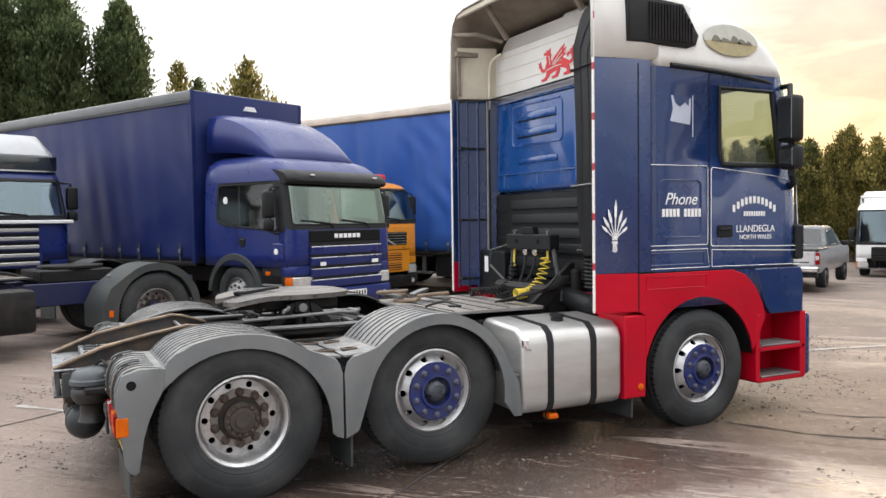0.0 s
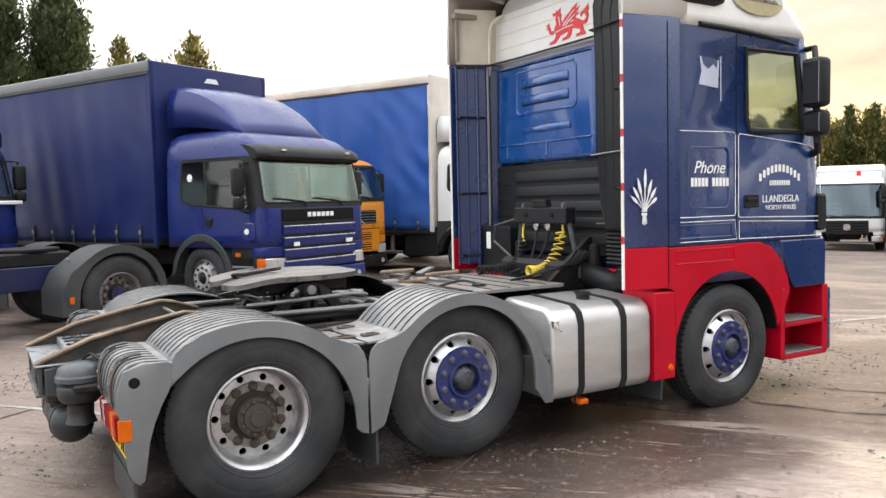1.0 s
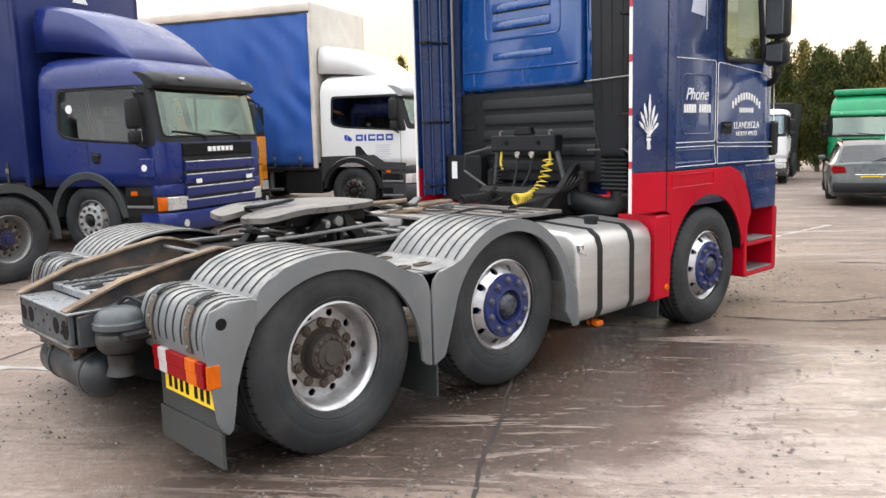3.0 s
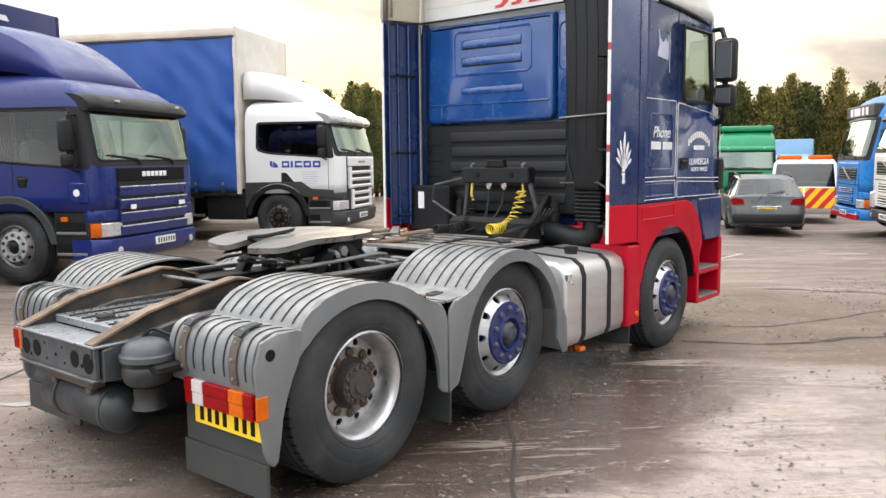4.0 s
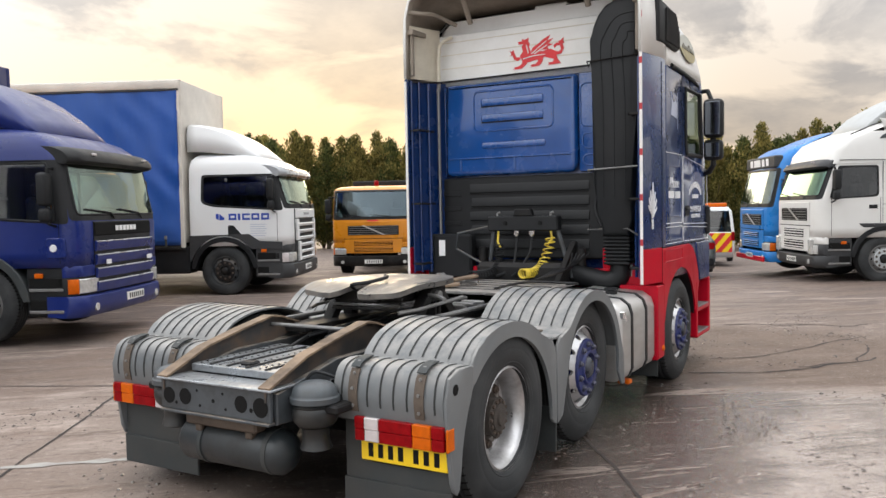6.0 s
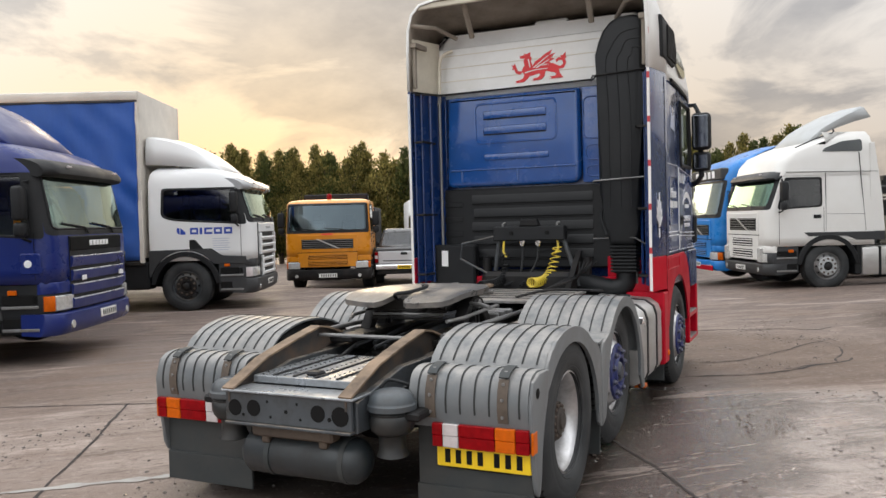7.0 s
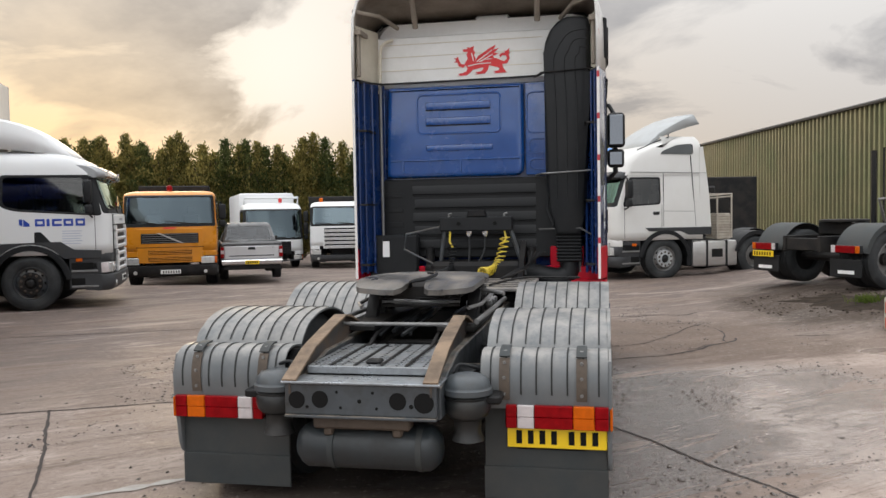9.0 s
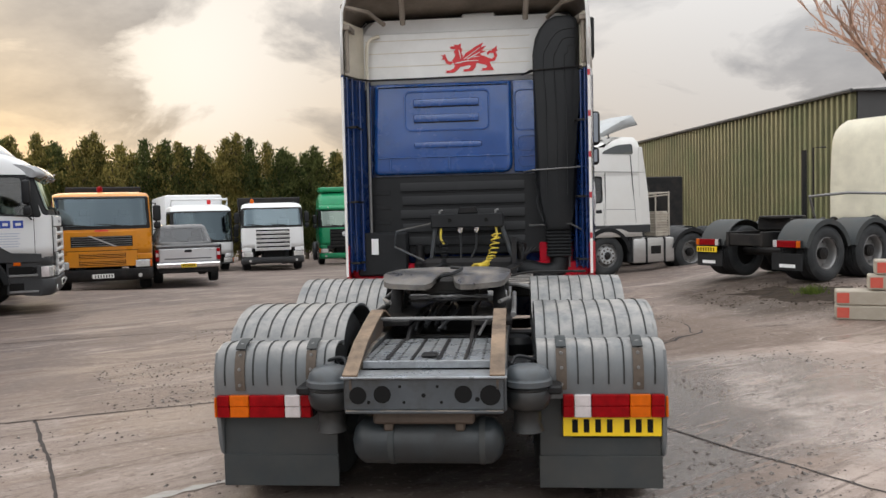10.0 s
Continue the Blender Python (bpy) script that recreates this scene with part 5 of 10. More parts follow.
bm = BM()
tube(bm, [(0.27, 2.9, 1.46), (0.285, 2.89, 1.38), (0.25, 2.87, 1.33)], 0.011, 6)
hang([(0.275, 2.88, 1.39), (0.255, 2.865, 1.28), (0.225, 2.83, 1.17), (0.185, 2.78, 1.10), (0.135, 2.73, 1.07), (0.075, 2.69, 1.066)], 17, 0.043, 0.0062, bm, 1.5)
part("coil_hose", bm, YHOSE, JB, "yellow coiled air hose")
bm = BM()
hang([(-0.25, 2.88, 1.32), (-0.24, 2.85, 1.20), (-0.24, 2.76, 1.10), (-0.28, 2.62, 1.065), (-0.34, 2.46, 1.062)], 19, 0.036, 0.0065, bm, 1.4)
part("coil_hose", bm, BLACK, JB, "black coiled air hose")
bm = BM()
tube(bm, [(-0.27, 2.9, 1.46), (-0.275, 2.89, 1.35), (-0.24, 2.88, 1.29)], 0.011, 6)
part("hose_end", bm, YHOSE, JB)
bm = BM()
coil((0.03, 2.90, 1.15), (0.03, 2.86, 1.02), 0.0, 7, 0.045, 0.045, 0.010, bm)
part("coil_hose", bm, BLACK, JB)
bm = BM()
tube(bm, [(-0.36, 2.92, 1.50), (-0.72, 2.90, 1.43), (-0.74, 2.90, 1.28), (-0.42, 2.90, 1.12), (-0.36, 2.9, 1.10)], 0.011, 8)
part("guard_rail", bm, CHASSIS, JB)
bm = BM()
tube(bm, [(0.60, 2.88, 1.46), (1.0, 2.80, 1.47), (1.12, 2.78, 1.40), (1.15, 2.80, 1.20)], 0.009, 8)
part("guard_rail", bm, CHASSIS, SN)
for x, dx in ((-0.33, -0.06), (0.33, 0.14)):
    bm = BM()
    tube(bm, [(x, 2.92, 1.46), (x + dx, 2.92, 1.02)], 0.022, 8)
    part("post", bm, CHASSIS, JB)
for sx, x in ((-1, -0.5), (1, 0.52)):
    bm = BM()
    lathe(bm, [(0.95, 0.05), (1.0, 0.06), (1.10, 0.06), (1.12, 0.045), (1.28, 0.045), (1.30, 0.02)], c=(x, 3.02, 0), axis="z", n=14)
    part("cab_damper", bm, DARK, TRUCK)
bm = BM()
prism(bm, [(2.40, 0.93), (2.62, 1.02), (3.0, 1.35), (3.05, 1.35), (3.05, 1.25), (2.7, 0.93)], "x", 0.42, 0.47, 0.006)
part("cab_mount", bm, DARK, TRUCK)
bm = BM()
box(bm, -0.45, 0.45, 2.75, 3.4, 0.90, 1.16, 0.04)
part("gearbox", bm, DARK, TRUCK)
for k in range(5):
    bm = BM()
    tube(bm, smooth_path([(0.50 + 0.04 * k, 2.85, 1.25), (0.52, 2.7 + 0.03 * k, 1.14), (0.42 + 0.02 * k, 2.55, 1.10), (0.3, 2.5 - 0.04 * k, 1.03)], 4), 0.009, 6)
    part("cable", bm, BLACK if k % 2 else DARK, TRUCK)

# ---- door, panels, pinstripes on both sides ----
for sx in (1, -1):
    def bx(bm, t, y0, y1, z0, z1, b=0.0, base=W):
        a, c = sorted((sx * (base - 0.004), sx * (base + t)))
        return box(bm, a, c, y0, y1, z0, z1, b)
    for y, z0, z1 in ((3.086, 1.0, 2.93), (3.835, 1.32, 2.93)):
        bm = BM()
        bx(bm, 0.0015 if y > 3.5 else 0.0085, y, y + 0.010, z0, z1)
        part("door_gap", bm, INK, CAB)
    bm = BM()
    bx(bm, 0.0015, 3.086, 4.90, 1.285, 1.297)
    part("door_gap", bm, INK, CAB)
    # pinstripes
    def stripe(pts):
        bm = BM()
        tube(bm, [(sx * (W + 0.003), y, z) for y, z in pts], 0.0032, 5)
        part("pinstripe", bm, INKW, CAB)
    stripe([(3.10, 1.52), (3.10, 2.13), (3.13, 2.15), (3.81, 2.15), (3.825, 2.13), (3.825, 1.52), (3.81, 1.505), (3.115, 1.505), (3.10, 1.52)])
    stripe([(3.86, 1.50), (3.86, 2.12), (3.88, 2.14), (4.6, 2.08), (4.87, 2.03), (4.90, 1.50), (4.86, 1.47), (3.88, 1.49), (3.86, 1.50)])
    stripe([(3.10, 1.32), (3.10, 1.47), (3.82, 1.47), (3.84, 1.32), (3.10, 1.32)])
    stripe([(3.87, 1.32), (3.87, 1.46), (4.89, 1.43), (4.91, 1.31), (3.87, 1.32)])
    # locker panel with a raised edge
    bm = BM()
    pts = [(3.31, 1.60), (3.31, 2.00), (3.34, 2.03), (3.72, 2.03), (3.75, 2.00), (3.75, 1.60), (3.72, 1.57), (3.34, 1.57), (3.31, 1.60)]
    tube(bm, [(sx * (W + 0.001), y, z) for y, z in pts], 0.006, 5)
    part("panel_edge", bm, BLUE, CAB)
    bm = BM()
    pts = [(3.15, 1.35), (3.15, 1.445), (3.78, 1.445), (3.78, 1.35), (3.15, 1.35)]
    tube(bm, [(sx * (W + 0.001), y, z) for y, z in pts], 0.005, 5)
    part("panel_edge", bm, BLUE, CAB)
    # handle
    bm = BM()
    bx(bm, 0.004, 3.93, 4.10, 1.56, 1.66, 0.01)
    H = part("door_handle", bm, BLACK, CAB)
    bm = BM()
    bx(bm, 0.022, 3.95, 4.08, 1.615, 1.64, 0.006)
    part("grip", bm, BLACK, H)
    # lower blue step panel and red fender
    bm = BM()
    prism(bm, [(4.36, 1.285), (4.93, 1.285), (4.96, 1.20), (4.955, 0.885), (4.56, 0.885), (4.50, 0.95)], "x", sx * (W - 0.05), sx * (W + 0.012), 0.01)
    part("step_panel", bm, BLUE, TRUCK, "navy panel over the steps")
    arch = arc(3.755, 0.475, 0.60, 8, 172, 22)
    bm = BM()
    red = [(4.345, 0.60), (4.50, 0.86), (4.46, 0.98), (4.38, 1.13), (4.26, 1.24), (4.10, 1.29), (3.09, 1.29), (3.09, 0.985), (3.165, 0.965)]
    prism(bm, red + list(reversed(arch)), "x", sx * 0.70, sx * (W + 0.006), 0.008)
    part("front_fender", bm, RED, TRUCK, "red wheel-arch fender", sharp=30)
    bm = BM()
    prism(bm, [(2.955, 0.965), (3.20, 0.965), (3.165, 0.60), (3.165, 0.31), (2.955, 0.31)], "x", sx * 0.9, sx * (W + 0.004), 0.012)
    part("side_skirt", bm, RED, TRUCK, "red skirt between tank and wheel")
    bm = BM()
    lathe(bm, [(sx * (W + 0.003), 0.028), (sx * (W + 0.014), 0.024), (sx * (W + 0.018), 0.01)], c=(0, 3.21 - 0.10, 0.395), n=14)
    part("side_marker", bm, ORANGE, TRUCK, "round orange marker lamp")
    bm = BM()
    tube(bm, [(sx * (W + 0.006), y, z) for y, z in ((3.17, 1.19), (3.17, 1.26), (3.80, 1.26), (3.80, 1.16), (3.17, 1.16), (3.17, 1.19))], 0.005, 5)
    part("panel_edge", bm, RED, TRUCK)
    # inner arch
    bm = BM()
    sheet(bm, list(reversed(arc(3.755, 0.475, 0.598, 8, 172, 18))), sx * 0.70, sx * (W - 0.01), -0.01)
    part("wheel_arch", bm, BLACK, TRUCK)
    # steps
    bm = BM()
    a, c = sorted((sx * 0.92, sx * (W + 0.01)))
    box(bm, a, c, 4.38, 4.43, 0.30, 0.89, 0.01)
    box(bm, a, c, 4.93, 5.00, 0.30, 0.89, 0.012)
    box(bm, a, c, 4.40, 4.98, 0.29, 0.33, 0.008)
    box(bm, a, c, 4.40, 4.98, 0.56, 0.60, 0.008)
    box(bm, min(sx * 0.90, sx * 0.93), max(sx * 0.90, sx * 0.93), 4.38, 5.0, 0.30, 0.89)
    ST = part("step_well", bm, RED, TRUCK, "red cab steps with grey treads")
    for z in (0.333, 0.603):
        bm = BM()
        box(bm, min(sx * 1.0, sx * (W + 0.012)), max(sx * 1.0, sx * (W + 0.012)), 4.44, 4.92, z, z + 0.014, 0.004)
        part("step_tread", bm, STEEL, ST)
    # mirrors on a bracket
    bm = BM()
    box(bm, min(sx * 1.27, sx * 1.47), max(sx * 1.27, sx * 1.47), 4.58, 4.72, 2.36, 2.76, 0.045, 3)
    MI = part("mirror", bm, BLACK, TRUCK, "tall black door mirror", sharp=50)
    bm = BM()
    box(bm, min(sx * 1.295, sx * 1.445), max(sx * 1.295, sx * 1.445), 4.572, 4.582, 2.39, 2.73, 0.004)
    part("mirror_glass", bm, MIRROR, MI)
    bm = BM()
    box(bm, min(sx * 1.27, sx * 1.46), max(sx * 1.27, sx * 1.46), 4.60, 4.73, 2.13, 2.34, 0.04, 3)
    M2 = part("wide_mirror", bm, BLACK, TRUCK, "small black wide-angle mirror", sharp=50)
    bm = BM()
    box(bm, min(sx * 1.295, sx * 1.435), max(sx * 1.295, sx * 1.435), 4.592, 4.602, 2.16, 2.31, 0.004)
    part("mirror_glass", bm, MIRROR, M2)
    bm = BM()
    tube(bm, [(sx * 1.19, 4.76, 2.86), (sx * 1.29, 4.74, 2.86), (sx * 1.35, 4.67, 2.74)], 0.025, 8)
    tube(bm, [(sx * 1.35, 4.67, 2.76), (sx * 1.36, 4.68, 2.08), (sx * 1.30, 4.78, 2.02), (sx * 1.20, 4.82, 1.98)], 0.03, 8)
    part("mirror_arm", bm, BLACK, MI)
# bumper, grille and lamps at the front
bm = BM()
box(bm, -1.22, 1.22, 5.004, 5.10, 0.30, 0.86, 0.03, 2)
part("bumper", bm, BLUE, TRUCK, sharp=40)
bm = BM()
box(bm, -0.85, 0.85, 4.95, 5.02, 0.95, 1.90, 0.03)
G = part("grille", bm, BLACK, TRUCK)
for i in range(6):
    bm = BM()
    box(bm, -0.82, 0.82, 5.01, 5.045, 1.0 + i * 0.14, 1.08 + i * 0.14, 0.01)
    part("slat", bm, BLUE, G)
for sx in (1, -1):
    bm = BM()
    box(bm, min(sx * 0.80, sx * 1.17), max(sx * 0.80, sx * 1.17), 5.08, 5.12, 0.62, 0.82, 0.02)
    part("headlamp", bm, CLEAR, TRUCK)
    bm = BM()
    box(bm, min(sx * 1.19, sx * 1.27), max(sx * 1.19, sx * 1.27), 4.86, 4.96, 1.35, 1.66, 0.02)
    part("corner_deflector", bm, BLACK, TRUCK)
bm = BM()
box(bm, -0.05, 0.3, 3.3, 3.5, 3.58, 3.64, 0.02)
part("roof_hatch", bm, WHITE, ROOF)
bm = BM()
lathe(bm, [(3.50, 0.09), (3.60, 0.085), (3.62, 0.05)], c=(0.80, 3.75, 0), axis="z", n=16)
part("roof_vent", bm, WHITE, ROOF)
# inside the cab
bm = BM()
box(bm, -1.15, 1.15, 4.45, 4.85, 1.75, 2.12, 0.06, 2)
part("dashboard", bm, TRIM, CAB)
bm = BM()
ringp = [(0.55 + 0.22 * math.cos(t), 4.42 + 0.12 * math.sin(t), 2.20 + 0.18 * math.sin(t)) for t in [2 * math.pi * i / 20 for i in range(21)]]
tube(bm, ringp, 0.016, 8, caps=False)
tube(bm, [(0.33, 4.42, 2.20), (0.77, 4.42, 2.20)], 0.016, 6)
tube(bm, [(0.55, 4.42, 2.20), (0.55, 4.55, 2.0)], 0.03, 8)
part("steering_wheel", bm, TRIM, CAB)
for x in (0.55, -0.55):
    bm = BM()
    box(bm, x - 0.26, x + 0.26, 3.75, 4.25, 1.55, 1.72, 0.05, 2)
    box(bm, x - 0.25, x + 0.25, 3.70, 3.84, 1.68, 2.28, 0.05, 2)
    box(bm, x - 0.13, x + 0.13, 3.70, 3.80, 2.30, 2.48, 0.03, 2)
    part("seat", bm, SEATM, CAB)
bm = BM()
box(bm, -1.15, 1.15, 3.16, 3.70, 1.5, 1.72, 0.03)
part("bunk", bm, SEATM, CAB)
bm = BM()
box(bm, -1.2, 1.2, 3.15, 4.90, 1.02, 1.06)
part("cab_floor", bm, TRIM, CAB)

# ---- emblems and lettering ----
def flat_shape(name, polys, y0, z0, k, material, parent, label="", x=None, y=None):
    ob = None
    for i, pts in enumerate(polys):
        bm = BM()
        if x is not None:
            prism(bm, [(y0 + k * u, z0 + k * v) for u, v in pts], "x", x, x + 0.003 + 0.0006 * i)
        else:
            prism(bm, [(y0 + k * u, z0 + k * v) for u, v in pts], "y", y - 0.003 - 0.0006 * i, y)
        if ob is None:
            ob = part(name, bm, material, parent, label)
        else:
            part("shape", bm, material, ob)
    return ob


# heraldic beast as a flat red silhouette (about 0.57 m wide), on a grid of 180 units
def beast_part(*pts):
    return [((px - 425) * 0.00317, (175 - py) * 0.00317) for px, py in pts]


neck = beast_part((368, 138), (384, 137), (380, 131), (392, 134), (404, 129), (402, 142), (408, 148), (404, 158), (410, 170), (400, 186), (380, 192), (374, 182), (384, 168), (380, 154), (385, 147), (370, 146))
trunk_ = beast_part((376, 186), (396, 172), (424, 176), (450, 174), (474, 170), (490, 178), (491, 194), (476, 199), (454, 192), (430, 198), (404, 203), (384, 202))
wing = beast_part((408, 176), (418, 160), (436, 150), (452, 139), (474, 129), (466, 144), (484, 140), (468, 154), (483, 157), (464, 164), (470, 172), (446, 170), (432, 178))
arm = beast_part((380, 186), (362, 184), (356, 172), (352, 160), (346, 166), (338, 162), (346, 172), (340, 178), (350, 178), (354, 190), (368, 196))
leg_a = beast_part((384, 196), (378, 208), (366, 213), (352, 214), (358, 219), (350, 221), (380, 220), (396, 208), (402, 198))
leg_b = beast_part((430, 192), (434, 203), (426, 210), (408, 212), (414, 217), (406, 219), (438, 217), (448, 206), (452, 190))
leg_c = beast_part((472, 194), (486, 204), (482, 210), (466, 211), (472, 216), (464, 218), (508, 217), (498, 204), (491, 184))
tail = beast_part((484, 176), (500, 182), (509, 176), (506, 164), (494, 163), (488, 170), (484, 162), (494, 155), (512, 157), (518, 172), (510, 188), (492, 191))
barb = beast_part((504, 158), (500, 150), (508, 150), (517, 141), (516, 152), (520, 158), (510, 160))
beast = [trunk_, neck, wing, arm, leg_a, leg_b, leg_c, tail, barb]
DR = flat_shape("dragon_emblem", beast, 0.02, 3.165, 1.0, INKR, BW, "red heraldic emblem", y=3.0835)
for ln in (beast_part((412, 178), (462, 144), (463, 146), (414, 180)), beast_part((420, 179), (464, 157), (465, 159), (424, 181)), beast_part((398, 150), (404, 176), (401, 177), (395, 151)), beast_part((384, 190), (420, 184), (458, 184), (458, 186), (420, 187), (385, 193))):
    bm = BM()
    prism(bm, [(0.02 + u, 3.165 + v) for u, v in ln], "y", 3.0745, 3.0785)
    part("line", bm, WHITE, DR)
# wheat sheaf on the right extender
sheaf = [[(-0.030, -0.125), (0.030, -0.125), (0.026, -0.105), (-0.026, -0.105)], [(-0.024, -0.098), (0.024, -0.098), (0.028, -0.082), (-0.028, -0.082)]]
for a, ln in ((-16, 0.07), (-5, 0.075), (6, 0.075), (17, 0.07)):
    t = radians(180 - a)
    sheaf.append([(0.004 * a / 6 - 0.003, -0.12), (0.004 * a / 6 + 0.003, -0.12), (math.sin(t) * ln + 0.003, -0.12 + math.cos(t) * ln), (math.sin(t) * ln - 0.003, -0.12 + math.cos(t) * ln)])
for a, ln in ((-50, 0.17), (-32, 0.21), (-15, 0.25), (2, 0.31), (18, 0.24), (34, 0.21), (52, 0.17)):
    t = radians(a)
    d, s = (math.sin(t), math.cos(t)), (math.cos(t), -math.sin(t))
    def along(f, w_):
        return (d[0] * ln * f + s[0] * w_, -0.09 + d[1] * ln * f + s[1] * w_)
    sheaf.append([along(0, -0.003), along(0.52, -0.0025), along(0.60, -0.010), along(0.80, -0.011), along(1.0, 0.0), along(0.80, 0.011), along(0.60, 0.010), along(0.52, 0.0025), along(0, 0.003)])
flat_shape("wheat_emblem", sheaf, 2.875, 1.655, 0.98, INKW, TRUCK, "white wheat sheaf emblem", x=1.226)
# small flag on the sleeper side
FLAGW = mat("faded flag white", (0.42, 0.45, 0.55), 0.4, var=0.1)
flat_shape("flag_emblem", [[(-0.13, -0.10), (0.08, -0.12), (0.09, 0.09), (-0.12, 0.11), (-0.10, 0.0)]], 3.55, 2.60, 1.0, FLAGW, TRUCK, "faded pale flag emblem", x=W + 0.001)
flat_shape("flag_pole", [[(0.105, -0.22), (0.115, -0.22), (0.115, 0.12), (0.105, 0.12)]], 3.55, 2.60, 1.0, FLAGW, TRUCK, x=W + 0.001)
flat_shape("flag_mark", [[(-0.08, 0.05), (-0.03, 0.02), (0.03, 0.06), (0.06, 0.03), (0.07, 0.09), (-0.10, 0.11)]], 3.55, 2.60, 1.0, BLUE, TRUCK, x=W + 0.004)
words("lettering", "Phone", 0.135, RIGHT_FACE(W + 0.002, 3.53, 1.875), INKW, CAB, shear=0.35)
for i in range(11):
    if i == 5:
        continue
    bm = BM()
    y = 3.335 + i * 0.0385
    box(bm, W, W + 0.004, y, y + 0.027, 1.735, 1.80)
    part("bar", bm, INKW, CAB)
for i in range(11):   # arched line
    bm = BM()
    u = (i - 5) / 5
    y, z = 4.36 + u * 0.24, 1.80 + 0.075 * (1 - u * u)
    box(bm, W, W + 0.004, y - 0.014, y + 0.014, z - 0.03, z + 0.03)
    part("bar", bm, INKW, CAB)
for i in range(9):
    bm = BM()
    y = 4.235 + i * 0.029
    box(bm, W, W + 0.004, y, y + 0.018, 1.735, 1.775)
    part("bar", bm, INKW, CAB)
words("lettering", "LLANDEGLA", 0.083, RIGHT_FACE(W + 0.002, 4.375, 1.625), INKW, CAB)
words("lettering", "NORTH WALES", 0.055, RIGHT_FACE(W + 0.002, 4.375, 1.555), INKW, CAB)


# ---- ground ----
def sstep(t):
    t = max(0.0, min(1.0, t))
    return t * t * (3 - 2 * t)


def gz(x, y):
    """The yard falls a little to the far side and rises a little beside the shed."""
    fall = sstep((2.5 - x) / 4) * (-0.30 * sstep((y - 12.0) / 5) - 0.030 * max(0.0, min(y, 45) - 19))
    rise = 0.22 * sstep((x - 3) / 3) * sstep((y - 4) / 5)
    return fall + rise


def wet_concrete():
    m = bpy.data.materials.new("wet brown concrete")
    m.use_nodes = True
    n, l = m.node_tree.nodes, m.node_tree.links
    b = n["Principled BSDF"]
    tc = n.new("ShaderNodeTexCoord")

    def turned(deg):
        mp = n.new("ShaderNodeMapping")
        mp.inputs["Rotation"].default_value = (0, 0, radians(-deg))
        l.new(tc.outputs["Object"], mp.inputs[0])
        return mp.outputs[0]

    slab_co, track_co = turned(25.5), turned(41.0)

    def tex(co, s, d=6.0, r=0.6, dist=0.0, scale=(1, 1, 1)):
        mp = n.new("ShaderNodeMapping")
        mp.inputs["Scale"].default_value = scale
        l.new(co, mp.inputs[0])
        t = n.new("ShaderNodeTexNoise")
        t.inputs["Scale"].default_value, t.inputs["Detail"].default_value, t.inputs["Roughness"].default_value, t.inputs["Distortion"].default_value = s, d, r, dist
        l.new(mp.outputs[0], t.inputs["Vector"])
        return t.outputs[0]

    def rng(v, a, c, x=0.0, y=1.0):
        t = n.new("ShaderNodeMapRange")
        t.inputs[1].default_value, t.inputs[2].default_value, t.inputs[3].default_value, t.inputs[4].default_value = a, c, x, y
        l.new(v, t.inputs[0])
        return t.outputs[0]

    def mix(f, a, c, kind="RGBA"):
        t = n.new("ShaderNodeMix")
        t.data_type = kind
        ins = (0, 6, 7) if kind == "RGBA" else (0, 2, 3)
        for i, v in zip(ins, (f, a, c)):
            if isinstance(v, tuple):
                t.inputs[i].default_value = (*v, 1)
            elif isinstance(v, float):
                t.inputs[i].default_value = v
            else:
                l.new(v, t.inputs[i])
        return t.outputs[2 if kind == "RGBA" else 0]

    def op(kind, a, c=None, d=None):
        t = n.new("ShaderNodeMath")
        t.operation = kind
        for i, v in enumerate((a, c, d)):
            if v is None:
                continue
            if isinstance(v, float):
                t.inputs[i].default_value = v
            else:
                l.new(v, t.inputs[i])
        return t.outputs[0]

    def axes(co):
        t = n.new("ShaderNodeSeparateXYZ")
        l.new(co, t.inputs[0])
        return t.outputs

    def spot(x, y, rx, ry, soft, rough_edge):
        """A stain round a place, with a ragged edge."""
        p = axes(tc.outputs["Object"])
        ex, ey = op("MULTIPLY", op("SUBTRACT", p[0], x), 1 / rx), op("MULTIPLY", op("SUBTRACT", p[1], y), 1 / ry)
        d = op("SQRT", op("ADD", op("MULTIPLY", ex, ex), op("MULTIPLY", ey, ey)))
        return rng(op("MULTIPLY_ADD", op("SUBTRACT", ragged, 0.5), rough_edge, d), 1.0 - soft, 1.0 + soft, 1.0, 0.0)

    obj = tc.outputs["Object"]
    broad, patch = tex(obj, 0.16, 5), tex(track_co, 0.62, 10, 0.66, 0.6, (0.55, 1.25, 1))
    ragged = tex(track_co, 0.8, 9, 0.66, 0.6, (0.6, 1.3, 1))
    mottle, grain, speck = tex(obj, 2.1, 10, 0.72, 0.4), tex(obj, 16.0, 8, 0.74), tex(obj, 75.0, 4, 0.6)
    streak = tex(track_co, 1.3, 10, 0.72, 1.1, (0.24, 1.4, 1))
    scrape = tex(track_co, 5.0, 9, 0.74, 0.9, (0.15, 1.4, 1))
    smear = tex(track_co, 1.5, 10, 0.74, 1.4, (0.22, 1.5, 1))

    # slabs: each row has its own tone
    row = axes(slab_co)[1]
    pale_slab, brown_slab = mix(rng(axes(slab_co)[0], 1.66, 1.74), (0.285, 0.232, 0.202), (0.430, 0.352, 0.308)), (0.205, 0.160, 0.133)
    base = mix(rng(op("MULTIPLY_ADD", op("SUBTRACT", mottle, 0.5), 0.5, row), 2.40, 2.56), pale_slab, brown_slab)
    earth = spot(4.45, 9.1, 1.25, 2.7, 0.30, 1.5)
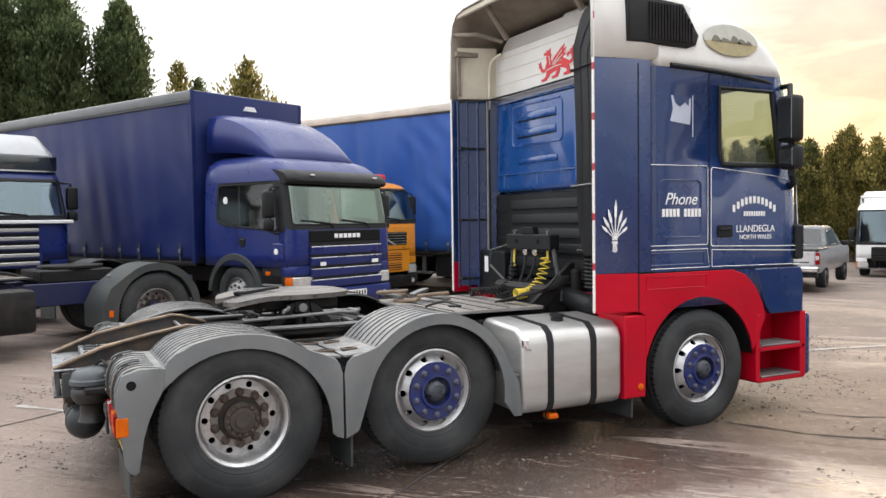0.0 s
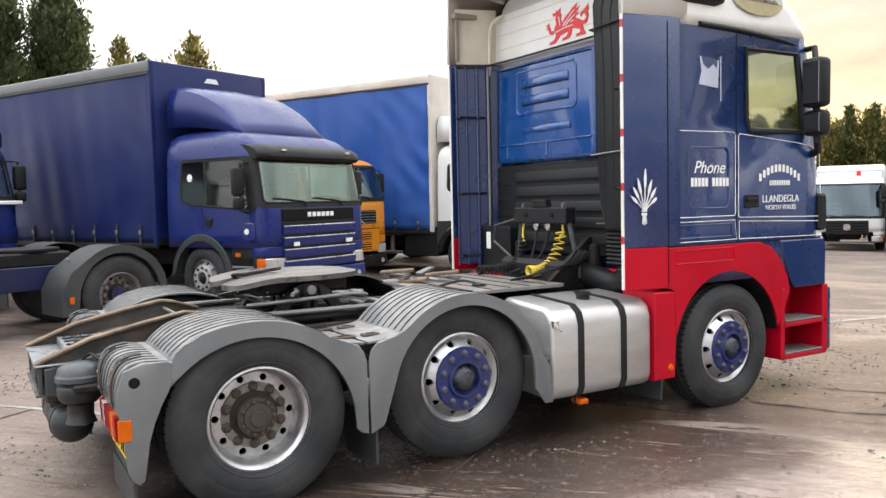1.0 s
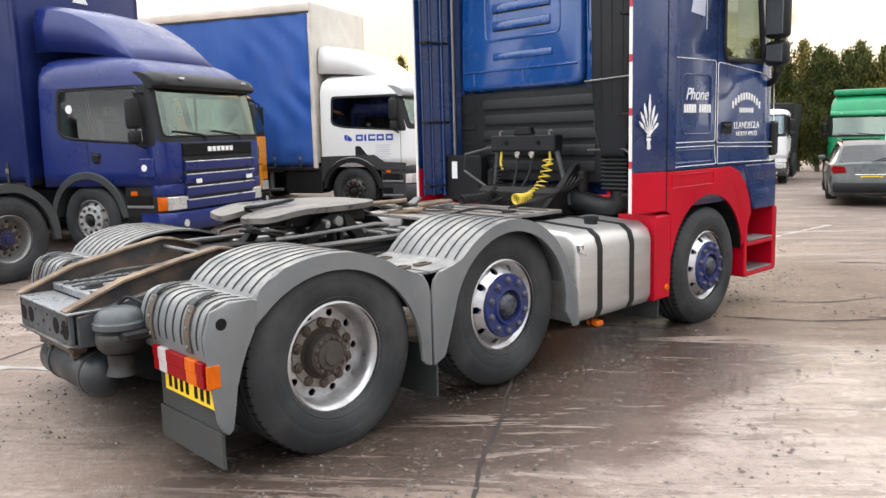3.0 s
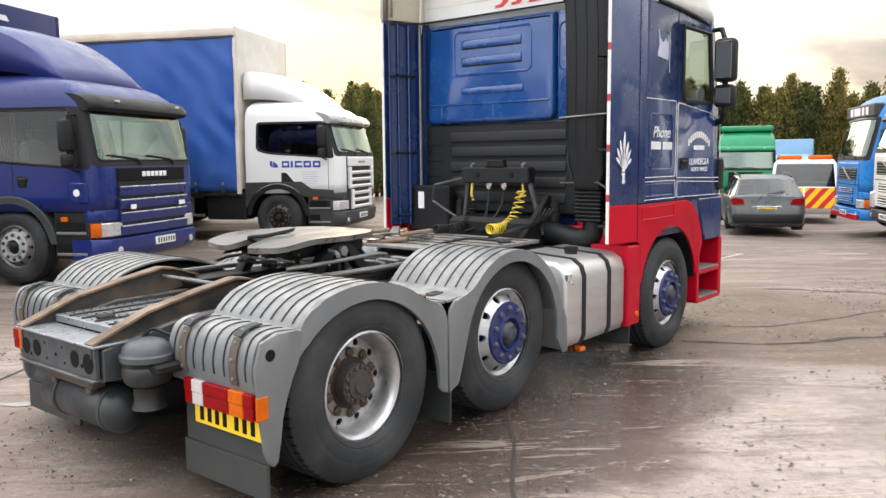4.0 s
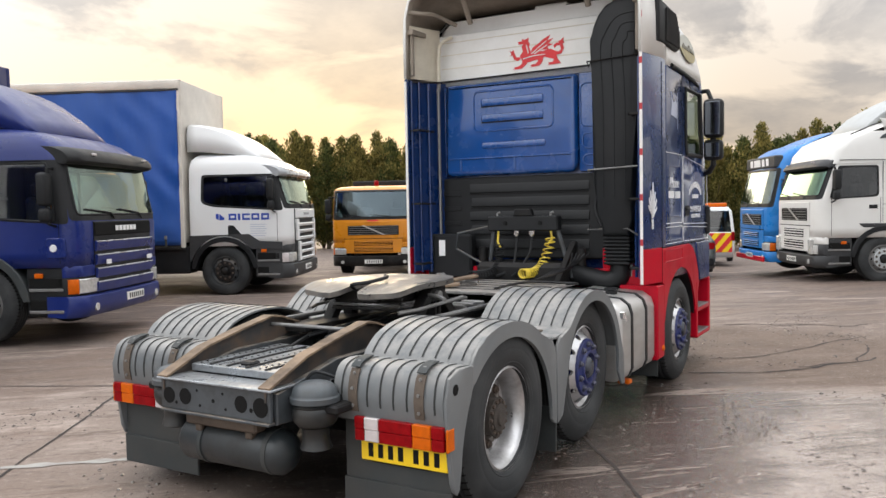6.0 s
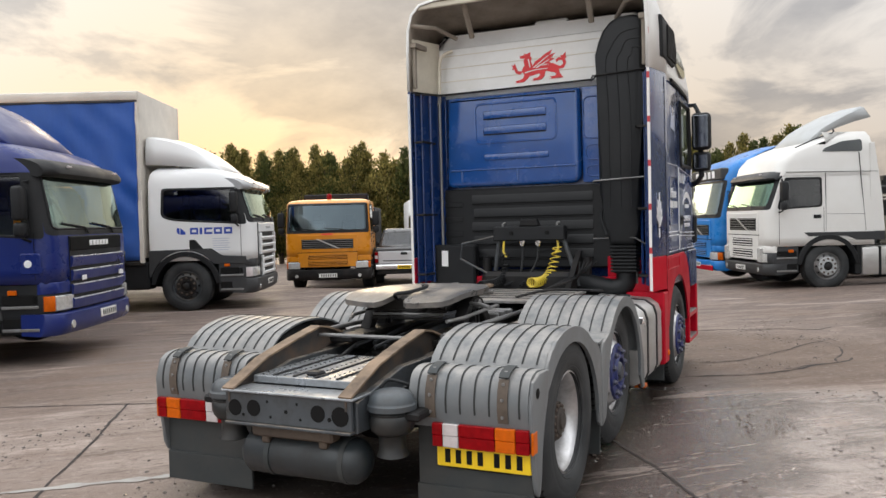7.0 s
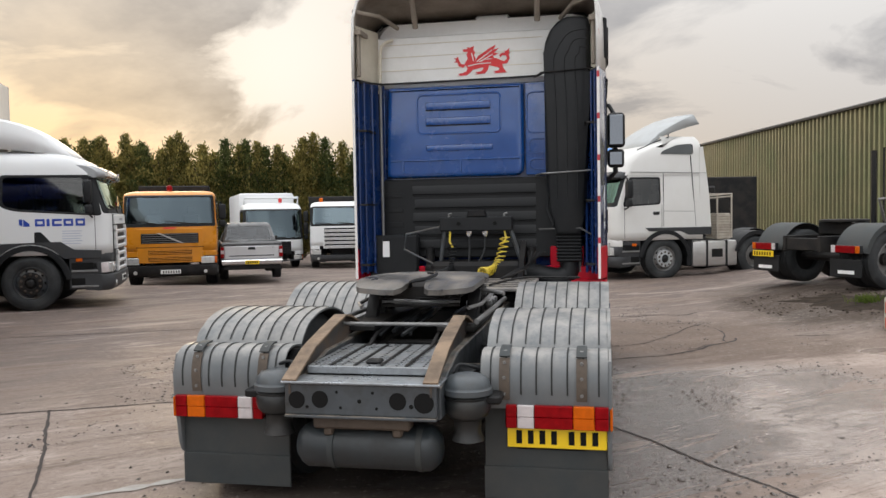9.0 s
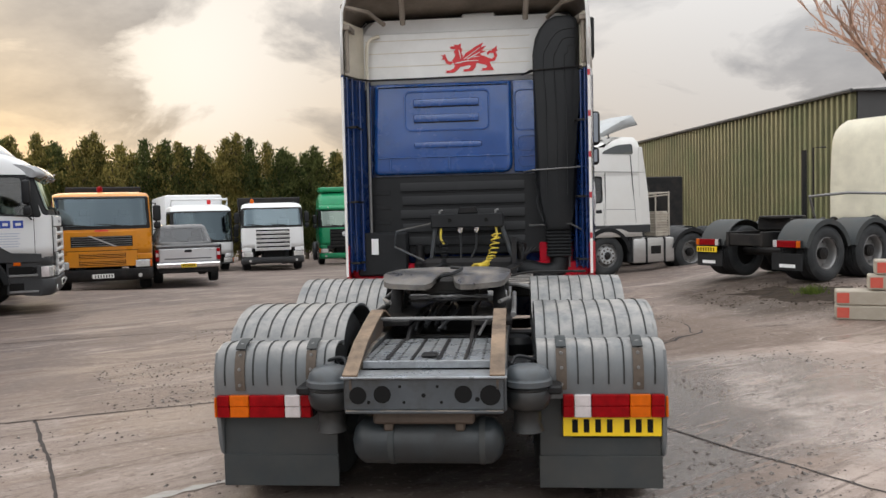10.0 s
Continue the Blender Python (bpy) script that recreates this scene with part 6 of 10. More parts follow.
    puddle = spot(4.85, 4.75, 0.80, 0.36, 0.05, 0.5)
    base = mix(rng(op("MULTIPLY_ADD", op("SUBTRACT", ragged, 0.5), 2.5, row), 7.0, 7.6), base, (0.225, 0.170, 0.140))
    base = mix(rng(broad, 0.40, 0.62, 0.0, 0.45), base, (0.300, 0.240, 0.205))
    p = axes(obj)
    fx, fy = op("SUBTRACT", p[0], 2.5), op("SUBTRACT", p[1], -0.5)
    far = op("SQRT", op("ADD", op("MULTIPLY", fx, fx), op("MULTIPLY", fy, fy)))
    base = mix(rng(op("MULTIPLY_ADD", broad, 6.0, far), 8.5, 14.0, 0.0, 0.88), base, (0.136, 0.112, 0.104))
    # worn and weathered tone at two scales
    base = mix(rng(mottle, 0.42, 0.70, 0.0, 0.55), base, (0.205, 0.148, 0.116))
    base = mix(rng(streak, 0.53, 0.63, 0.0, 0.50), base, (0.50, 0.415, 0.365))
    # damp patches with clear edges
    damp = op("MULTIPLY", rng(op("MULTIPLY_ADD", scrape, 0.16, patch), 0.580, 0.612), rng(far, 9.0, 15.0, 1.0, 0.55))
    soak = spot(1.50, 2.0, 0.95, 2.4, 0.14, 1.6)
    worn = spot(1.4, 5.4, 2.4, 1.9, 0.18, 1.2)      # rough worn slab beside the front wheel
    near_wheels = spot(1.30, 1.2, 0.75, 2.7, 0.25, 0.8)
    film = op("MAXIMUM", soak, spot(2.6, 2.2, 1.3, 1.7, 0.20, 1.6))
    # shade under the tractor unit, painted dark into the concrete
    under_shade = op("MULTIPLY", rng(op("ABSOLUTE", p[0]), 1.05, 1.4, 1.0, 0.0), op("MULTIPLY", rng(p[1], -0.95, -0.35), rng(p[1], 4.6, 5.2, 1.0, 0.0)))
    # where wheels dragged the water out, pale dried lines run through the wet
    drag = op("MULTIPLY", rng(smear, 0.545, 0.575), op("SUBTRACT", 1.0, op("MULTIPLY", under_shade, 0.8)))
    wet = op("MAXIMUM", op("MULTIPLY", film, 0.85), op("MAXIMUM", damp, near_wheels))
    wet = op("MULTIPLY", wet, op("SUBTRACT", 1.0, op("MULTIPLY", drag, 0.8)))
    dry = op("SUBTRACT", 1.0, op("MULTIPLY", drag, 0.85))
    base = mix(op("MULTIPLY", damp, 0.62), base, (0.190, 0.136, 0.106))
    base = mix(op("MULTIPLY", op("MULTIPLY", soak, op("SUBTRACT", 1.0, op("MULTIPLY", drag, 0.85))), 0.88), base, mix(rng(mottle, 0.4, 0.6), (0.075, 0.047, 0.035), (0.128, 0.086, 0.066)))
    base = mix(op("MULTIPLY", op("MULTIPLY", film, dry), 0.15), base, (0.110, 0.074, 0.057))
    base = mix(op("MULTIPLY", worn, 0.72), base, mix(rng(mottle, 0.4, 0.6), (0.155, 0.112, 0.086), (0.105, 0.074, 0.057)))
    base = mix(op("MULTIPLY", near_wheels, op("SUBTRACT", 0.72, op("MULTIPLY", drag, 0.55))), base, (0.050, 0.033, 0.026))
    base = mix(op("MULTIPLY", under_shade, 0.88), base, (0.020, 0.016, 0.014))
    base = mix(op("MULTIPLY", earth, 0.85), base, (0.052, 0.040, 0.032))
    # scrapes, grains and grit
    base = mix(rng(scrape, 0.54, 0.64, 0.0, 0.65), base, (0.105, 0.078, 0.062))
    base = mix(rng(grain, 0.54, 0.66, 0.0, 0.62), base, (0.105, 0.079, 0.064))
    base = mix(rng(grain, 0.34, 0.44, 0.40, 0.0), base, (0.55, 0.47, 0.42))
    base = mix(rng(speck, 0.60, 0.68, 0.0, 0.65), base, (0.080, 0.057, 0.046))
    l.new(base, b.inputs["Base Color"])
    dry_by = op("SUBTRACT", 1.0, op("MULTIPLY", drag, 0.8))
    gloss = op("MULTIPLY", op("SUBTRACT", 1.0, op("MULTIPLY", worn, 0.75)), op("MAXIMUM", film, op("MAXIMUM", near_wheels, op("MULTIPLY", damp, 0.22))))
    gloss = op("MULTIPLY", gloss, dry_by)
    r1 = mix(gloss, 0.62, 0.10, "FLOAT")
    r1 = mix(rng(mottle, 0.45, 0.65, 0.0, 0.35), r1, 0.36, "FLOAT")
    r1 = mix(op("MULTIPLY", worn, 0.8), r1, 0.55, "FLOAT")
    r1 = mix(earth, r1, 0.8, "FLOAT")
    r1 = mix(puddle, r1, 0.03, "FLOAT")
    l.new(r1, b.inputs["Roughness"])
    l.new(mix(gloss, 0.10, 1.0, "FLOAT"), b.inputs["Specular IOR Level"])
    l.new(op("MULTIPLY", gloss, 0.35), b.inputs["Coat Weight"])
    b.inputs["Coat Roughness"].default_value = 0.16
    # relief: worn slab, trowel streaks, aggregate; the water fills the finest of it
    vo = n.new("ShaderNodeTexVoronoi")
    vo.inputs["Scale"].default_value = 48.0
    l.new(obj, vo.inputs["Vector"])
    stones = op("MULTIPLY", rng(vo.outputs["Distance"], 0.05, 0.36, 1.0, 0.0), rng(tex(obj, 1.3, 6, 0.65), 0.46, 0.60))
    coarse = op("ADD", op("MULTIPLY", mottle, 1.6), op("MULTIPLY_ADD", streak, 1.4, op("MULTIPLY", scrape, 0.55)))
    b1 = n.new("ShaderNodeBump")
    b1.inputs["Distance"].default_value = 0.012
    l.new(mix(puddle, mix(wet, 0.9, 0.6, "FLOAT"), 0.03, "FLOAT"), b1.inputs["Strength"])
    l.new(coarse, b1.inputs["Height"])
    b2 = n.new("ShaderNodeBump")
    b2.inputs["Distance"].default_value = 0.0065
    l.new(mix(puddle, mix(wet, 1.0, 0.60, "FLOAT"), 0.02, "FLOAT"), b2.inputs["Strength"])
    l.new(op("ADD", op("MULTIPLY", stones, 0.9), op("MULTIPLY_ADD", speck, 0.5, op("MULTIPLY", grain, 1.2))), b2.inputs["Height"])
    l.new(b1.outputs[0], b2.inputs["Normal"])
    l.new(b2.outputs[0], b.inputs["Normal"])
    l.new(b2.outputs[0], b.inputs["Coat Normal"])
    return m


CONCRETE = wet_concrete()
CRACK = mat("dark joint", (0.035, 0.027, 0.024), 0.85, var=0.2)
bm = BM()
coords_x = [-900, -300, -120, -60] + [-40 + 1.25 * i for i in range(57)] + [60, 120, 300, 900]
coords_y = [-900, -300, -100, -40] + [-20 + 1.25 * i for i in range(57)] + [70, 120, 300, 900]
gv = [[bm.verts.new((x, y, gz(x, y))) for y in coords_y] for x in coords_x]
for i in range(len(coords_x) - 1):
    for j in range(len(coords_y) - 1):
        bm.faces.new((gv[i][j], gv[i + 1][j], gv[i + 1][j + 1], gv[i][j + 1]))
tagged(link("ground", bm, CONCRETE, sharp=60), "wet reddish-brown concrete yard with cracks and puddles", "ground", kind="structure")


# ---- the other lorries ----
def place(x, y, phi, dz=0.0):
    """phi: the way it faces, in degrees from +x towards +y."""
    return pose(x, y, gz(x, y) + dz, 0, 0, phi - 90)


def paint(name, col, rough=0.28, dirt=0.3):
    return mat(name, col, rough, coat=0.2, spec=0.35, var=0.08, dirt=tuple(0.55 * c + 0.02 for c in col), amount=dirt, dscale=1.2)


NAVY2 = paint("royal blue paint", (0.010, 0.022, 0.140))
AMBER = paint("orange-yellow paint", (0.60, 0.225, 0.012))
WHITE2 = mat("clean white paint", (0.71, 0.72, 0.725), 0.42, coat=0.2, var=0.025, scale=0.8, dirt=(0.55, 0.52, 0.47), amount=0.12, dscale=0.8)
GREEN = paint("green paint", (0.010, 0.24, 0.10))
CYAN = paint("bright blue paint", (0.015, 0.19, 0.55))
SILVER = mat("silver paint", (0.36, 0.365, 0.38), 0.34, metal=0.5, coat=0.4, var=0.06, dirt=DUST, amount=0.12)
PALESILVER = mat("pale silver paint", (0.58, 0.58, 0.59), 0.32, metal=0.5, coat=0.4, var=0.05)
CARPAINT = mat("dusty green-grey car paint", (0.050, 0.062, 0.066), 0.30, metal=0.3, coat=0.5, var=0.08, dirt=(0.24, 0.21, 0.17), amount=0.35, dscale=1.6)
GREYCAR = mat("dark grey car paint", (0.055, 0.058, 0.062), 0.28, metal=0.3, coat=0.6, var=0.08, dirt=DUST, amount=0.15)
CREAM2 = paint("pale cream paint", (0.74, 0.70, 0.56))
CURTAIN_N = mat("navy curtain vinyl", (0.006, 0.015, 0.098), 0.42, spec=0.3, var=0.16, scale=0.9, dirt=(0.025, 0.035, 0.09), amount=0.4, dscale=0.9, bump=0.01, bscale=2.5)
CURTAIN_B = mat("blue curtain vinyl", (0.006, 0.075, 0.36), 0.42, var=0.14, scale=0.9, dirt=(0.06, 0.10, 0.20), amount=0.35, dscale=0.9, bump=0.035, bscale=1.6, stretch=(1, 1, 0.45))
PALE = mat("weathered pale sheet", (0.62, 0.58, 0.52), 0.5, var=0.10, dirt=(0.35, 0.32, 0.28), amount=0.3, dscale=0.8)
PALEGREY = mat("pale grey plastic", (0.42, 0.44, 0.45), 0.5, var=0.06, dirt=(0.30, 0.29, 0.27), amount=0.3)
SKIRT = mat("dark grey skirt", (0.024, 0.026, 0.029), 0.5, var=0.15, dirt=(0.07, 0.065, 0.06), amount=0.25)
SMALLPLATE = mat("white plate", (0.75, 0.75, 0.72), 0.4, var=0.05)
PALEBLUE = mat("pale blue lorry paint", (0.20, 0.38, 0.58), 0.35, coat=0.3, var=0.08, dirt=DUST, amount=0.2)
SILVEREDGE = mat("bright trim", (0.70, 0.70, 0.72), 0.25, metal=0.6, var=0.1, dirt=DUST, amount=0.2)
LAMPGLASS = mat("headlamp lens", (0.62, 0.62, 0.60), 0.15, metal=0.4, coat=0.5, var=0.2, scale=25)
BLUEMARK = mat("blue vinyl", (0.02, 0.06, 0.36), 0.4, var=0.08)


def sided(bm, s, x0, x1, y0, y1, z0, z1, b=0.0, seg=1):
    a, c = sorted((s * x0, s * x1))
    return box(bm, a, c, y0, y1, z0, z1, b, seg)


def plate(root, y, z, material=None, w=0.26, x=0.0, back=False):
    bm = BM()
    box(bm, x - w, x + w, min(y, y + 0.015), max(y, y + 0.015), z - 0.055, z + 0.055, 0.003)
    pl = part("number_plate", bm, material or SMALLPLATE, root)
    for i in range(7):
        bm = BM()
        u = x - w + 0.035 + i * (2 * w - 0.06) / 7
        yy = (y - 0.003, y) if back else (y + 0.014, y + 0.018)
        box(bm, u, u + 0.03, *yy, z - 0.035, z + 0.035)
        part("bar", bm, INK, pl)


def carve(bm, poly, axis, pick):
    """Cuts the outline of a convex polygon, seen along an axis, into the faces that pick() allows; gives the faces inside it."""
    def flat(p):
        return (p.y, p.z) if axis == "x" else (p.x, p.z)
    cx, cz = sum(p[0] for p in poly) / len(poly), sum(p[1] for p in poly) / len(poly)
    lo = (min(p[0] for p in poly), min(p[1] for p in poly))
    hi = (max(p[0] for p in poly), max(p[1] for p in poly))
    planes = []
    for (ax, az), (bx_, bz) in zip(poly, poly[1:] + poly[:1]):
        if math.hypot(bx_ - ax, bz - az) < 1e-5:
            continue
        nx, nz = bz - az, ax - bx_
        if (cx - ax) * nx + (cz - az) * nz > 0:
            nx, nz = -nx, -nz
        planes.append((ax, az, nx, nz))
    for ax, az, nx, nz in planes:
        fs = []
        for f in bm.faces:
            if not pick(f):
                continue
            c = [flat(v.co) for v in f.verts]
            if max(p[0] for p in c) < lo[0] or min(p[0] for p in c) > hi[0] or max(p[1] for p in c) < lo[1] or min(p[1] for p in c) > hi[1]:
                continue
            fs.append(f)
        geom = list({v for f in fs for v in f.verts}) + list({e for f in fs for e in f.edges}) + fs
        co, no = ((0, ax, az), (0, nx, nz)) if axis == "x" else ((ax, 0, az), (nx, 0, nz))
        bmesh.ops.bisect_plane(bm, geom=geom, dist=1e-5, plane_co=co, plane_no=no)
    bm.normal_update()
    inside = []
    for f in bm.faces:
        if pick(f):
            u, w = flat(f.calc_center_median())
            if all((u - ax) * nx + (w - az) * nz < 1e-6 for ax, az, nx, nz in planes):
                inside.append(f)
    return inside


def take_out(bm, faces):
    """Removes faces and gives their corners, for the pane that fills the opening."""
    quads = [[tuple(v.co) for v in f.verts] for f in faces]
    bmesh.ops.delete(bm, geom=faces, context="FACES")
    return quads


def along_table(rows):
    """Straight lines between (z, value) rows."""
    def at(z):
        if z <= rows[0][0]:
            return rows[0][1]
        for (za, a), (zb, b) in zip(rows, rows[1:]):
            if z <= zb:
                return a + (b - a) * (z - za) / (zb - za)
        return rows[-1][1]
    return at


def cab(root, col, low=None, f=1.38, r=-0.80, roof=2.75, ws=(1.72, 2.42), hw=1.22, grille="slats", visor=True, mirror=BLACK, bumper=None, lean=0.22, win=(-0.42, 1.08), floor=0.95, side_dark=False, indicators=ORANGE, gcol=None, nslat=4, screen=SCREEN, door_only=False, bow=0.05, rc=0.20, detail=True, rim=None, hub=None, seams=True):
    """A forward-control cab over its front axle, which is at the origin."""
    low = low or col
    w0, w1 = ws
    top = roof - w1
    FY = along_table([(w0 - 0.10, f), (w0, f - 0.012), (w1, f - lean), (w1 + 0.22 * top, f - lean - 0.05), (w1 + 0.45 * top, f - lean - 0.13), (w1 + 0.68 * top, f - lean - 0.27), (w1 + 0.86 * top, f - lean - 0.48), (roof, f - lean - 0.80)])
    HW = along_table([(w0, hw), (w1, hw - 0.03), (w1 + 0.45 * top, hw - 0.055), (w1 + 0.68 * top, hw - 0.10), (w1 + 0.86 * top, hw - 0.18), (roof, hw - 0.34)])
    RY = along_table([(w1 + 0.3 * top, r), (w1 + 0.68 * top, r + 0.03), (roof, r + 0.14)])

    def yf(x, z):
        h, a = HW(z), abs(x)
        e = min(max(a - (h - rc), 0.0), rc)
        return FY(z) - bow * min(1.0, a / h) ** 2 - (rc - math.sqrt(max(rc * rc - e * e, 0.0)))

    def bowed(bm, x0, x1, prof, n=10):
        """A section swept from x0 to x1 along the curve of the cab's front."""
        rings = []
        for i in range(n + 1):
            x = x0 + (x1 - x0) * i / n
            rings.append([bm.verts.new((x, yf(x, z) + dy, z)) for dy, z in prof])
        m = len(prof)
        for a, b in zip(rings, rings[1:]):
            for k in range(m):
                bm.faces.new((a[k], a[(k + 1) % m], b[(k + 1) % m], b[k]))
        bm.faces.new(rings[0])
        bm.faces.new(rings[-1])
        return bm

    def bar(name, x0, x1, z0, z1, d0, d1, material, parent, n=10, label=""):
        bm = BM()
        c = min(0.012, 0.3 * (z1 - z0), 0.5 * abs(d1 - d0))
        bowed(bm, x0, x1, [(d0, z0), (d1 - c, z0), (d1, z0 + c), (d1, z1 - c), (d1 - c, z1), (d0, z1)], n)
        return part(name, bm, material, parent, label, sharp=40)

    levels = [floor, floor + 0.2, w0 - 0.10, w0, (w0 + w1) / 2, w1] + [w1 + q * top for q in (0.22, 0.45, 0.68, 0.86, 1.0)]
    bm = BM()
    rings = []
    for z in levels:
        h, yr = HW(z), RY(z)
        ye = FY(z) - bow - rc
        half = [(0, yr), (h - 0.07, yr), (h - 0.02, yr + 0.02), (h, yr + 0.07)] + [(h, yr + 0.07 + (ye - yr - 0.07) * k / 6) for k in range(1, 7)]
        for a in (25, 45, 65, 80):
            x = h - rc + rc * math.cos(radians(a))
            half.append((x, yf(x, z)))
        half += [((h - rc) * q, yf((h - rc) * q, z)) for q in (1.0, 0.66, 0.33)] + [(0, yf(0, z))]
        rings.append([bm.verts.new((x, y, z)) for x, y in half] + [bm.verts.new((-x, y, z)) for x, y in reversed(half[1:-1])])
    m = len(rings[0])
    for a, b in zip(rings, rings[1:]):
        for k in range(m):
            bm.faces.new((a[k], a[(k + 1) % m], b[(k + 1) % m], b[k]))
    bm.faces.new(rings[-1])
    bmesh.ops.recalc_face_normals(bm, faces=bm.faces)
    bm.normal_update()

    def on_side(fc):
        return abs(fc.normal.x) > 0.55 and fc.calc_center_median().z < w1 + 0.5 * top

    def on_front(fc):
        return abs(fc.normal.y) > 0.30 and fc.calc_center_median().y > 0.1
    # window openings with their black surrounds
    a0, a1 = win
    zt = w1 - 0.05
    if door_only:
        sp = [(a0, w0 + 0.02), (a1 - 0.02, w0 - 0.02), (a1 - lean * 0.72, zt), (a0, zt)]
        rad_ = (0.10, 0.10, 0.05, 0.07)
    else:
        sp = [(a0, w0 + 0.10), (a0 + 0.22, w0 + 0.03), (a1 - 0.02, w0 - 0.06), (a1 - lean * 0.72, zt), (a0 + 0.02, zt)]
        rad_ = (0.10, 0.12, 0.08, 0.05, 0.08)
    cen = (sum(p[0] for p in sp) / len(sp), sum(p[1] for p in sp) / len(sp))
    wide = [(cen[0] + (p[0] - cen[0]) * (1.07 if p[0] < cen[0] else 1.20), cen[1] + (p[1] - cen[1]) * 1.10) for p in sp]
    for fc in carve(bm, rounded(wide, rad_), "x", on_side):
        fc.material_index = 2
    side_q = take_out(bm, carve(bm, rounded(sp, rad_), "x", on_side))
    hx = hw - 0.10
    fp = [(-hx, w0 + 0.03), (hx, w0 + 0.03), (hx - 0.03, w1 - 0.02), (-hx + 0.03, w1 - 0.02)]
    fw = [(-hx - 0.07, w0 - 0.05), (hx + 0.07, w0 - 0.05), (hx + 0.03, w1 + 0.03), (-hx - 0.03, w1 + 0.03)]
    for fc in carve(bm, rounded(fw, 0.06), "y", on_front):
        fc.material_index = 2
    scr_q = take_out(bm, carve(bm, rounded(fp, 0.07), "y", on_front))
    c = part("cab", bm, [col, TRIM, BLACK, TRIM], root, sharp=34, solid=0.03)
    for s in (1, -1):
        qs = [q for q in side_q if q[0][0] * s > 0]
        bm = BM()
        pane(bm, qs)
        part("side_window", bm, SMOKE if side_dark else GLASS, c)
        bm = BM()
        seal(bm, qs, 0.028)
        if not door_only:
            yb = a0 + 0.50
            sided(bm, s, HW(w0) - 0.035, HW(w1) - 0.012, yb, yb + 0.05, w0 + 0.01, zt)
        part("window_seal", bm, BLACK, c)
    bm = BM()
    pane(bm, scr_q)
    part("windscreen", bm, screen, c)
    bm = BM()
    seal(bm, scr_q, 0.03)
    part("screen_seal", bm, BLACK, c)
    for x in (-0.55, 0.30):
        bm = BM()
        tube(bm, [(q, yf(q, z) + 0.018, z) for q, z in ((x, w0 - 0.03), (x + 0.06, w0 + 0.045), (x + 0.36, w0 + 0.075), (x + 0.66, w0 + 0.10))], 0.012, 6)
        part("wiper", bm, BLACK, c)
    # door seams and handle
    for s in (1, -1):
        yd0, yd1 = (a0 - 0.06, a1 + 0.02) if door_only else (a0 + 0.48, a1 + 0.02)
        for y, z0 in ((yd0, floor + 0.25), (yd1, floor + 0.05))[0 if seams else 1:]:
            bm = BM()
            sided(bm, s, hw - 0.004, hw + 0.002, y, y + 0.009, z0, w0 - 0.02)
            part("door_gap", bm, INK, c)
        if not seams:
            continue
        bm = BM()
        sided(bm, s, hw - 0.01, hw + 0.006, yd0 + 0.06, yd0 + 0.24, w0 - 0.26, w0 - 0.17, 0.012)
        hd = part("door_handle", bm, BLACK, c)
        bm = BM()
        sided(bm, s, hw + 0.004, hw + 0.022, yd0 + 0.08, yd0 + 0.22, w0 - 0.225, w0 - 0.20, 0.006)
        part("grip", bm, BLACK, hd)
    # inside
    bm = BM()
    box(bm, -hw + 0.08, hw - 0.08, f - 0.62, f - 0.24, w0 - 0.3, w0 - 0.01, 0.05)
    part("dashboard", bm, TRIM, c)
    for x in (0.5, -0.5):
        bm = BM()
        box(bm, x - 0.24, x + 0.24, -0.25, -0.10, w0 - 0.35, w0 + 0.30, 0.05)
        box(bm, x - 0.12, x + 0.12, -0.22, -0.12, w0 + 0.32, w0 + 0.5, 0.03)
        part("seat", bm, SEATM, c)
    bm = BM()
    tube(bm, [(0.5 + 0.21 * math.cos(t), f - 0.62 + 0.10 * math.sin(t), w0 + 0.04 + 0.16 * math.sin(t)) for t in [2 * math.pi * i / 16 for i in range(17)]], 0.015, 6, caps=False)
    part("steering_wheel", bm, TRIM, c)
    bm = BM()
    box(bm, -hw + 0.06, hw - 0.06, r + 0.06, f - 0.25, floor + 0.02, floor + 0.06)
    part("cab_floor", bm, TRIM, c)
    if visor:
        bm = BM()
        z = w1 + 0.01
        bowed(bm, -hw + 0.055, hw - 0.055, [(-0.02, z - 0.05), (0.06, z - 0.075), (0.12, z - 0.065), (0.165, z - 0.03), (0.18, z + 0.02), (0.17, z + 0.08), (0.13, z + 0.125), (0.07, z + 0.15), (-0.02, z + 0.16)], 22)
        part("sun_visor", bm, BLACK if visor is True else visor, root, sharp=50)
        for s in (1, -1):
            bm = BM()
            sided(bm, s, 0.70, 0.78, yf(0.74, z) + 0.15, yf(0.74, z) + 0.186, z + 0.05, z + 0.08, 0.006)
            part("marker_lamp", bm, CLEAR, root)
    # grille
    gcol = gcol or BLACK
    lb = floor - 0.40
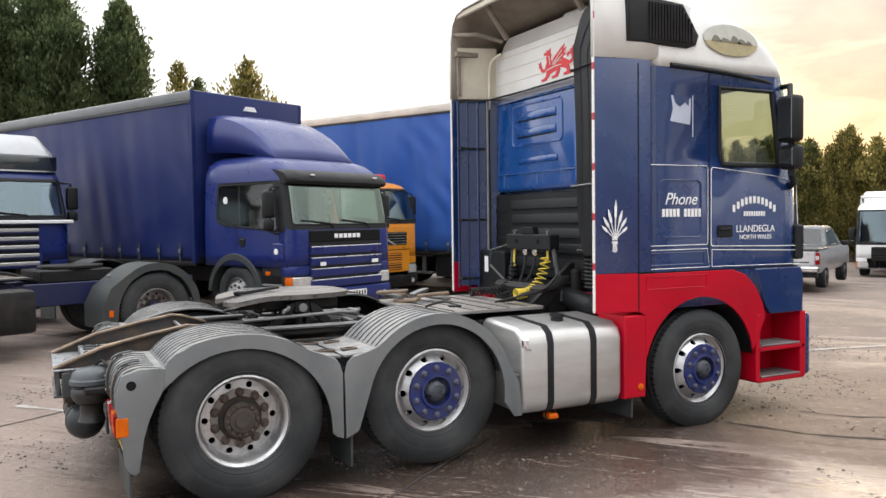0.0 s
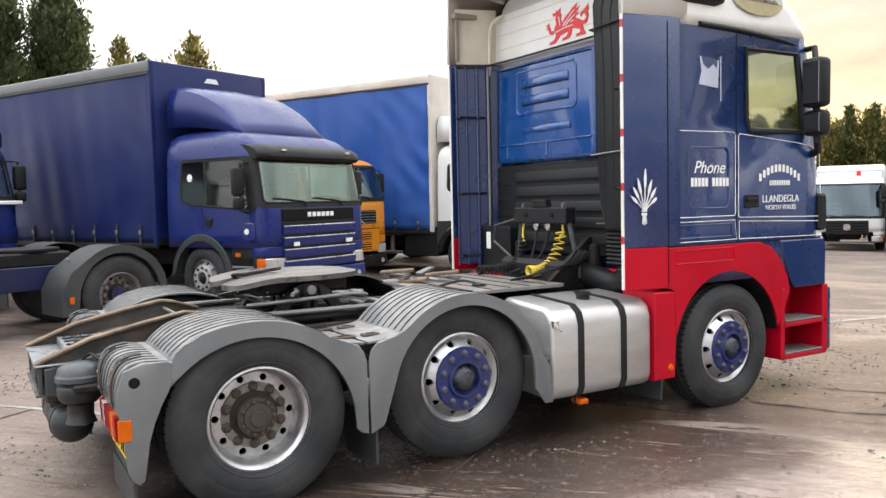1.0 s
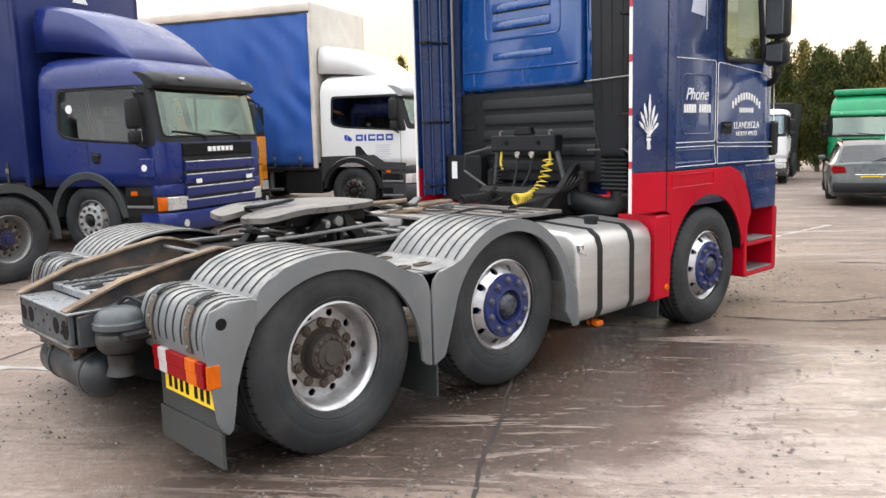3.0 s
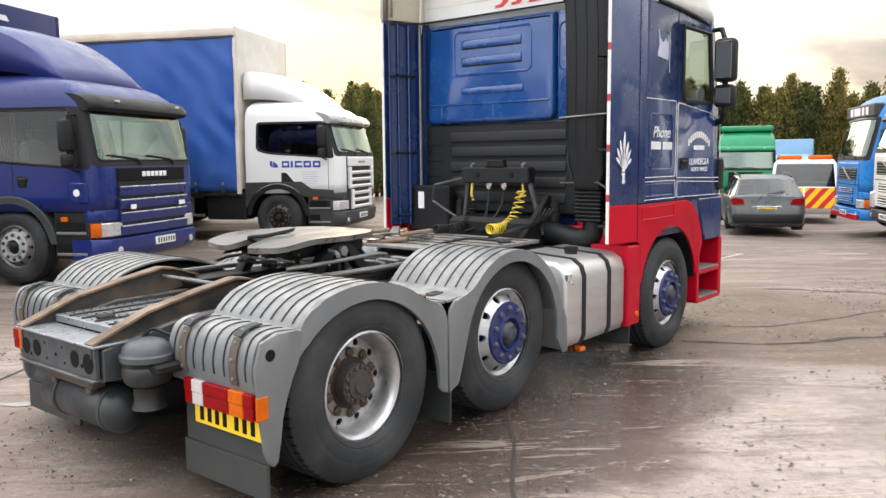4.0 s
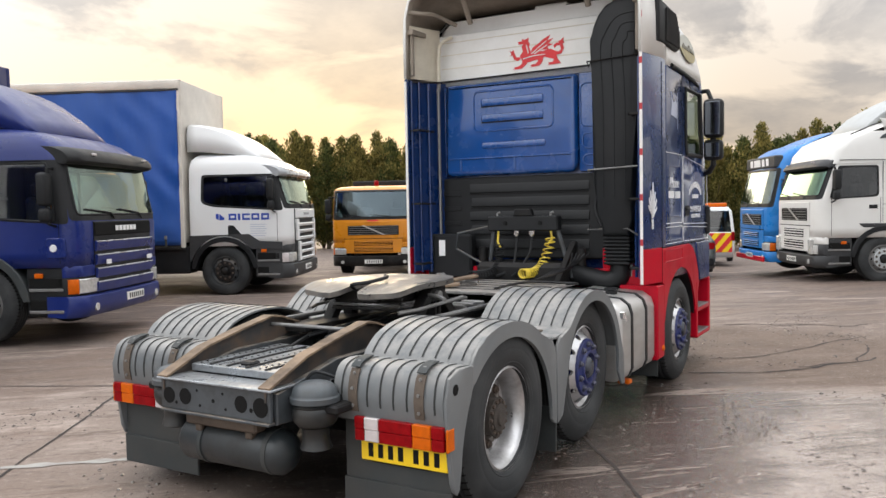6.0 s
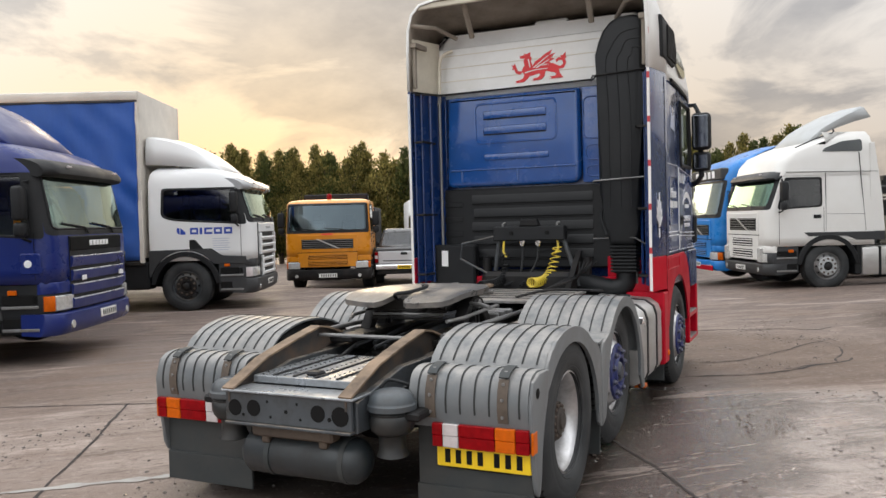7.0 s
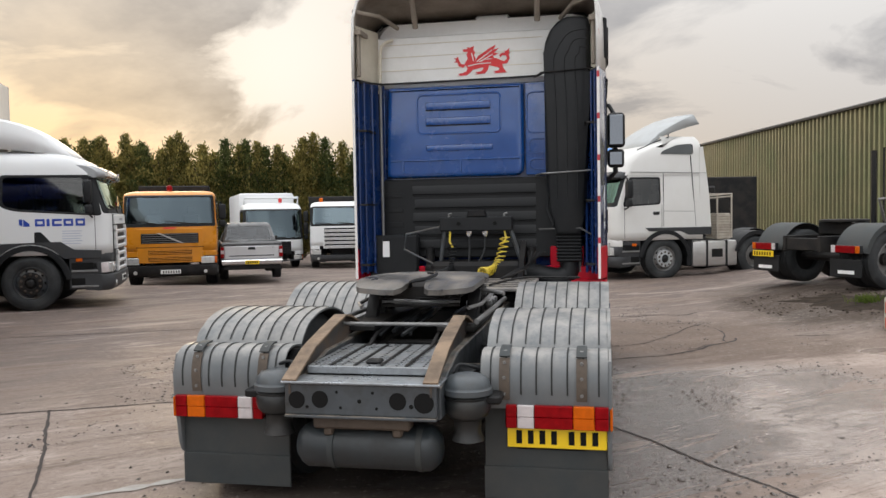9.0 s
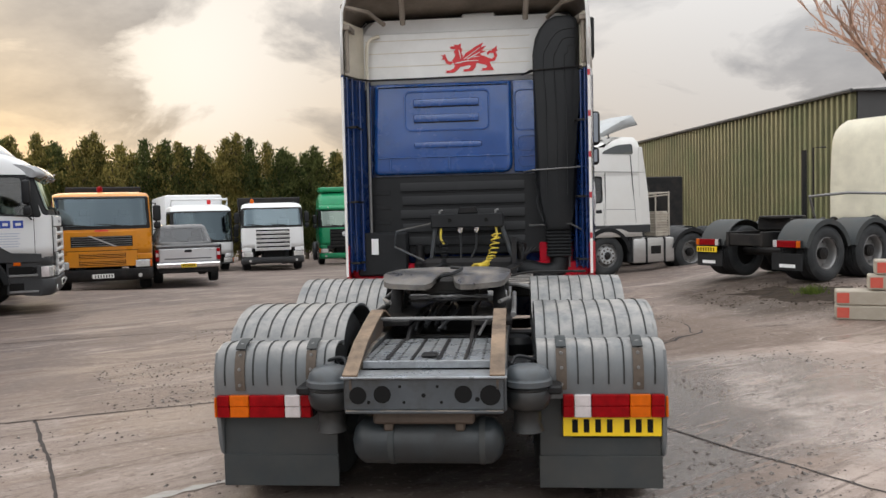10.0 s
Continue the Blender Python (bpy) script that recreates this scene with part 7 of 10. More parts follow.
    if grille in ("slats", "slots"):
        g = bar("grille", -0.84, 0.84, lb + 0.04, w0 - 0.06, -0.02, 0.012, BLACK, root)
        zt_ = w0 - 0.27
        if grille == "slats":
            bar("badge_strip", -0.83, 0.83, w0 - 0.25, w0 - 0.07, 0.0, 0.022, INK, g)
            for i in range(6):
                x = 0.31 - i * 0.105
                bar("maker_badge", x - 0.078, x, w0 - 0.195, w0 - 0.125, 0.018, 0.028, INKW, g, 2)
            for s in (1, -1):
                bm = BM()
                prism(bm, [(s * 0.52 + u, w0 - 0.16 + v) for u, v in ((-.03, .04), (.03, .045), (.04, 0), (.01, -.05), (-.025, -.04), (-.04, 0))], "y", yf(0.52, w0) + 0.02, yf(0.52, w0) + 0.030)
                part("emblem", bm, INKW, g)
        else:
            bar("badge_strip", -0.80, 0.80, w0 - 0.25, w0 - 0.07, 0.0, 0.030, col, g)
            bar("maker_badge", -0.22, 0.22, w0 - 0.185, w0 - 0.135, 0.026, 0.034, SILVER, g, 4)
        pitch = (zt_ - lb - 0.06) / nslat
        for i in range(nslat):
            z = lb + 0.05 + pitch * i
            wd = 0.835 if grille == "slats" else (0.80 if i >= nslat // 2 else 0.66)
            h = pitch * (0.78 if grille == "slats" else 0.52)
            bm = BM()
            bowed(bm, -wd, wd, [(0.0, z), (0.030, z + 0.01), (0.045, z + h * 0.5), (0.050, z + h - 0.02), (0.036, z + h), (0.0, z + h)], 12)
            sl = part("slat", bm, col, g, sharp=35)
            if grille == "slats":
                bar("slat_edge", -wd + 0.01, wd - 0.01, z + h - 0.012, z + h + 0.002, 0.034, 0.053, SILVEREDGE, sl, 12)
        if grille == "slots":
            for s in (1, -1):
                a, b = sorted((s * 0.66, s * 0.80))
                bar("grille_frame", a, b, lb + pitch * (nslat // 2) + 0.05, zt_, 0.0, 0.052, col, g, 3)
                a, b = sorted((s * 0.54, s * 0.66))
                bar("grille_frame", a, b, lb + 0.05, lb + pitch * (nslat // 2) + 0.03, 0.0, 0.052, col, g, 3)
    elif grille == "bar":
        g = bar("grille", -0.84, 0.84, floor - 0.30, w0 - 0.10, -0.02, 0.014, gcol, root)
        za, zb = w0 - 0.50, w0 - 0.22
        bar("grille_mesh", -0.74, 0.74, za, zb, 0.0, 0.022, INK, g)
        for i in range(5):
            z = za + (zb - za) * (i + 0.4) / 5
            bar("slat", -0.72, 0.72, z, z + 0.014, 0.018, 0.034, STEEL, g)
        bm = BM()
        prism(bm, [(-0.36, za + 0.01), (-0.28, za + 0.01), (0.34, zb + 0.01), (0.26, zb + 0.01)], "y", f - 0.03, f + 0.036)
        part("diagonal_bar", bm, TANKALU, g)
        bar("panel_gap", -0.86, 0.86, za - 0.11, za - 0.085, 0.0, 0.018, INK, g)
        zc, zd = floor - 0.28, za - 0.14
        for k in range(2):
            z0, z1 = zc + (zd - zc) * (0.06 + 0.5 * k), zc + (zd - zc) * (0.44 + 0.5 * k)
            bar("grille_mesh", -0.56, 0.56, z0, z1, 0.0, 0.020, INK, g)
            for i in range(3):
                z = z0 + (z1 - z0) * (i + 0.45) / 3.3
                bar("slat", -0.55, 0.55, z, z + 0.022, 0.016, 0.034, gcol, g)
    else:
        gw = 0.70
        g = bar("grille", -gw, gw, floor - 0.10, w0 - 0.12, -0.02, 0.016, col if grille == "chrome" else BLACK, root)
        gh = w0 - 0.14 - (floor - 0.10)
        for i in range(5):
            z = floor - 0.06 + gh * i / 5
            bar("slat", -gw + 0.05, gw - 0.05, z, z + gh * 0.09, 0.010, 0.036, TANKALU if grille == "chrome" else DARK, g)
            bar("slot", -gw + 0.05, gw - 0.05, z + gh * 0.09, z + gh * 0.17, 0.010, 0.020, INK, g)
        if grille == "star":
            bm = BM()
            lathe(bm, [(f + 0.03, 0.13), (f + 0.06, 0.125)], c=(0, 0, w0 - 0.35), axis="y", n=20)
            part("emblem", bm, CHROME, g)
    # unseen engine-sized box, added to block light under the cab
    bm = BM()
    box(bm, -0.42, 0.42, -0.75, 0.95, 0.42, floor - 0.02, 0.04)
    part("engine", bm, DARK, root)
    # front corners, bumper and lamps
    bmat = bumper or low
    bp = BM()
    z0, z1 = 0.33, lb + 0.03
    bowed(bp, -hw + 0.002, hw - 0.002, [(-0.25, z0 + 0.02), (-0.02, z0), (0.035, z0 + 0.05), (0.055, z0 + 0.5 * (z1 - z0)), (0.045, z1 - 0.02), (0.02, z1), (-0.25, z1)], 24)
    bp = part("bumper", bp, bmat, root, sharp=40)
    for s in (1, -1):
        a, b = sorted((s * 0.845, s * (hw - 0.004)))
        bar("corner_panel", a, b, floor - 0.13, floor + 0.02, -0.05, 0.006, low if grille == "slots" else col, root, 8)
        hl = bar("lamp_housing", a, b, lb + 0.035, floor - 0.135, -0.12, 0.0, low if low is not col else BLACK, root, 8)
        a, b = sorted((s * 0.80, s * 1.145))
        bar("headlamp", a, b, lb + 0.06, floor - 0.155, -0.02, 0.022, LAMPGLASS, hl, 6)
        a, b = sorted((s * 1.15, s * (hw - 0.012)))
        bar("indicator", a, b, lb + 0.06, floor - 0.155, -0.02, 0.018, indicators, hl, 6)
        bm = BM()
        lathe(bm, [(yf(0.9, z0) + 0.03, 0.055), (yf(0.9, z0) + 0.062, 0.05)], c=(s * 0.9, 0, z0 + 0.12), axis="y", n=12)
        part("fog_lamp", bm, LAMPGLASS, bp)
        # arch and steps
        bm = BM()
        pa = arc(0, 0.5, 0.60, 4, 176, 16)
        po = arc(0, 0.5, 0.69, 4, 176, 16)
        prism(bm, pa + list(reversed(po)), "x", s * 0.80, s * (hw + 0.022), 0.012)
        part("wheel_arch", bm, FLAP if low is col else BLACK, root, sharp=30)
        bm = BM()
        prism(bm, arc(0, 0.5, 0.605, -15, 195, 16), "x", s * 0.72, s * 0.80)
        part("wheel_well", bm, DARK, root)
        bm = BM()
        sided(bm, s, 0.75, hw - 0.012, 0.64, f - bow - rc + 0.02, 0.36, floor + 0.01, 0.02)
        sb = part("step_box", bm, low if low is not col else BLACK, root)
        for z in (0.40, 0.68):
            bm = BM()
            sided(bm, s, hw - 0.02, hw - 0.004, 0.68, f - bow - rc, z + 0.045, z + 0.17, 0.01)
            part("step_recess", bm, INK, sb)
            bm = BM()
            sided(bm, s, hw - 0.02, hw + 0.008, 0.68, f - bow - rc, z, z + 0.035, 0.004)
            part("step", bm, STEEL, sb)
        bm = BM()
        sided(bm, s, hw - 0.01, hw + 0.01, 0.76, 0.87, floor - 0.13, floor - 0.07, 0.006)
        part("side_marker", bm, ORANGE, root)
        # mirrors
        ym = FY(w0) - bow - rc - 0.10
        bm = BM()
        sided(bm, s, hw + 0.05, hw + 0.25, ym - 0.06, ym + 0.07, w0 + 0.14, w0 + 0.56, 0.045, 3)
        mi = part("mirror", bm, mirror, root, sharp=50)
        bm = BM()
        sided(bm, s, hw + 0.06, hw + 0.24, ym - 0.05, ym + 0.07, w0 - 0.06, w0 + 0.12, 0.045, 3)
        part("wide_mirror", bm, mirror, mi, sharp=50)
        bm = BM()
        sided(bm, s, hw + 0.075, hw + 0.225, ym - 0.066, ym - 0.058, w0 + 0.18, w0 + 0.52, 0.003)
        part("mirror_glass", bm, MIRROR, mi)
        bm = BM()
        tube(bm, [(s * (hw - 0.06), ym + 0.02, w0 + 0.62), (s * (hw + 0.12), ym + 0.03, w0 + 0.61), (s * (hw + 0.14), ym + 0.03, w0 - 0.08), (s * (hw - 0.03), ym + 0.05, w0 - 0.12)], 0.02, 6)
        part("mirror_arm", bm, BLACK, mi)
        wheel(root, s * 1.18, 0.0, 0.50, 0.50, s, "steer", rim or STEEL, hub or PALEGREY, detail=detail)
    return c


def chassis(root, y0, axles, colr=None, y1=-0.6):
    for s in (1, -1):
        bm = BM()
        sided(bm, s, 0.36, 0.43, y0, y1 + 0.6, 0.62, 0.90, 0.01)
        part("chassis_rail", bm, colr or DARK, root)
        for y in axles:
            wheel(root, s * 1.20, y, 0.50, 0.50, s, "drive", STEEL, colr or DARK, detail=False)
            wheel(root, s * 0.86, y, 0.50, 0.50, s, "drive", STEEL, DARK, detail=False)
    for y in axles:
        bm = BM()
        tube(bm, [(-0.9, y, 0.5), (0.9, y, 0.5)], 0.08, 10)
        part("axle", bm, DARK, root)


def mudguards(root, y, material=BLACK, r=0.62):
    for s in (1, -1):
        bm = BM()
        sheet(bm, list(reversed(arc(y, 0.5, r, 12, 168, 16))), s * 0.60, s * 1.235, 0.015)
        prism(bm, arc(y, 0.5, r, 12, 168, 14) + list(reversed(arc(y, 0.5, r - 0.09, 12, 168, 14))), "x", s * 1.215, s * 1.24, 0.004)
        part("mudguard", bm, material, root, sharp=30)


def tractor_rear(root, y_rear, axles):
    """Fifth wheel, catwalk, guards, lamps and flaps of a bare tractor unit."""
    bm = BM()
    pts = [(0.42 * math.cos(t) * (1 if math.sin(t) > -0.5 else 0.9), y_rear + 0.95 + 0.45 * math.sin(t)) for t in [2 * math.pi * i / 20 for i in range(20)]]
    prism(bm, pts, "z", 1.13, 1.18, 0.01)
    fwp = part("fifth_wheel", bm, DARK, root)
    bm = BM()
    box(bm, -0.40, 0.40, y_rear + 0.75, y_rear + 1.15, 0.90, 1.14, 0.02)
    part("pedestal", bm, DARK, fwp)
    for a in axles:
        mudguards(root, a, FLAP)
    for s in (1, -1):
        bm = BM()
        sided(bm, s, 0.58, 1.22, y_rear - 0.02, y_rear + 0.0, 0.22, 0.52, 0.004)
        fl = part("mud_flap", bm, BLACK, root)
        bm = BM()
        sided(bm, s, 0.75, 1.08, y_rear - 0.026, y_rear - 0.019, 0.27, 0.33)
        part("flap_mark", bm, INKW, fl)
        bm = BM()
        sided(bm, s, 0.62, 1.22, y_rear - 0.05, y_rear + 0.02, 0.62, 0.76, 0.01)
        tl = part("tail_lamp", bm, BLACK, root)
        for u, v, m in ((0.64, 0.72, CLEAR), (0.73, 1.12, REDLENS), (1.13, 1.21, ORANGE)):
            bm = BM()
            sided(bm, s, u, v, y_rear - 0.065, y_rear - 0.04, 0.63, 0.75, 0.006)
            part("lens", bm, m, tl)
    bm = BM()
    box(bm, -0.55, 0.55, y_rear + 1.7, y_rear + 2.3, 0.98, 1.01, 0.004)
    part("catwalk", bm, STEEL, root)
    bm = BM()
    box(bm, -0.42, 0.42, y_rear - 0.05, y_rear + 0.02, 0.64, 0.86, 0.01)
    part("end_beam", bm, DARK, root)


def curtain_body(root, y0, y1, z0, z1, curtain, head, rail, hw=1.25, folds=0.012, seed=1, crease=0.012):
    """A curtain-sided body from y1 (front) back to y0."""
    bm = BM()
    box(bm, -hw, hw, y0, y1 - 0.02, z0 - 0.12, z0, 0.01)
    part("body_floor", bm, DARK, root)
    bm = BM()
    box(bm, -hw, hw, y1 - 0.07, y1, z0 - 0.02, z1, 0.03, 2)
    part("headboard", bm, head, root)
    bm = BM()
    box(bm, -hw + 0.01, hw - 0.01, y0, y1 - 0.02, z1 - 0.03, z1 + 0.005, 0.01)
    part("body_roof", bm, rail, root)
    bm = BM()
    box(bm, -hw, hw, y0 - 0.05, y0, z0, z1)
    part("rear_doors", bm, head, root)
    rng_ = random.Random(seed)
    ph = [rng_.uniform(0, 6.28) for _ in range(6)]
    for s in (1, -1):
        bm = BM()
        sided(bm, s, hw - 0.05, hw + 0.045, y0, y1, z1 - 0.19, z1 - 0.01, 0.03, 2)
        rr = part("roof_rail", bm, rail, root)
        # dark strip standing for the shadow band under the rail
        bm = BM()
        sided(bm, s, hw - 0.02, hw + 0.036, y0, y1 - 0.02, z1 - 0.225, z1 - 0.185, 0.006)
        part("rail_lip", bm, SKIRT, rr)
        bm = BM()
        ny, nz = 150, 30
        g = []
        for i in range(ny + 1):
            y = y0 + (y1 - 0.06 - y0) * i / ny
            row = []
            for k in range(nz + 1):
                f = k / nz
                z = z0 - 0.06 + (z1 - 0.14 - z0 + 0.06) * f
                d = folds * (math.sin(y * 7.3 + ph[0] + f * 1.7) * 0.5 + math.sin(y * 3.1 + ph[1] - f * 2.2) + 0.7 * math.sin(y * 11 + f * 5 + ph[2])) * (0.35 + 0.65 * math.sin(math.pi * f))
                # slanting drag folds near the front corner
                near = max(0.0, 1 - (y1 - y) / 2.6)
                fold = math.sin((z - (y1 - y) * 1.25) * 6.5 + ph[3] + 1.3 * math.sin(y * 2.1 + z)) + 0.5 * math.sin((z - (y1 - y) * 0.8) * 11 + ph[4])
                d += crease * near * fold * abs(fold) * 0.4 * min(1.0, f * 2.2) * (1 - f ** 6)
                d += crease * 0.7 * math.exp(-((f - 0.10) / 0.05) ** 2) * (0.4 + 0.6 * math.sin(y * 5 + ph[5]))
                row.append(bm.verts.new((s * (hw + 0.012 + d), y, z)))
            g.append(row)
        for i in range(ny):
            for k in range(nz):
                bm.faces.new((g[i][k], g[i + 1][k], g[i + 1][k + 1], g[i][k + 1]))
        cu = part("curtain", bm, curtain, root, sharp=60, solid=0.006)
        n = int((y1 - y0) / 0.62)
        for i in range(n):
            y = y1 - 0.4 - i * 0.62
            bm = BM()
            sided(bm, s, hw + 0.03, hw + 0.042, y, y + 0.045, z0 - 0.10, z0 + 0.22, 0.003)
            st = part("strap", bm, FLAP, cu)
            bm = BM()
            sided(bm, s, hw + 0.04, hw + 0.058, y - 0.008, y + 0.053, z0 + 0.06, z0 + 0.13, 0.006)
            part("buckle", bm, STEEL, st)
        bm = BM()
        sided(bm, s, hw - 0.03, hw + 0.02, y0, y1, z0 - 0.16, z0 - 0.09, 0.01)
        part("side_rave", bm, DARK, root)
        bm = BM()
        sided(bm, s, hw - 0.06, hw + 0.025, y1 - 0.075, y1 + 0.006, z0 - 0.12, z1, 0.012)
        part("corner_post", bm, head, root)


def deflector(root, col, f, r, z0, z1, hw=1.0):
    """A roof air deflector sloping up to the back."""
    bm = BM()
    rows = []
    for i in range(9):
        t = i / 8
        y = f + (r - f) * t
        z = z0 + (z1 - z0) * (1 - (1 - t) ** 2.1)
        base = z0 - 0.05
        w_ = hw * (0.86 + 0.14 * t)
        rows.append([(w_, y, base + 0.25 * (z - base)), (w_ - 0.01, y, base + 0.7 * (z - base)), (w_ - 0.07, y, base + 0.93 * (z - base)), (w_ - 0.2, y, z), (0, y, z + 0.03)])
    vs = []
    for row in rows:
        row = row + [(-x, y, z) for x, y, z in reversed(row[:-1])]
        vs.append([bm.verts.new(p) for p in row])
    for a, c in zip(vs, vs[1:]):
        for k in range(len(a) - 1):
            bm.faces.new((a[k], a[k + 1], c[k + 1], c[k]))
    part("air_deflector", bm, col, root, sharp=40, solid=0.02)


# navy curtain-sided rigid lorry
SMOKEVISOR = mat("smoked grey visor", (0.30, 0.31, 0.32), 0.25, coat=0.5, var=0.1)
R = thing("curtain_lorry", "royal blue rigid lorry with a navy curtain-sided body and roof deflector", "lorry", place(-7.67, 2.84, 26.6, 0.04))
cab(R, NAVY2, roof=2.80, ws=(1.62, 2.36), nslat=4, lean=0.16, floor=0.98)
deflector(R, NAVY2, 0.75, -0.85, 2.72, 3.55, 1.08)
chassis(R, -8.2, (-5.2,), y1=-0.6)
mudguards(R, -5.2, FLAP)
curtain_body(R, -8.4, -1.0, 1.12, 3.97, CURTAIN_N, CURTAIN_N, GUARD, folds=0.008, seed=3)
plate(R, 1.425, 0.50, x=-0.15)
for s in (1, -1):
    bm = BM()
    prism(bm, rounded([(0.93, 1.10), (1.20, 1.10), (1.18, 1.36), (0.93, 1.36)], 0.04, 3), "x", s * 1.20, s * 1.238, 0.012)
    cd = part("corner_deflector", bm, NAVY2, R)
    bm = BM()
    lathe(bm, [(s * 1.236, 0.05), (s * 1.243, 0.045)], c=(0, 1.03, 1.23), n=12)
    part("emblem", bm, INKW, cd)
    bm = BM()
    lathe(bm, [(s * 1.205, 0.065), (s * 1.212, 0.06)], c=(0, -0.22, 2.06), n=7)
    part("emblem", bm, INKW, R)
    bm = BM()
    sided(bm, s, 1.21, 1.235, 0.15, 0.27, 1.30, 1.44, 0.02)
    part("grab_recess", bm, BLACK, R)
for u, z, w_ in ((0.62, 1.02, 0.10), (-0.62, 1.02, 0.13)):
    bm = BM()
    box(bm, u - w_ * 0.6, u + w_ * 0.6, 1.44, 1.452, z - 0.03, z + 0.03)
    part("maker_mark", bm, INKW, R)
bm = BM()
prism(bm, [(-0.16, 3.72), (0.16, 3.72), (0.10, 3.80), (-0.10, 3.80)], "y", -0.998, -0.99)
part("body_mark", bm, INKW, R)

# white lorry with a blue curtain-sided body
Q = thing("box_lorry", "white lorry with dark skirts and a blue curtain-sided body", "lorry", place(-9.41, 8.79, 26.6))
cab(Q, WHITE2, low=SKIRT, bumper=SKIRT, roof=2.88, ws=(1.79, 2.46), grille="slots", nslat=6, side_dark=True, r=-0.72, visor=SMOKEVISOR, floor=1.0, indicators=CLEAR, rim=CHASSIS, hub=DARK, seams=False)
for s in (1, -1):
    bm = BM()
    prism(bm, [(-0.715, 0.70), (-0.715, 1.22), (0.52, 1.24), (0.74, 1.09), (1.20, 1.07), (1.20, 0.93), (0.57, 0.93)] + arc(0, 0.5, 0.705, 40, 164, 14), "x", s * 1.19, s * 1.229, 0.004)
    part("side_cladding", bm, SKIRT, Q, "dark grey lower cab cladding")
    bm = BM()
    prism(bm, rounded([(0.09, 1.42), (0.20, 1.42), (0.37, 1.225), (0.09, 1.225)], 0.02), "x", s * 1.212, s * 1.226, 0.003)
    part("door_pull", bm, BLACK, Q)
deflector(Q, WHITE2, 0.75, -0.75, 2.78, 3.5, 1.10)
chassis(Q, -11.5, (-6.6, -7.9), y1=-0.6)
curtain_body(Q, -12.0, -0.80, 1.10, 4.37, CURTAIN_B, PALE, PALE, folds=0.022, seed=8, crease=0.055)
plate(Q, 1.425, 0.50)
for i, (y, w_) in enumerate(((-0.15, 0.055), (-0.08, 0.10), (0.11, 0.16), (0.30, 0.05), (0.39, 0.16), (0.58, 0.16), (0.78, 0.16))):
    bm = BM()
    prism(bm, [(y, 1.525 if i else 1.56), (y + w_, 1.525), (y + w_, 1.655 if i != 1 else 1.57), (y, 1.655)], "x", 1.218, 1.225, 0.001)
    part("maker_mark", bm, BLUEMARK, Q)
    if i > 1 and w_ > 0.1:
        bm = BM()
        box(bm, 1.223, 1.2275, y + 0.04, y + w_ - (0.0 if i == 4 else 0.035), 1.565, 1.615)
        part("mark_gap", bm, WHITE2, Q)
for i in range(6):
    bm = BM()
    box(bm, 1.219, 1.223, 0.55, 0.85 + (0.03 if i % 2 else 0), 1.20 + i * 0.045, 1.213 + i * 0.045)
    part("small_print", bm, FLAGW, Q)
bm = BM()
sided(bm, 1, 0.75, 1.22, -1.6, -0.72, 0.45, 1.0, 0.03)
part("tank", bm, BLACK, Q)
# tank added on the hidden side to block light under the body
bm = BM()
sided(bm, -1, 0.70, 1.20, -3.4, -0.72, 0.36, 1.0, 0.03)
part("tank", bm, BLACK, Q)
for y in (-2.4, -2.0):
    bm = BM()
    sided(bm, 1, 1.1, 1.2, y, y + 0.06, 0.5, 1.05, 0.01)
    sided(bm, 1, 1.1, 1.2, -2.8, -1.7, 0.5 + (y + 2.4), 0.56 + (y + 2.4), 0.01)
    part("side_guard", bm, STEEL, Q)

# dark lorry behind the white one
D = thing("dark_lorry", "dark blue lorry cab with pale grille bars", "lorry", place(-11.75, 11.05, 26.6))
cab(D, paint("dark blue paint", (0.018, 0.016, 0.06)), roof=2.85, nslat=4)
chassis(D, -6.0, (-3.8,))
bm = BM()
box(bm, -1.22, 1.22, -6.0, -1.0, 1.0, 2.4, 0.04)
part("body", bm, DARK, D)


def roof_beacon(root, x, y, z, w=0.10, material=None):
    bm = BM()
    lathe(bm, [(z, 0.07), (z + 0.05, 0.07), (z + 0.06, w * 0.8), (z + 0.16, w * 0.7), (z + 0.19, w * 0.3)], c=(x, y, 0), axis="z", n=14)
    part("beacon", bm, material or ORANGE, root, "amber flashing beacon")


# orange gritter between the two blue ones
G1 = thing("gritter_lorry", "orange-yellow lorry with amber beacons on its roof", "lorry", place(-10.47, 4.67, 26.6))
cab(G1, AMBER, gcol=AMBER, roof=2.62, ws=(1.72, 2.40), grille="bar", visor=False, low=DARK, bumper=DARK, door_only=True, win=(0.0, 0.98))
chassis(G1, -6.0, (-3.8,))
bm = BM()
box(bm, -1.2, 1.2, -6.0, -1.0, 1.0, 2.3, 0.06)
part("hopper", bm, AMBER, G1)
bm = BM()
box(bm, -0.95, 0.95, 0.35, 0.65, 2.62, 2.76, 0.03)
part("light_bar", bm, INKR, G1, "red and amber light bar")
roof_beacon(G1, 0.8, 0.2, 2.62)
roof_beacon(G1, -0.8, 0.2, 2.62)

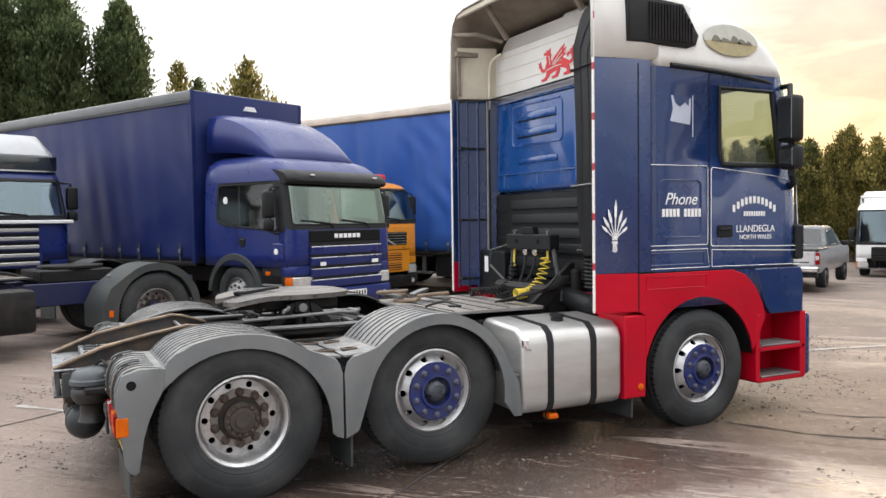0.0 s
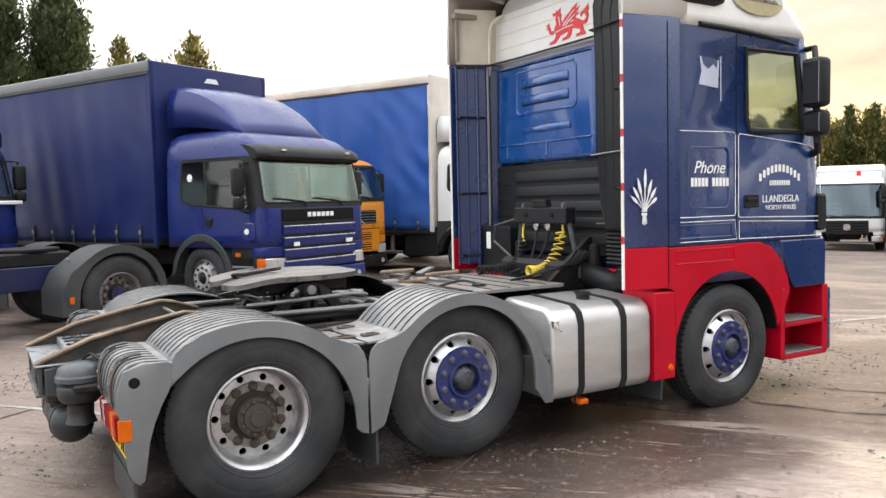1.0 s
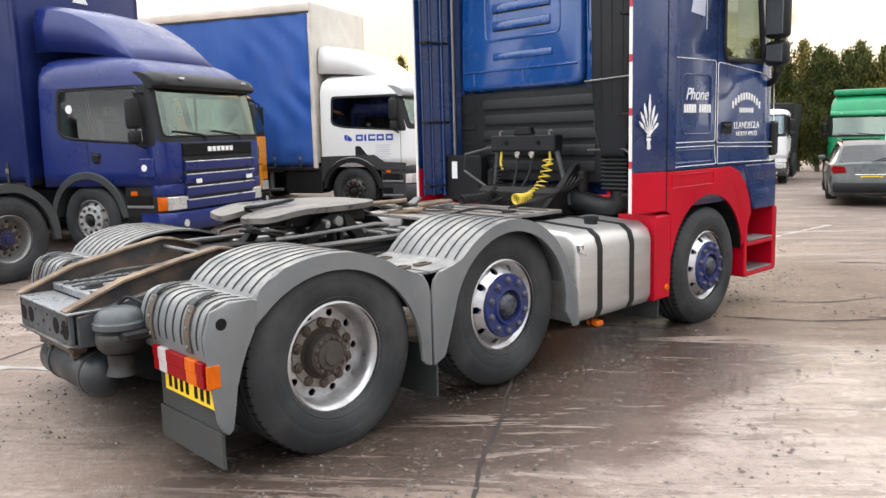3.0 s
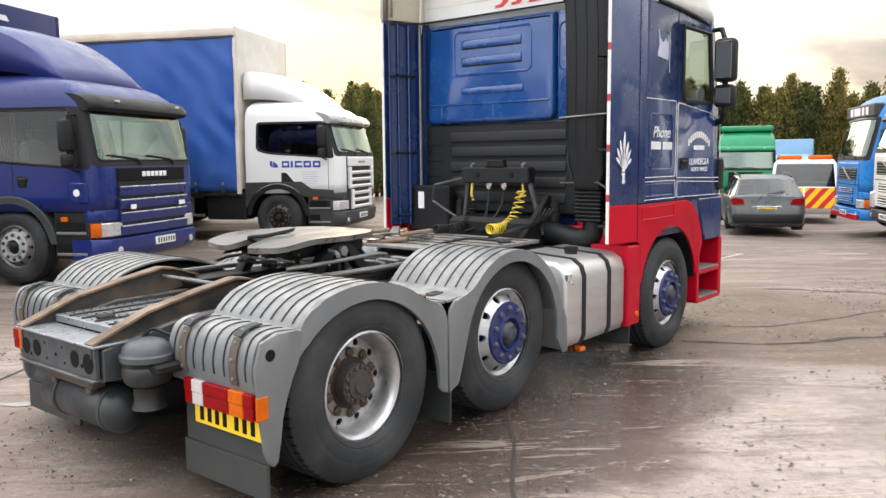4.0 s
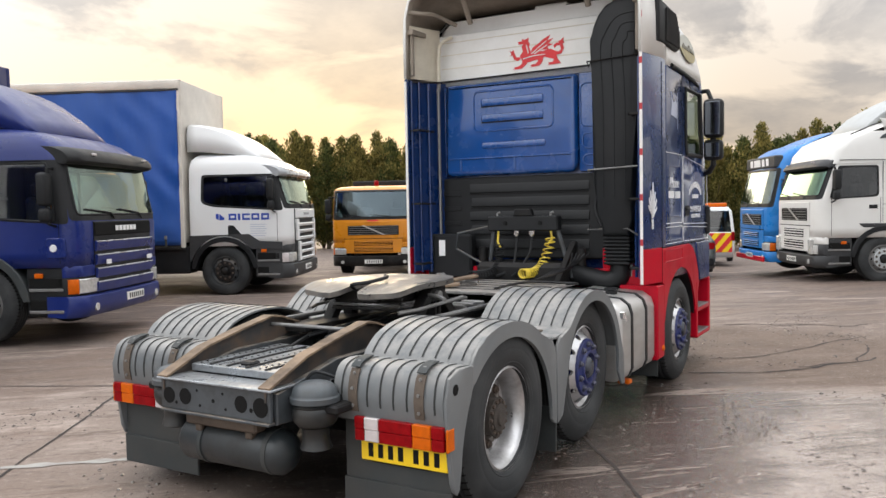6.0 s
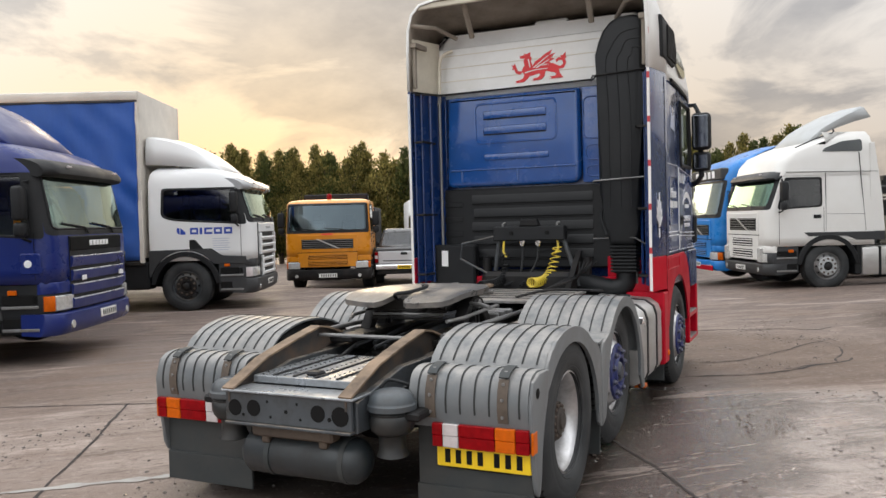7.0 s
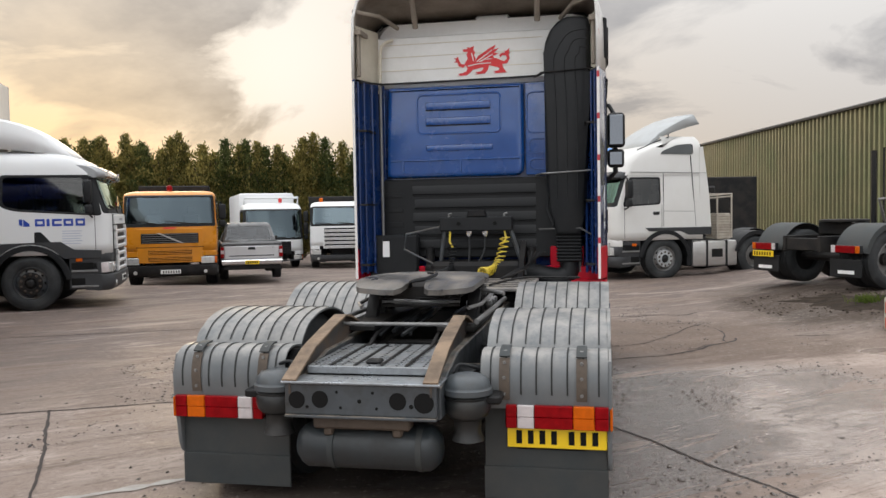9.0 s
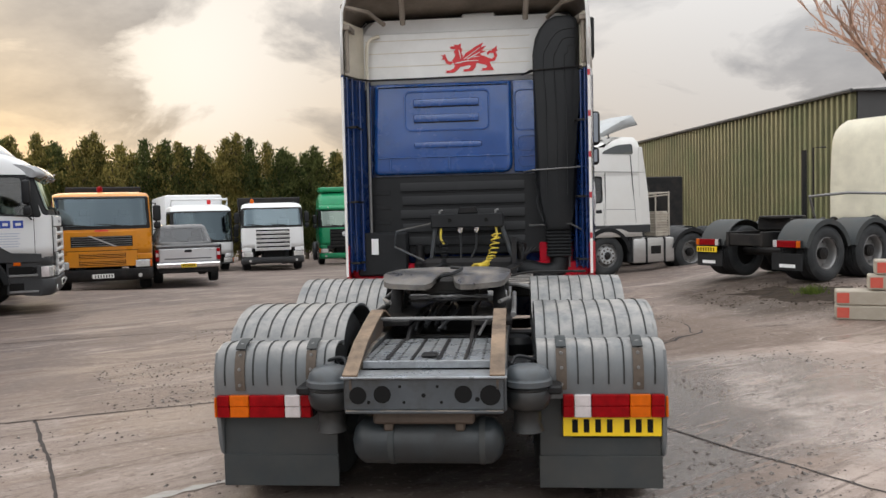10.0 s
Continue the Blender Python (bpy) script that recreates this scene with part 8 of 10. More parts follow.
# orange tipper facing the camera
Y = thing("tipper_lorry", "orange-yellow tipper lorry with a black bumper and roof beacon", "lorry", place(-10.86, 16.08, -64))
cab(Y, AMBER, gcol=AMBER, roof=2.66, ws=(1.72, 2.50), grille="bar", visor=False, low=DARK, bumper=DARK, floor=1.0, lean=0.12, door_only=True, win=(0.0, 1.0), side_dark=True, screen=DIMSCREEN)
chassis(Y, -6.4, (-3.6, -4.95))
plate(Y, 1.425, 0.46)
bm = BM()
box(bm, -1.14, 1.14, -5.0, -0.95, 1.05, 2.45, 0.05)
part("tipper_body", bm, DARK, Y)
bm = BM()
box(bm, -1.0, 1.0, -1.3, -0.9, 2.5, 2.86, 0.03)
part("cab_guard", bm, DARK, Y)
roof_beacon(Y, 0.05, 0.3, 2.64, material=REDLENS)
bm = BM()
box(bm, -0.16, 0.16, 1.435, 1.445, 1.62, 1.66)
part("maker_mark", bm, INKR, Y)

# blue bare tractor unit with its rear this way, beside the navy lorry
B = thing("bare_tractor", "dark blue bare tractor chassis with black mudguards", "lorry", place(-7.0, 0.0, -72))
NAVYF = paint("navy chassis paint", (0.010, 0.014, 0.060), 0.5, 0.4)
for s in (1, -1):
    bm = BM()
    sided(bm, s, 0.34, 0.44, -0.95, 4.4, 0.60, 0.92, 0.012)
    part("chassis_rail", bm, NAVYF, B)
    wheel(B, s * 1.20, 0.0, 0.52, 0.52, s, "drive", STEEL, NAVYF)
    wheel(B, s * 0.86, 0.0, 0.52, 0.52, s, "drive", STEEL, DARK, detail=False)
    bm = BM()
    pa = [(0.78, 0.30), (0.78, 0.62), (0.66, 0.86)] + arc(0, 0.52, 0.66, 50, 168, 14) + [(-0.66, 0.45), (-0.56, 0.45)] + list(reversed(arc(0, 0.52, 0.56, 10, 170, 16))) + [(0.58, 0.30)]
    prism(bm, pa, "x", s * 1.19, s * 1.235, 0.008)
    sheet(bm, [(0.78, 0.30), (0.78, 0.62), (0.66, 0.86)] + arc(0, 0.52, 0.66, 50, 168, 12), s * 0.58, s * 1.20, -0.015)
    mg = part("mudguard", bm, FLAP, B, sharp=30)
    bm = BM()
    sided(bm, s, 1.236, 1.25, 0.64, 0.70, 0.46, 0.55, 0.006)
    part("side_marker", bm, ORANGE, mg)
    for y in (0.35, 0.55):
        bm = BM()
        sided(bm, s, 0.9, 0.97, y, y + 0.04, 0.98, 1.15 - 0.12, 0.01)
        part("clip", bm, STEEL, mg)
    bm = BM()
    sided(bm, s, 0.70, 1.2, 1.6, 2.9, 0.34, 0.90, 0.06, 2)
    part("fuel_tank", bm, DARK, B)
    wheel(B, s * 1.17, 3.7, 0.52, 0.52, s, "steer", STEEL, DARK, detail=False)
bm = BM()
tube(bm, [(-0.9, 0, 0.52), (0.9, 0, 0.52)], 0.08, 10)
part("axle", bm, DARK, B)
bm = BM()
prism(bm, [(0.44 * math.cos(t), 0.75 + 0.45 * math.sin(t)) for t in [2 * math.pi * i / 18 for i in range(18)]], "z", 1.10, 1.15, 0.01)
part("fifth_wheel", bm, DARK, B)
bm = BM()
box(bm, -0.42, 0.42, 0.3, 1.3, 0.92, 1.10, 0.02)
part("pedestal", bm, DARK, B)
bm = BM()
box(bm, -0.6, 0.6, 1.5, 2.5, 1.0, 1.03, 0.006)
part("catwalk", bm, CHASSIS, B)
for k in range(5):
    bm = BM()
    tube(bm, smooth_path([(-0.3 + 0.15 * k, 1.3, 0.95), (-0.35 + 0.16 * k, 1.8, 1.10), (-0.3 + 0.12 * k, 2.4, 1.05 + 0.03 * k)], 4), 0.02, 6)
    part("air_line", bm, BLACK, B)
bm = BM()
box(bm, -1.2, 1.2, 2.75, 4.6, 1.0, 2.95, 0.1, 2)
part("cab", bm, NAVY2, B)

# blue and white lorry behind it
V = thing("blue_white_lorry", "blue lorry with a white roof and chrome grille", "lorry", place(-10.3, -2.2, 20, 0.16))
cab(V, NAVY2, roof=2.75, ws=(1.70, 2.35), grille="chrome", visor=False, door_only=True, win=(0.0, 1.0), screen=DIMSCREEN)
bm, _ = cab_loft([(2.50, -0.75, 1.10, 1.16, 0.25, (0.0,)), (2.86, -0.75, 1.02, 1.13, 0.3, (0.0,)), (3.16, -0.72, 0.72, 1.0, 0.3, (0.0,))], [])
part("high_roof", bm, SILVER, V, sharp=40)
bm = BM()
box(bm, -1.10, 1.10, 1.0, 1.13, 2.52, 2.80, 0.05, 2)
part("roof_screen", bm, SMOKE, V)
bm = BM()
box(bm, -1.235, 1.235, 1.30, 1.425, 1.60, 1.66, 0.01)
part("white_band", bm, INKW, V)
chassis(V, -5.0, (-3.7,))
bm = BM()
box(bm, -0.4, 0.4, -0.7, -0.2, 2.9, 3.3, 0.1, 2)
part("roof_unit", bm, SILVER, V)

# ---- far side of the yard ----
W1 = thing("pale_blue_lorry", "pale blue lorry with a pale blue box body", "lorry", place(-8.7, 42.0, -78))
cab(W1, PALEBLUE, roof=2.75, ws=(1.72, 2.42), visor=False, detail=False, screen=DIMSCREEN)
bm = BM()
box(bm, -1.2, 1.2, -6.5, -0.85, 1.0, 3.55, 0.06, 2)
part("box_body", bm, PALEBLUE, W1)
chassis(W1, -6.6, (-4.6,))
F = thing("refuse_lorry", "white refuse lorry with a low cab and big windscreen", "lorry", place(-12.8, 27.3, -60))
cab(F, WHITE2, roof=2.75, ws=(1.25, 2.45), grille="star", visor=False, low=DARK, bumper=SKIRT, floor=0.72, lean=0.10, screen=DIMSCREEN)
chassis(F, -7.0, (-4.0, -5.3))
bm = BM()
box(bm, -1.2, 1.2, -7.0, -1.0, 1.0, 3.2, 0.12, 2)
part("refuse_body", bm, WHITE2, F)
bm = BM()
tube(bm, [(-1.1, 0.6, 2.7), (-1.1, 0.8, 2.95), (1.1, 0.8, 2.95), (1.1, 0.6, 2.7)], 0.05, 8)
part("roof_bar", bm, WHITE2, F)
roof_beacon(F, -0.35, 0.85, 2.75, material=INKR)

K = thing("skip_lorry", "white lorry with a chrome grille and a dark tipping body", "lorry", place(-9.67, 27.3, -70))
cab(K, WHITE2, roof=2.75, ws=(1.80, 2.52), grille="chrome", visor=False, bumper=SKIRT, low=SKIRT, indicators=CLEAR, screen=DIMSCREEN)
chassis(K, -6.4, (-3.6, -4.9))
bm = BM()
prism(bm, [(-1.15, 1.0), (1.15, 1.0), (1.3, 3.0), (-1.3, 3.0)], "y", -6.4, -1.1, 0.04)
part("skip_body", bm, DARK, K)
roof_beacon(K, 0.75, 0.4, 2.72)

E1 = thing("green_lorry", "bright green high-roofed lorry with a round grille emblem", "lorry", place(-8.2, 34.0, -72))
cab(E1, GREEN, roof=3.55, ws=(1.85, 2.70), grille="star", visor=GREEN, bumper=GREEN)
chassis(E1, -6.0, (-3.8,))
bm = BM()
box(bm, -1.1, 1.1, -0.6, 0.75, 3.5, 3.75, 0.08, 2)
part("roof_deflector", bm, GREEN, E1)

O = thing("blue_lorry", "bright blue lorry with a white sign strip and red bumper", "lorry", place(0.78, 18.47, 207))
cab(O, CYAN, roof=3.25, ws=(1.72, 2.60), grille="bar", visor=False, bumper=CYAN, gcol=CYAN, screen=DIMSCREEN, door_only=True, win=(0.1, 1.02))
deflector(O, CYAN, 0.55, -0.85, 3.12, 3.52, 1.16)
bm = BM()
box(bm, -1.1, 1.1, 1.41, 1.435, 0.33, 0.46, 0.01)
part("bumper_lip", bm, RED, O, "red strip under the bumper")
bm = BM()
box(bm, -1.08, 1.08, 0.95, 1.17, 2.64, 2.94, 0.03)
part("sign_board", bm, SKIRT, O)
chassis(O, -4.6, (-3.7,))
bm = BM()
box(bm, -1.2, 1.2, -3.4, -1.1, 1.0, 2.4, 0.05)
part("body", bm, DARK, O)
plate(O, 1.425, 0.46)
for i, w_ in enumerate((0.19, 0.27, 0.16, 0.16, 0.16)):
    bm = BM()
    x = 0.72 - i * 0.30
    prism(bm, [(x - w_ - 0.02, 2.70), (x, 2.70), (x + 0.02, 2.88), (x - w_, 2.88)], "y", 1.168, 1.176)
    part("sign_mark", bm, INKW, O)

# white tractor unit beside the blue one
PALEBOX = mat("weathered beige steel", (0.42, 0.38, 0.32), 0.5, var=0.2, dirt=(0.20, 0.16, 0.12), amount=0.5, dscale=5)
T = thing("white_tractor", "white high-roofed tractor unit with a tilted roof deflector", "lorry", place(2.10, 15.89, 206.8, -0.03))
TPAINT = mat("cream-white paint", (0.68, 0.675, 0.655), 0.42, coat=0.2, var=0.03, scale=0.8, dirt=(0.52, 0.49, 0.43), amount=0.2, dscale=0.9)
cab(T, TPAINT, roof=2.75, ws=(1.80, 2.46), r=-1.05, grille="bar", visor=SKIRT, bumper=SKIRT, low=SKIRT, win=(0.14, 1.04), door_only=True, lean=0.26, gcol=TPAINT, screen=MINTSCREEN, side_dark=True, indicators=SKIRT)
bm, _ = cab_loft([(2.48, -1.06, 1.12, 1.205, 0.22, (0.0,)), (2.75, -1.06, 1.05, 1.20, 0.25, (0.0,)), (2.98, -1.05, 0.86, 1.185, 0.28, (0.0,)), (3.14, -1.04, 0.50, 1.16, 0.28, (0.0,)), (3.30, -1.02, 0.02, 1.10, 0.25, (0.0,)), (3.42, -1.0, -0.40, 0.96, 0.2, (0.0,))], [])
hr = part("high_roof", bm, TPAINT, T, sharp=40)
for s in (1, -1):
    bm = BM()
    prism(bm, rounded([(0.10, 2.985), (0.03, 3.06), (-0.33, 3.20), (-0.76, 3.235), (-0.78, 2.975)], (0.02, 0.02, 0.08, 0.05, 0.04)), "x", s * 1.02, s * 1.20, 0.01)
    part("roof_window", bm, SMOKE, hr)
    bm = BM()
    prism(bm, [(-0.94, 1.24), (-1.26, 1.24), (-1.20, 2.0), (-1.13, 2.52), (-1.04, 3.16), (-0.94, 3.16)], "x", s * 1.185, s * 1.217, 0.008)
    part("side_fairing", bm, TPAINT, T)
    bm = BM()
    prism(bm, [(0.52, 1.245), (-1.25, 1.235), (-1.25, 1.05), (-0.62, 1.06), (-0.40, 1.16), (0.42, 1.16)], "x", s * 1.18, s * 1.236, 0.008)
    part("side_skirt", bm, SKIRT, T)
    for pts in ([(0.035, 1.27), (0.035, 2.52)], [(-0.84, 1.26), (-0.70, 2.95)], [(0.03, 1.63), (-0.82, 1.615)], [(0.90, 2.555), (-1.10, 2.53)]):
        (ya, za), (yb, zb) = pts
        dy, dz = (0.008, 0) if abs(zb - za) > abs(yb - ya) else (0, 0.008)
        bm = BM()
        prism(bm, [(ya, za), (yb, zb), (yb + dy, zb + dz), (ya + dy, za + dz)], "x", s * 1.20, s * 1.2225)
        part("panel_gap", bm, FLAP, T)
    bm = BM()
    sided(bm, s, 0.70, 1.20, -2.0, -0.76, 0.28, 0.90, 0.05, 2)
    tk = part("fuel_tank", bm, TANKALU, T)
    for y in (-1.72, -1.18):
        bm = BM()
        sided(bm, s, 0.69, 1.207, y, y + 0.06, 0.275, 0.906, 0.004)
        part("strap", bm, BLACK, tk)
    bm = BM()
    sided(bm, s, 1.19, 1.206, -1.58, -1.28, 0.50, 0.70, 0.004)
    part("recess", bm, DARK, tk)
    bm = BM()
    sided(bm, s, 0.70, 1.19, -0.76, -0.62, 0.30, 1.05, 0.03)
    part("arch_flap", bm, BLACK, T)
    bm = BM()
    sided(bm, s, 0.86, 1.04, 1.30, 1.415, 0.60, 0.93, 0.02)
    part("headlamp_block", bm, LAMPGLASS, T)
bm = BM()
ridge = [(0.36, 3.16), (0.15, 3.36), (-0.07, 3.55), (-0.35, 3.71), (-0.65, 3.86), (-0.94, 3.98)]
rows = []
for i, (y, z) in enumerate(ridge):
    hw_ = 0.84 + 0.02 * i
    th = 0.04 + 0.042 * i
    rows.append([(hw_, y - 0.035 * i, z - th), (hw_ - 0.01, y - 0.005 * i, z - 0.03), (hw_ - 0.10, y, z), (0, y, z + 0.03), (-hw_ + 0.10, y, z), (-hw_ + 0.01, y - 0.005 * i, z - 0.03), (-hw_, y - 0.035 * i, z - th)])
vs = [[bm.verts.new(q) for q in r_] for r_ in rows]
for a, c in zip(vs, vs[1:]):
    for k in range(6):
        bm.faces.new((a[k], a[k + 1], c[k + 1], c[k]))
part("roof_deflector", bm, PALEGREY, T, "pale grey tilted roof deflector", sharp=40, solid=0.03)
for s in (1, -1):
    bm = BM()
    tube(bm, [(s * 0.7, -0.42, 3.40), (s * 0.72, -0.36, 3.70)], 0.02, 6)
    part("deflector_stay", bm, STEEL, T)
    bm = BM()
    tube(bm, [(s * 1.0, 0.60, 3.09), (s * 1.0, 0.20, 3.26), (s * 1.0, -0.24, 3.40)], 0.014, 6)
    part("roof_rail", bm, DARK, T)
chassis(T, -4.8, (-2.53, -3.85), y1=-0.6)
mudguards(T, -2.53)
mudguards(T, -3.85)
# louvred intake with a tube frame behind the cab
bm = BM()
box(bm, -1.12, -0.62, -1.86, -1.50, 0.92, 1.56, 0.02)
stack = part("louvred_intake", bm, PALEBOX, T)
for k in range(9):
    bm = BM()
    box(bm, -1.135, -0.605, -1.875, -1.485, 0.95 + 0.066 * k, 0.985 + 0.066 * k, 0.008)
    part("louvre", bm, PALEBOX, stack)
bm = BM()
box(bm, -1.10, -0.66, -1.84, -1.52, 1.56, 1.90, 0.01)
part("screen", bm, DARK, stack)
for y in (-1.88, -1.48):
    bm = BM()
    tube(bm, [(-1.13, y, 0.95), (-1.13, y, 2.03), (-0.6, y, 2.03)], 0.022, 8)
    part("frame_tube", bm, PALEBOX, stack)
bm = BM()
for z in (1.97, 2.03):
    tube(bm, [(-1.13, -1.90, z), (-1.13, -1.16, z - 0.05)], 0.018, 8)
part("frame_tube", bm, PALEBOX, stack)
plate(T, 1.425, 0.46)

# small white van cab behind the white tractor
S = thing("white_van_cab", "small white pickup cab standing behind the tractor", "van", place(3.45, 20.6, 200))
cab(S, WHITE2, roof=1.88, ws=(1.15, 1.72), hw=0.95, f=1.1, r=-0.7, grille="plain", visor=False, floor=0.85, win=(-0.3, 0.72), door_only=True)
chassis(S, -3.5, (-2.8,))

# bare tractor on the right, seen from behind
C = thing("cream_tractor", "cream tractor unit with grey mudguards seen from behind", "lorry", place(8.45, 12.87, 33))
cab(C, CREAM2, roof=3.2, ws=(1.75, 2.45), r=-0.45, visor=False, win=(0.10, 0.98), door_only=True)
chassis(C, -4.5, (-2.45, -3.75), y1=-0.6)
tractor_rear(C, -4.42, (-2.45, -3.75))
plate(C, -4.50, 0.55, YELLOWPLATE, x=-0.92, back=True)
bm = BM()
tube(bm, [(-1.15, -1.35, 1.0), (-1.15, -1.35, 2.55)], 0.055, 10)
tube(bm, [(-1.0, -1.25, 1.0), (-1.0, -1.25, 2.6), (-0.8, -1.1, 2.6)], 0.02, 8)
part("exhaust_pipe", bm, DARK, C)
bm = BM()
tube(bm, [(1.05, -1.2, 1.05), (1.05, -1.5, 1.55), (0.0, -1.5, 1.6), (-0.9, -1.5, 1.55), (-1.0, -1.2, 1.05)], 0.03, 8)
part("guard_rail", bm, STEEL, C)
rnd = random.Random(21)
for k in range(10):
    bm = BM()
    x, y = rnd.uniform(-0.5, 0.5), rnd.uniform(-3.4, -1.5)
    tube(bm, smooth_path([(x, y, 0.95), (x + rnd.uniform(-.2, .2), y + 0.2, 1.02 + rnd.uniform(0, .12)), (x + rnd.uniform(-.3, .3), y + 0.5, 1.0)], 4), rnd.uniform(0.02, 0.05), 6)
    part("pipework", bm, DARK, C)


# ---- cars ----
def estate(root, col):
    """An estate car facing +y, its rear bumper at y = 0: cross-sections joined, with the glass set in."""
    rows = [(0.0, 0.74, 0.36, 0.56, 0.58, 0.66), (0.03, 0.83, 0.30, 0.66, 0.68, 0.72), (0.09, 0.86, 0.27, 0.95, 0.985, 0.74), (0.14, 0.875, 0.25, 0.99, 1.03, 0.73), (0.46, 0.89, 0.22, 1.0, 1.40, 0.62), (0.62, 0.895, 0.22, 0.99, 1.455, 0.62), (1.3, 0.90, 0.20, 0.975, 1.485, 0.63), (1.42, 0.90, 0.20, 0.975, 1.487, 0.63), (2.3, 0.90, 0.20, 0.96, 1.485, 0.63), (2.42, 0.90, 0.20, 0.96, 1.475, 0.63), (2.95, 0.90, 0.20, 0.95, 1.41, 0.60), (3.60, 0.89, 0.20, 0.93, 0.97, 0.66), (4.35, 0.84, 0.22, 0.80, 0.84, 0.62), (4.58, 0.72, 0.30, 0.62, 0.65, 0.54)]

    def ring(y, w, z0, zb, zt, rw):
        half = [(0, z0), (w * 0.86, z0), (w * 0.97, z0 + 0.07), (w, z0 + 0.45 * (zb - z0)), (w - 0.015, zb - 0.03), (w - 0.05, zb), (rw + 0.03, zt - 0.05 * min(1, (zt - zb) / 0.3)), (rw - 0.03, zt - 0.012), (0.5 * rw, zt + 0.006), (0, zt + 0.01)]
        return [(x, y, z) for x, z in half] + [(-x, y, z) for x, z in reversed(half[1:-1])]

    rings = [ring(*r_) for r_ in rows]
    n = len(rings[0])
    glass_at = {"rear_window": [(3, k) for k in (7, 8, 9, 10)], "windscreen": [(10, k) for k in (7, 8, 9, 10)], "side_window": [(i, 5) for i in (4, 5, 7, 9, 10)], "door_window": [(i, n - 6) for i in (4, 5, 7, 9, 10)]}
    cut = {q for v in glass_at.values() for q in v}
    bm = BM()
    vs = [[bm.verts.new(p) for p in r_] for r_ in rings]
    for i in range(len(rows) - 1):
        for k in range(n):
            if (i, k) not in cut:
                bm.faces.new((vs[i][k], vs[i][(k + 1) % n], vs[i + 1][(k + 1) % n], vs[i + 1][k]))
    bm.faces.new(vs[0])
    bm.faces.new(vs[-1])
    b = part("body", bm, col, root, sharp=32)
    for nm, cells in glass_at.items():
        bm = BM()
        pane(bm, [[rings[i][k], rings[i][(k + 1) % n], rings[i + 1][(k + 1) % n], rings[i + 1][k]] for i, k in cells])
        part("side_window" if nm == "door_window" else nm, bm, SMOKE, b)
    bm = BM()
    box(bm, -0.68, 0.68, 0.5, 3.2, 0.40, 0.92, 0.06)
    for x in (0.36, -0.36):
        box(bm, x - 0.22, x + 0.22, 1.45, 1.6, 0.9, 1.25, 0.05)
    part("interior", bm, SEATM, b)
    for s in (1, -1):
        for y in (0.85, 3.68):
            wheel(root, s * 0.89, y, 0.32, 0.32, s, "steer", ALU, DARK, width=0.3, detail=False).scale = (0.68, 0.64, 0.64)
            bm = BM()
            prism(bm, arc(y, 0.32, 0.37, -12, 192, 18) + list(reversed(arc(y, 0.32, 0.315, -12, 192, 18))), "x", s * 0.70, s * 0.906, 0.004)
            part("wheel_arch", bm, BLACK, b)
        bm = BM()
        prism(bm, rounded([(s * 0.52, 0.80), (s * 0.80, 0.78), (s * 0.845, 0.90), (s * 0.80, 0.955), (s * 0.56, 0.93)], 0.02, 3), "y", 0.03, 0.11)
        part("tail_lamp", bm, REDLENS, b)
        bm = BM()
        tube(bm, [(s * 0.60, 0.66, 1.46), (s * 0.62, 0.75, 1.51), (s * 0.62, 2.3, 1.53), (s * 0.60, 2.42, 1.49)], 0.014, 6)
        part("roof_bar", bm, BLACK, b)
        bm = BM()
        sided(bm, s, 0.88, 1.05, 2.95, 3.05, 0.98, 1.10, 0.03, 2)
        part("door_mirror", bm, col, b)
    bm = BM()
    box(bm, -0.80, 0.80, -0.05, 0.10, 0.34, 0.56, 0.05, 2)
    part("bumper", bm, BLACK, b)
    bm = BM()
    box(bm, -0.34, 0.34, 0.035, 0.06, 0.735, 0.755, 0.004)
    part("plate_trim", bm, CHROME, b)
    plate(root, 0.028, 0.66, YELLOWPLATE, w=0.22, back=True)
    bm = BM()
    tube(bm, [(0.0, 0.10, 1.04), (0.20, 0.13, 1.09), (0.42, 0.19, 1.13)], 0.011, 6)
    part("rear_wiper", bm, BLACK, b)
    return b


# passenger cars: their wheels are scaled from the lorry wheel
P1 = thing("estate_car", "dusty dark grey estate car with lit tail lamps", "car", place(-2.05, 17.2, 113))
estate(P1, CARPAINT)

P2 = thing("pickup_truck", "silver double-cab pickup truck seen from behind", "pickup truck", place(-8.62, 16.4, 118))
lv = [(0.52, 0.05, 4.9, 0.80, 0.3, (1.2, 2.4, 3.4)), (0.66, 0.0, 5.0, 0.87, 0.35, (1.2, 2.4, 3.4)), (1.06, 0.0, 4.95, 0.87, 0.35, (1.2, 2.4, 3.4)), (1.16, 0.02, 4.7, 0.83, 0.3, (1.2, 2.4, 3.3))]
bm, _ = cab_loft(lv, [], rr=0.10)
part("body", bm, SILVER, P2, sharp=40)
bm, panes = cab_loft([(1.15, 1.30, 3.75, 0.80, 0.12, (1.7, 2.5, 3.2)), (1.24, 1.36, 3.66, 0.79, 0.12, (1.7, 2.5, 3.15)), (1.62, 1.62, 3.15, 0.68, 0.12, (1.9, 2.5, 2.9)), (1.68, 1.68, 3.05, 0.65, 0.12, (1.95, 2.45, 2.8)), (1.74, 1.80, 2.95, 0.58, 0.12, (2.0, 2.45, 2.75))], [("side", 1, 2, ("s1", "s2", "ls1", "ls2")), ("back", 1, 2, ("rear", "lrear")), ("front", 1, 2, ("arc", "front", "larc", "lfront"))], rr=0.1)
pc = part("cab", bm, [GREYCAR, TRIM], P2, sharp=40, solid=0.02)
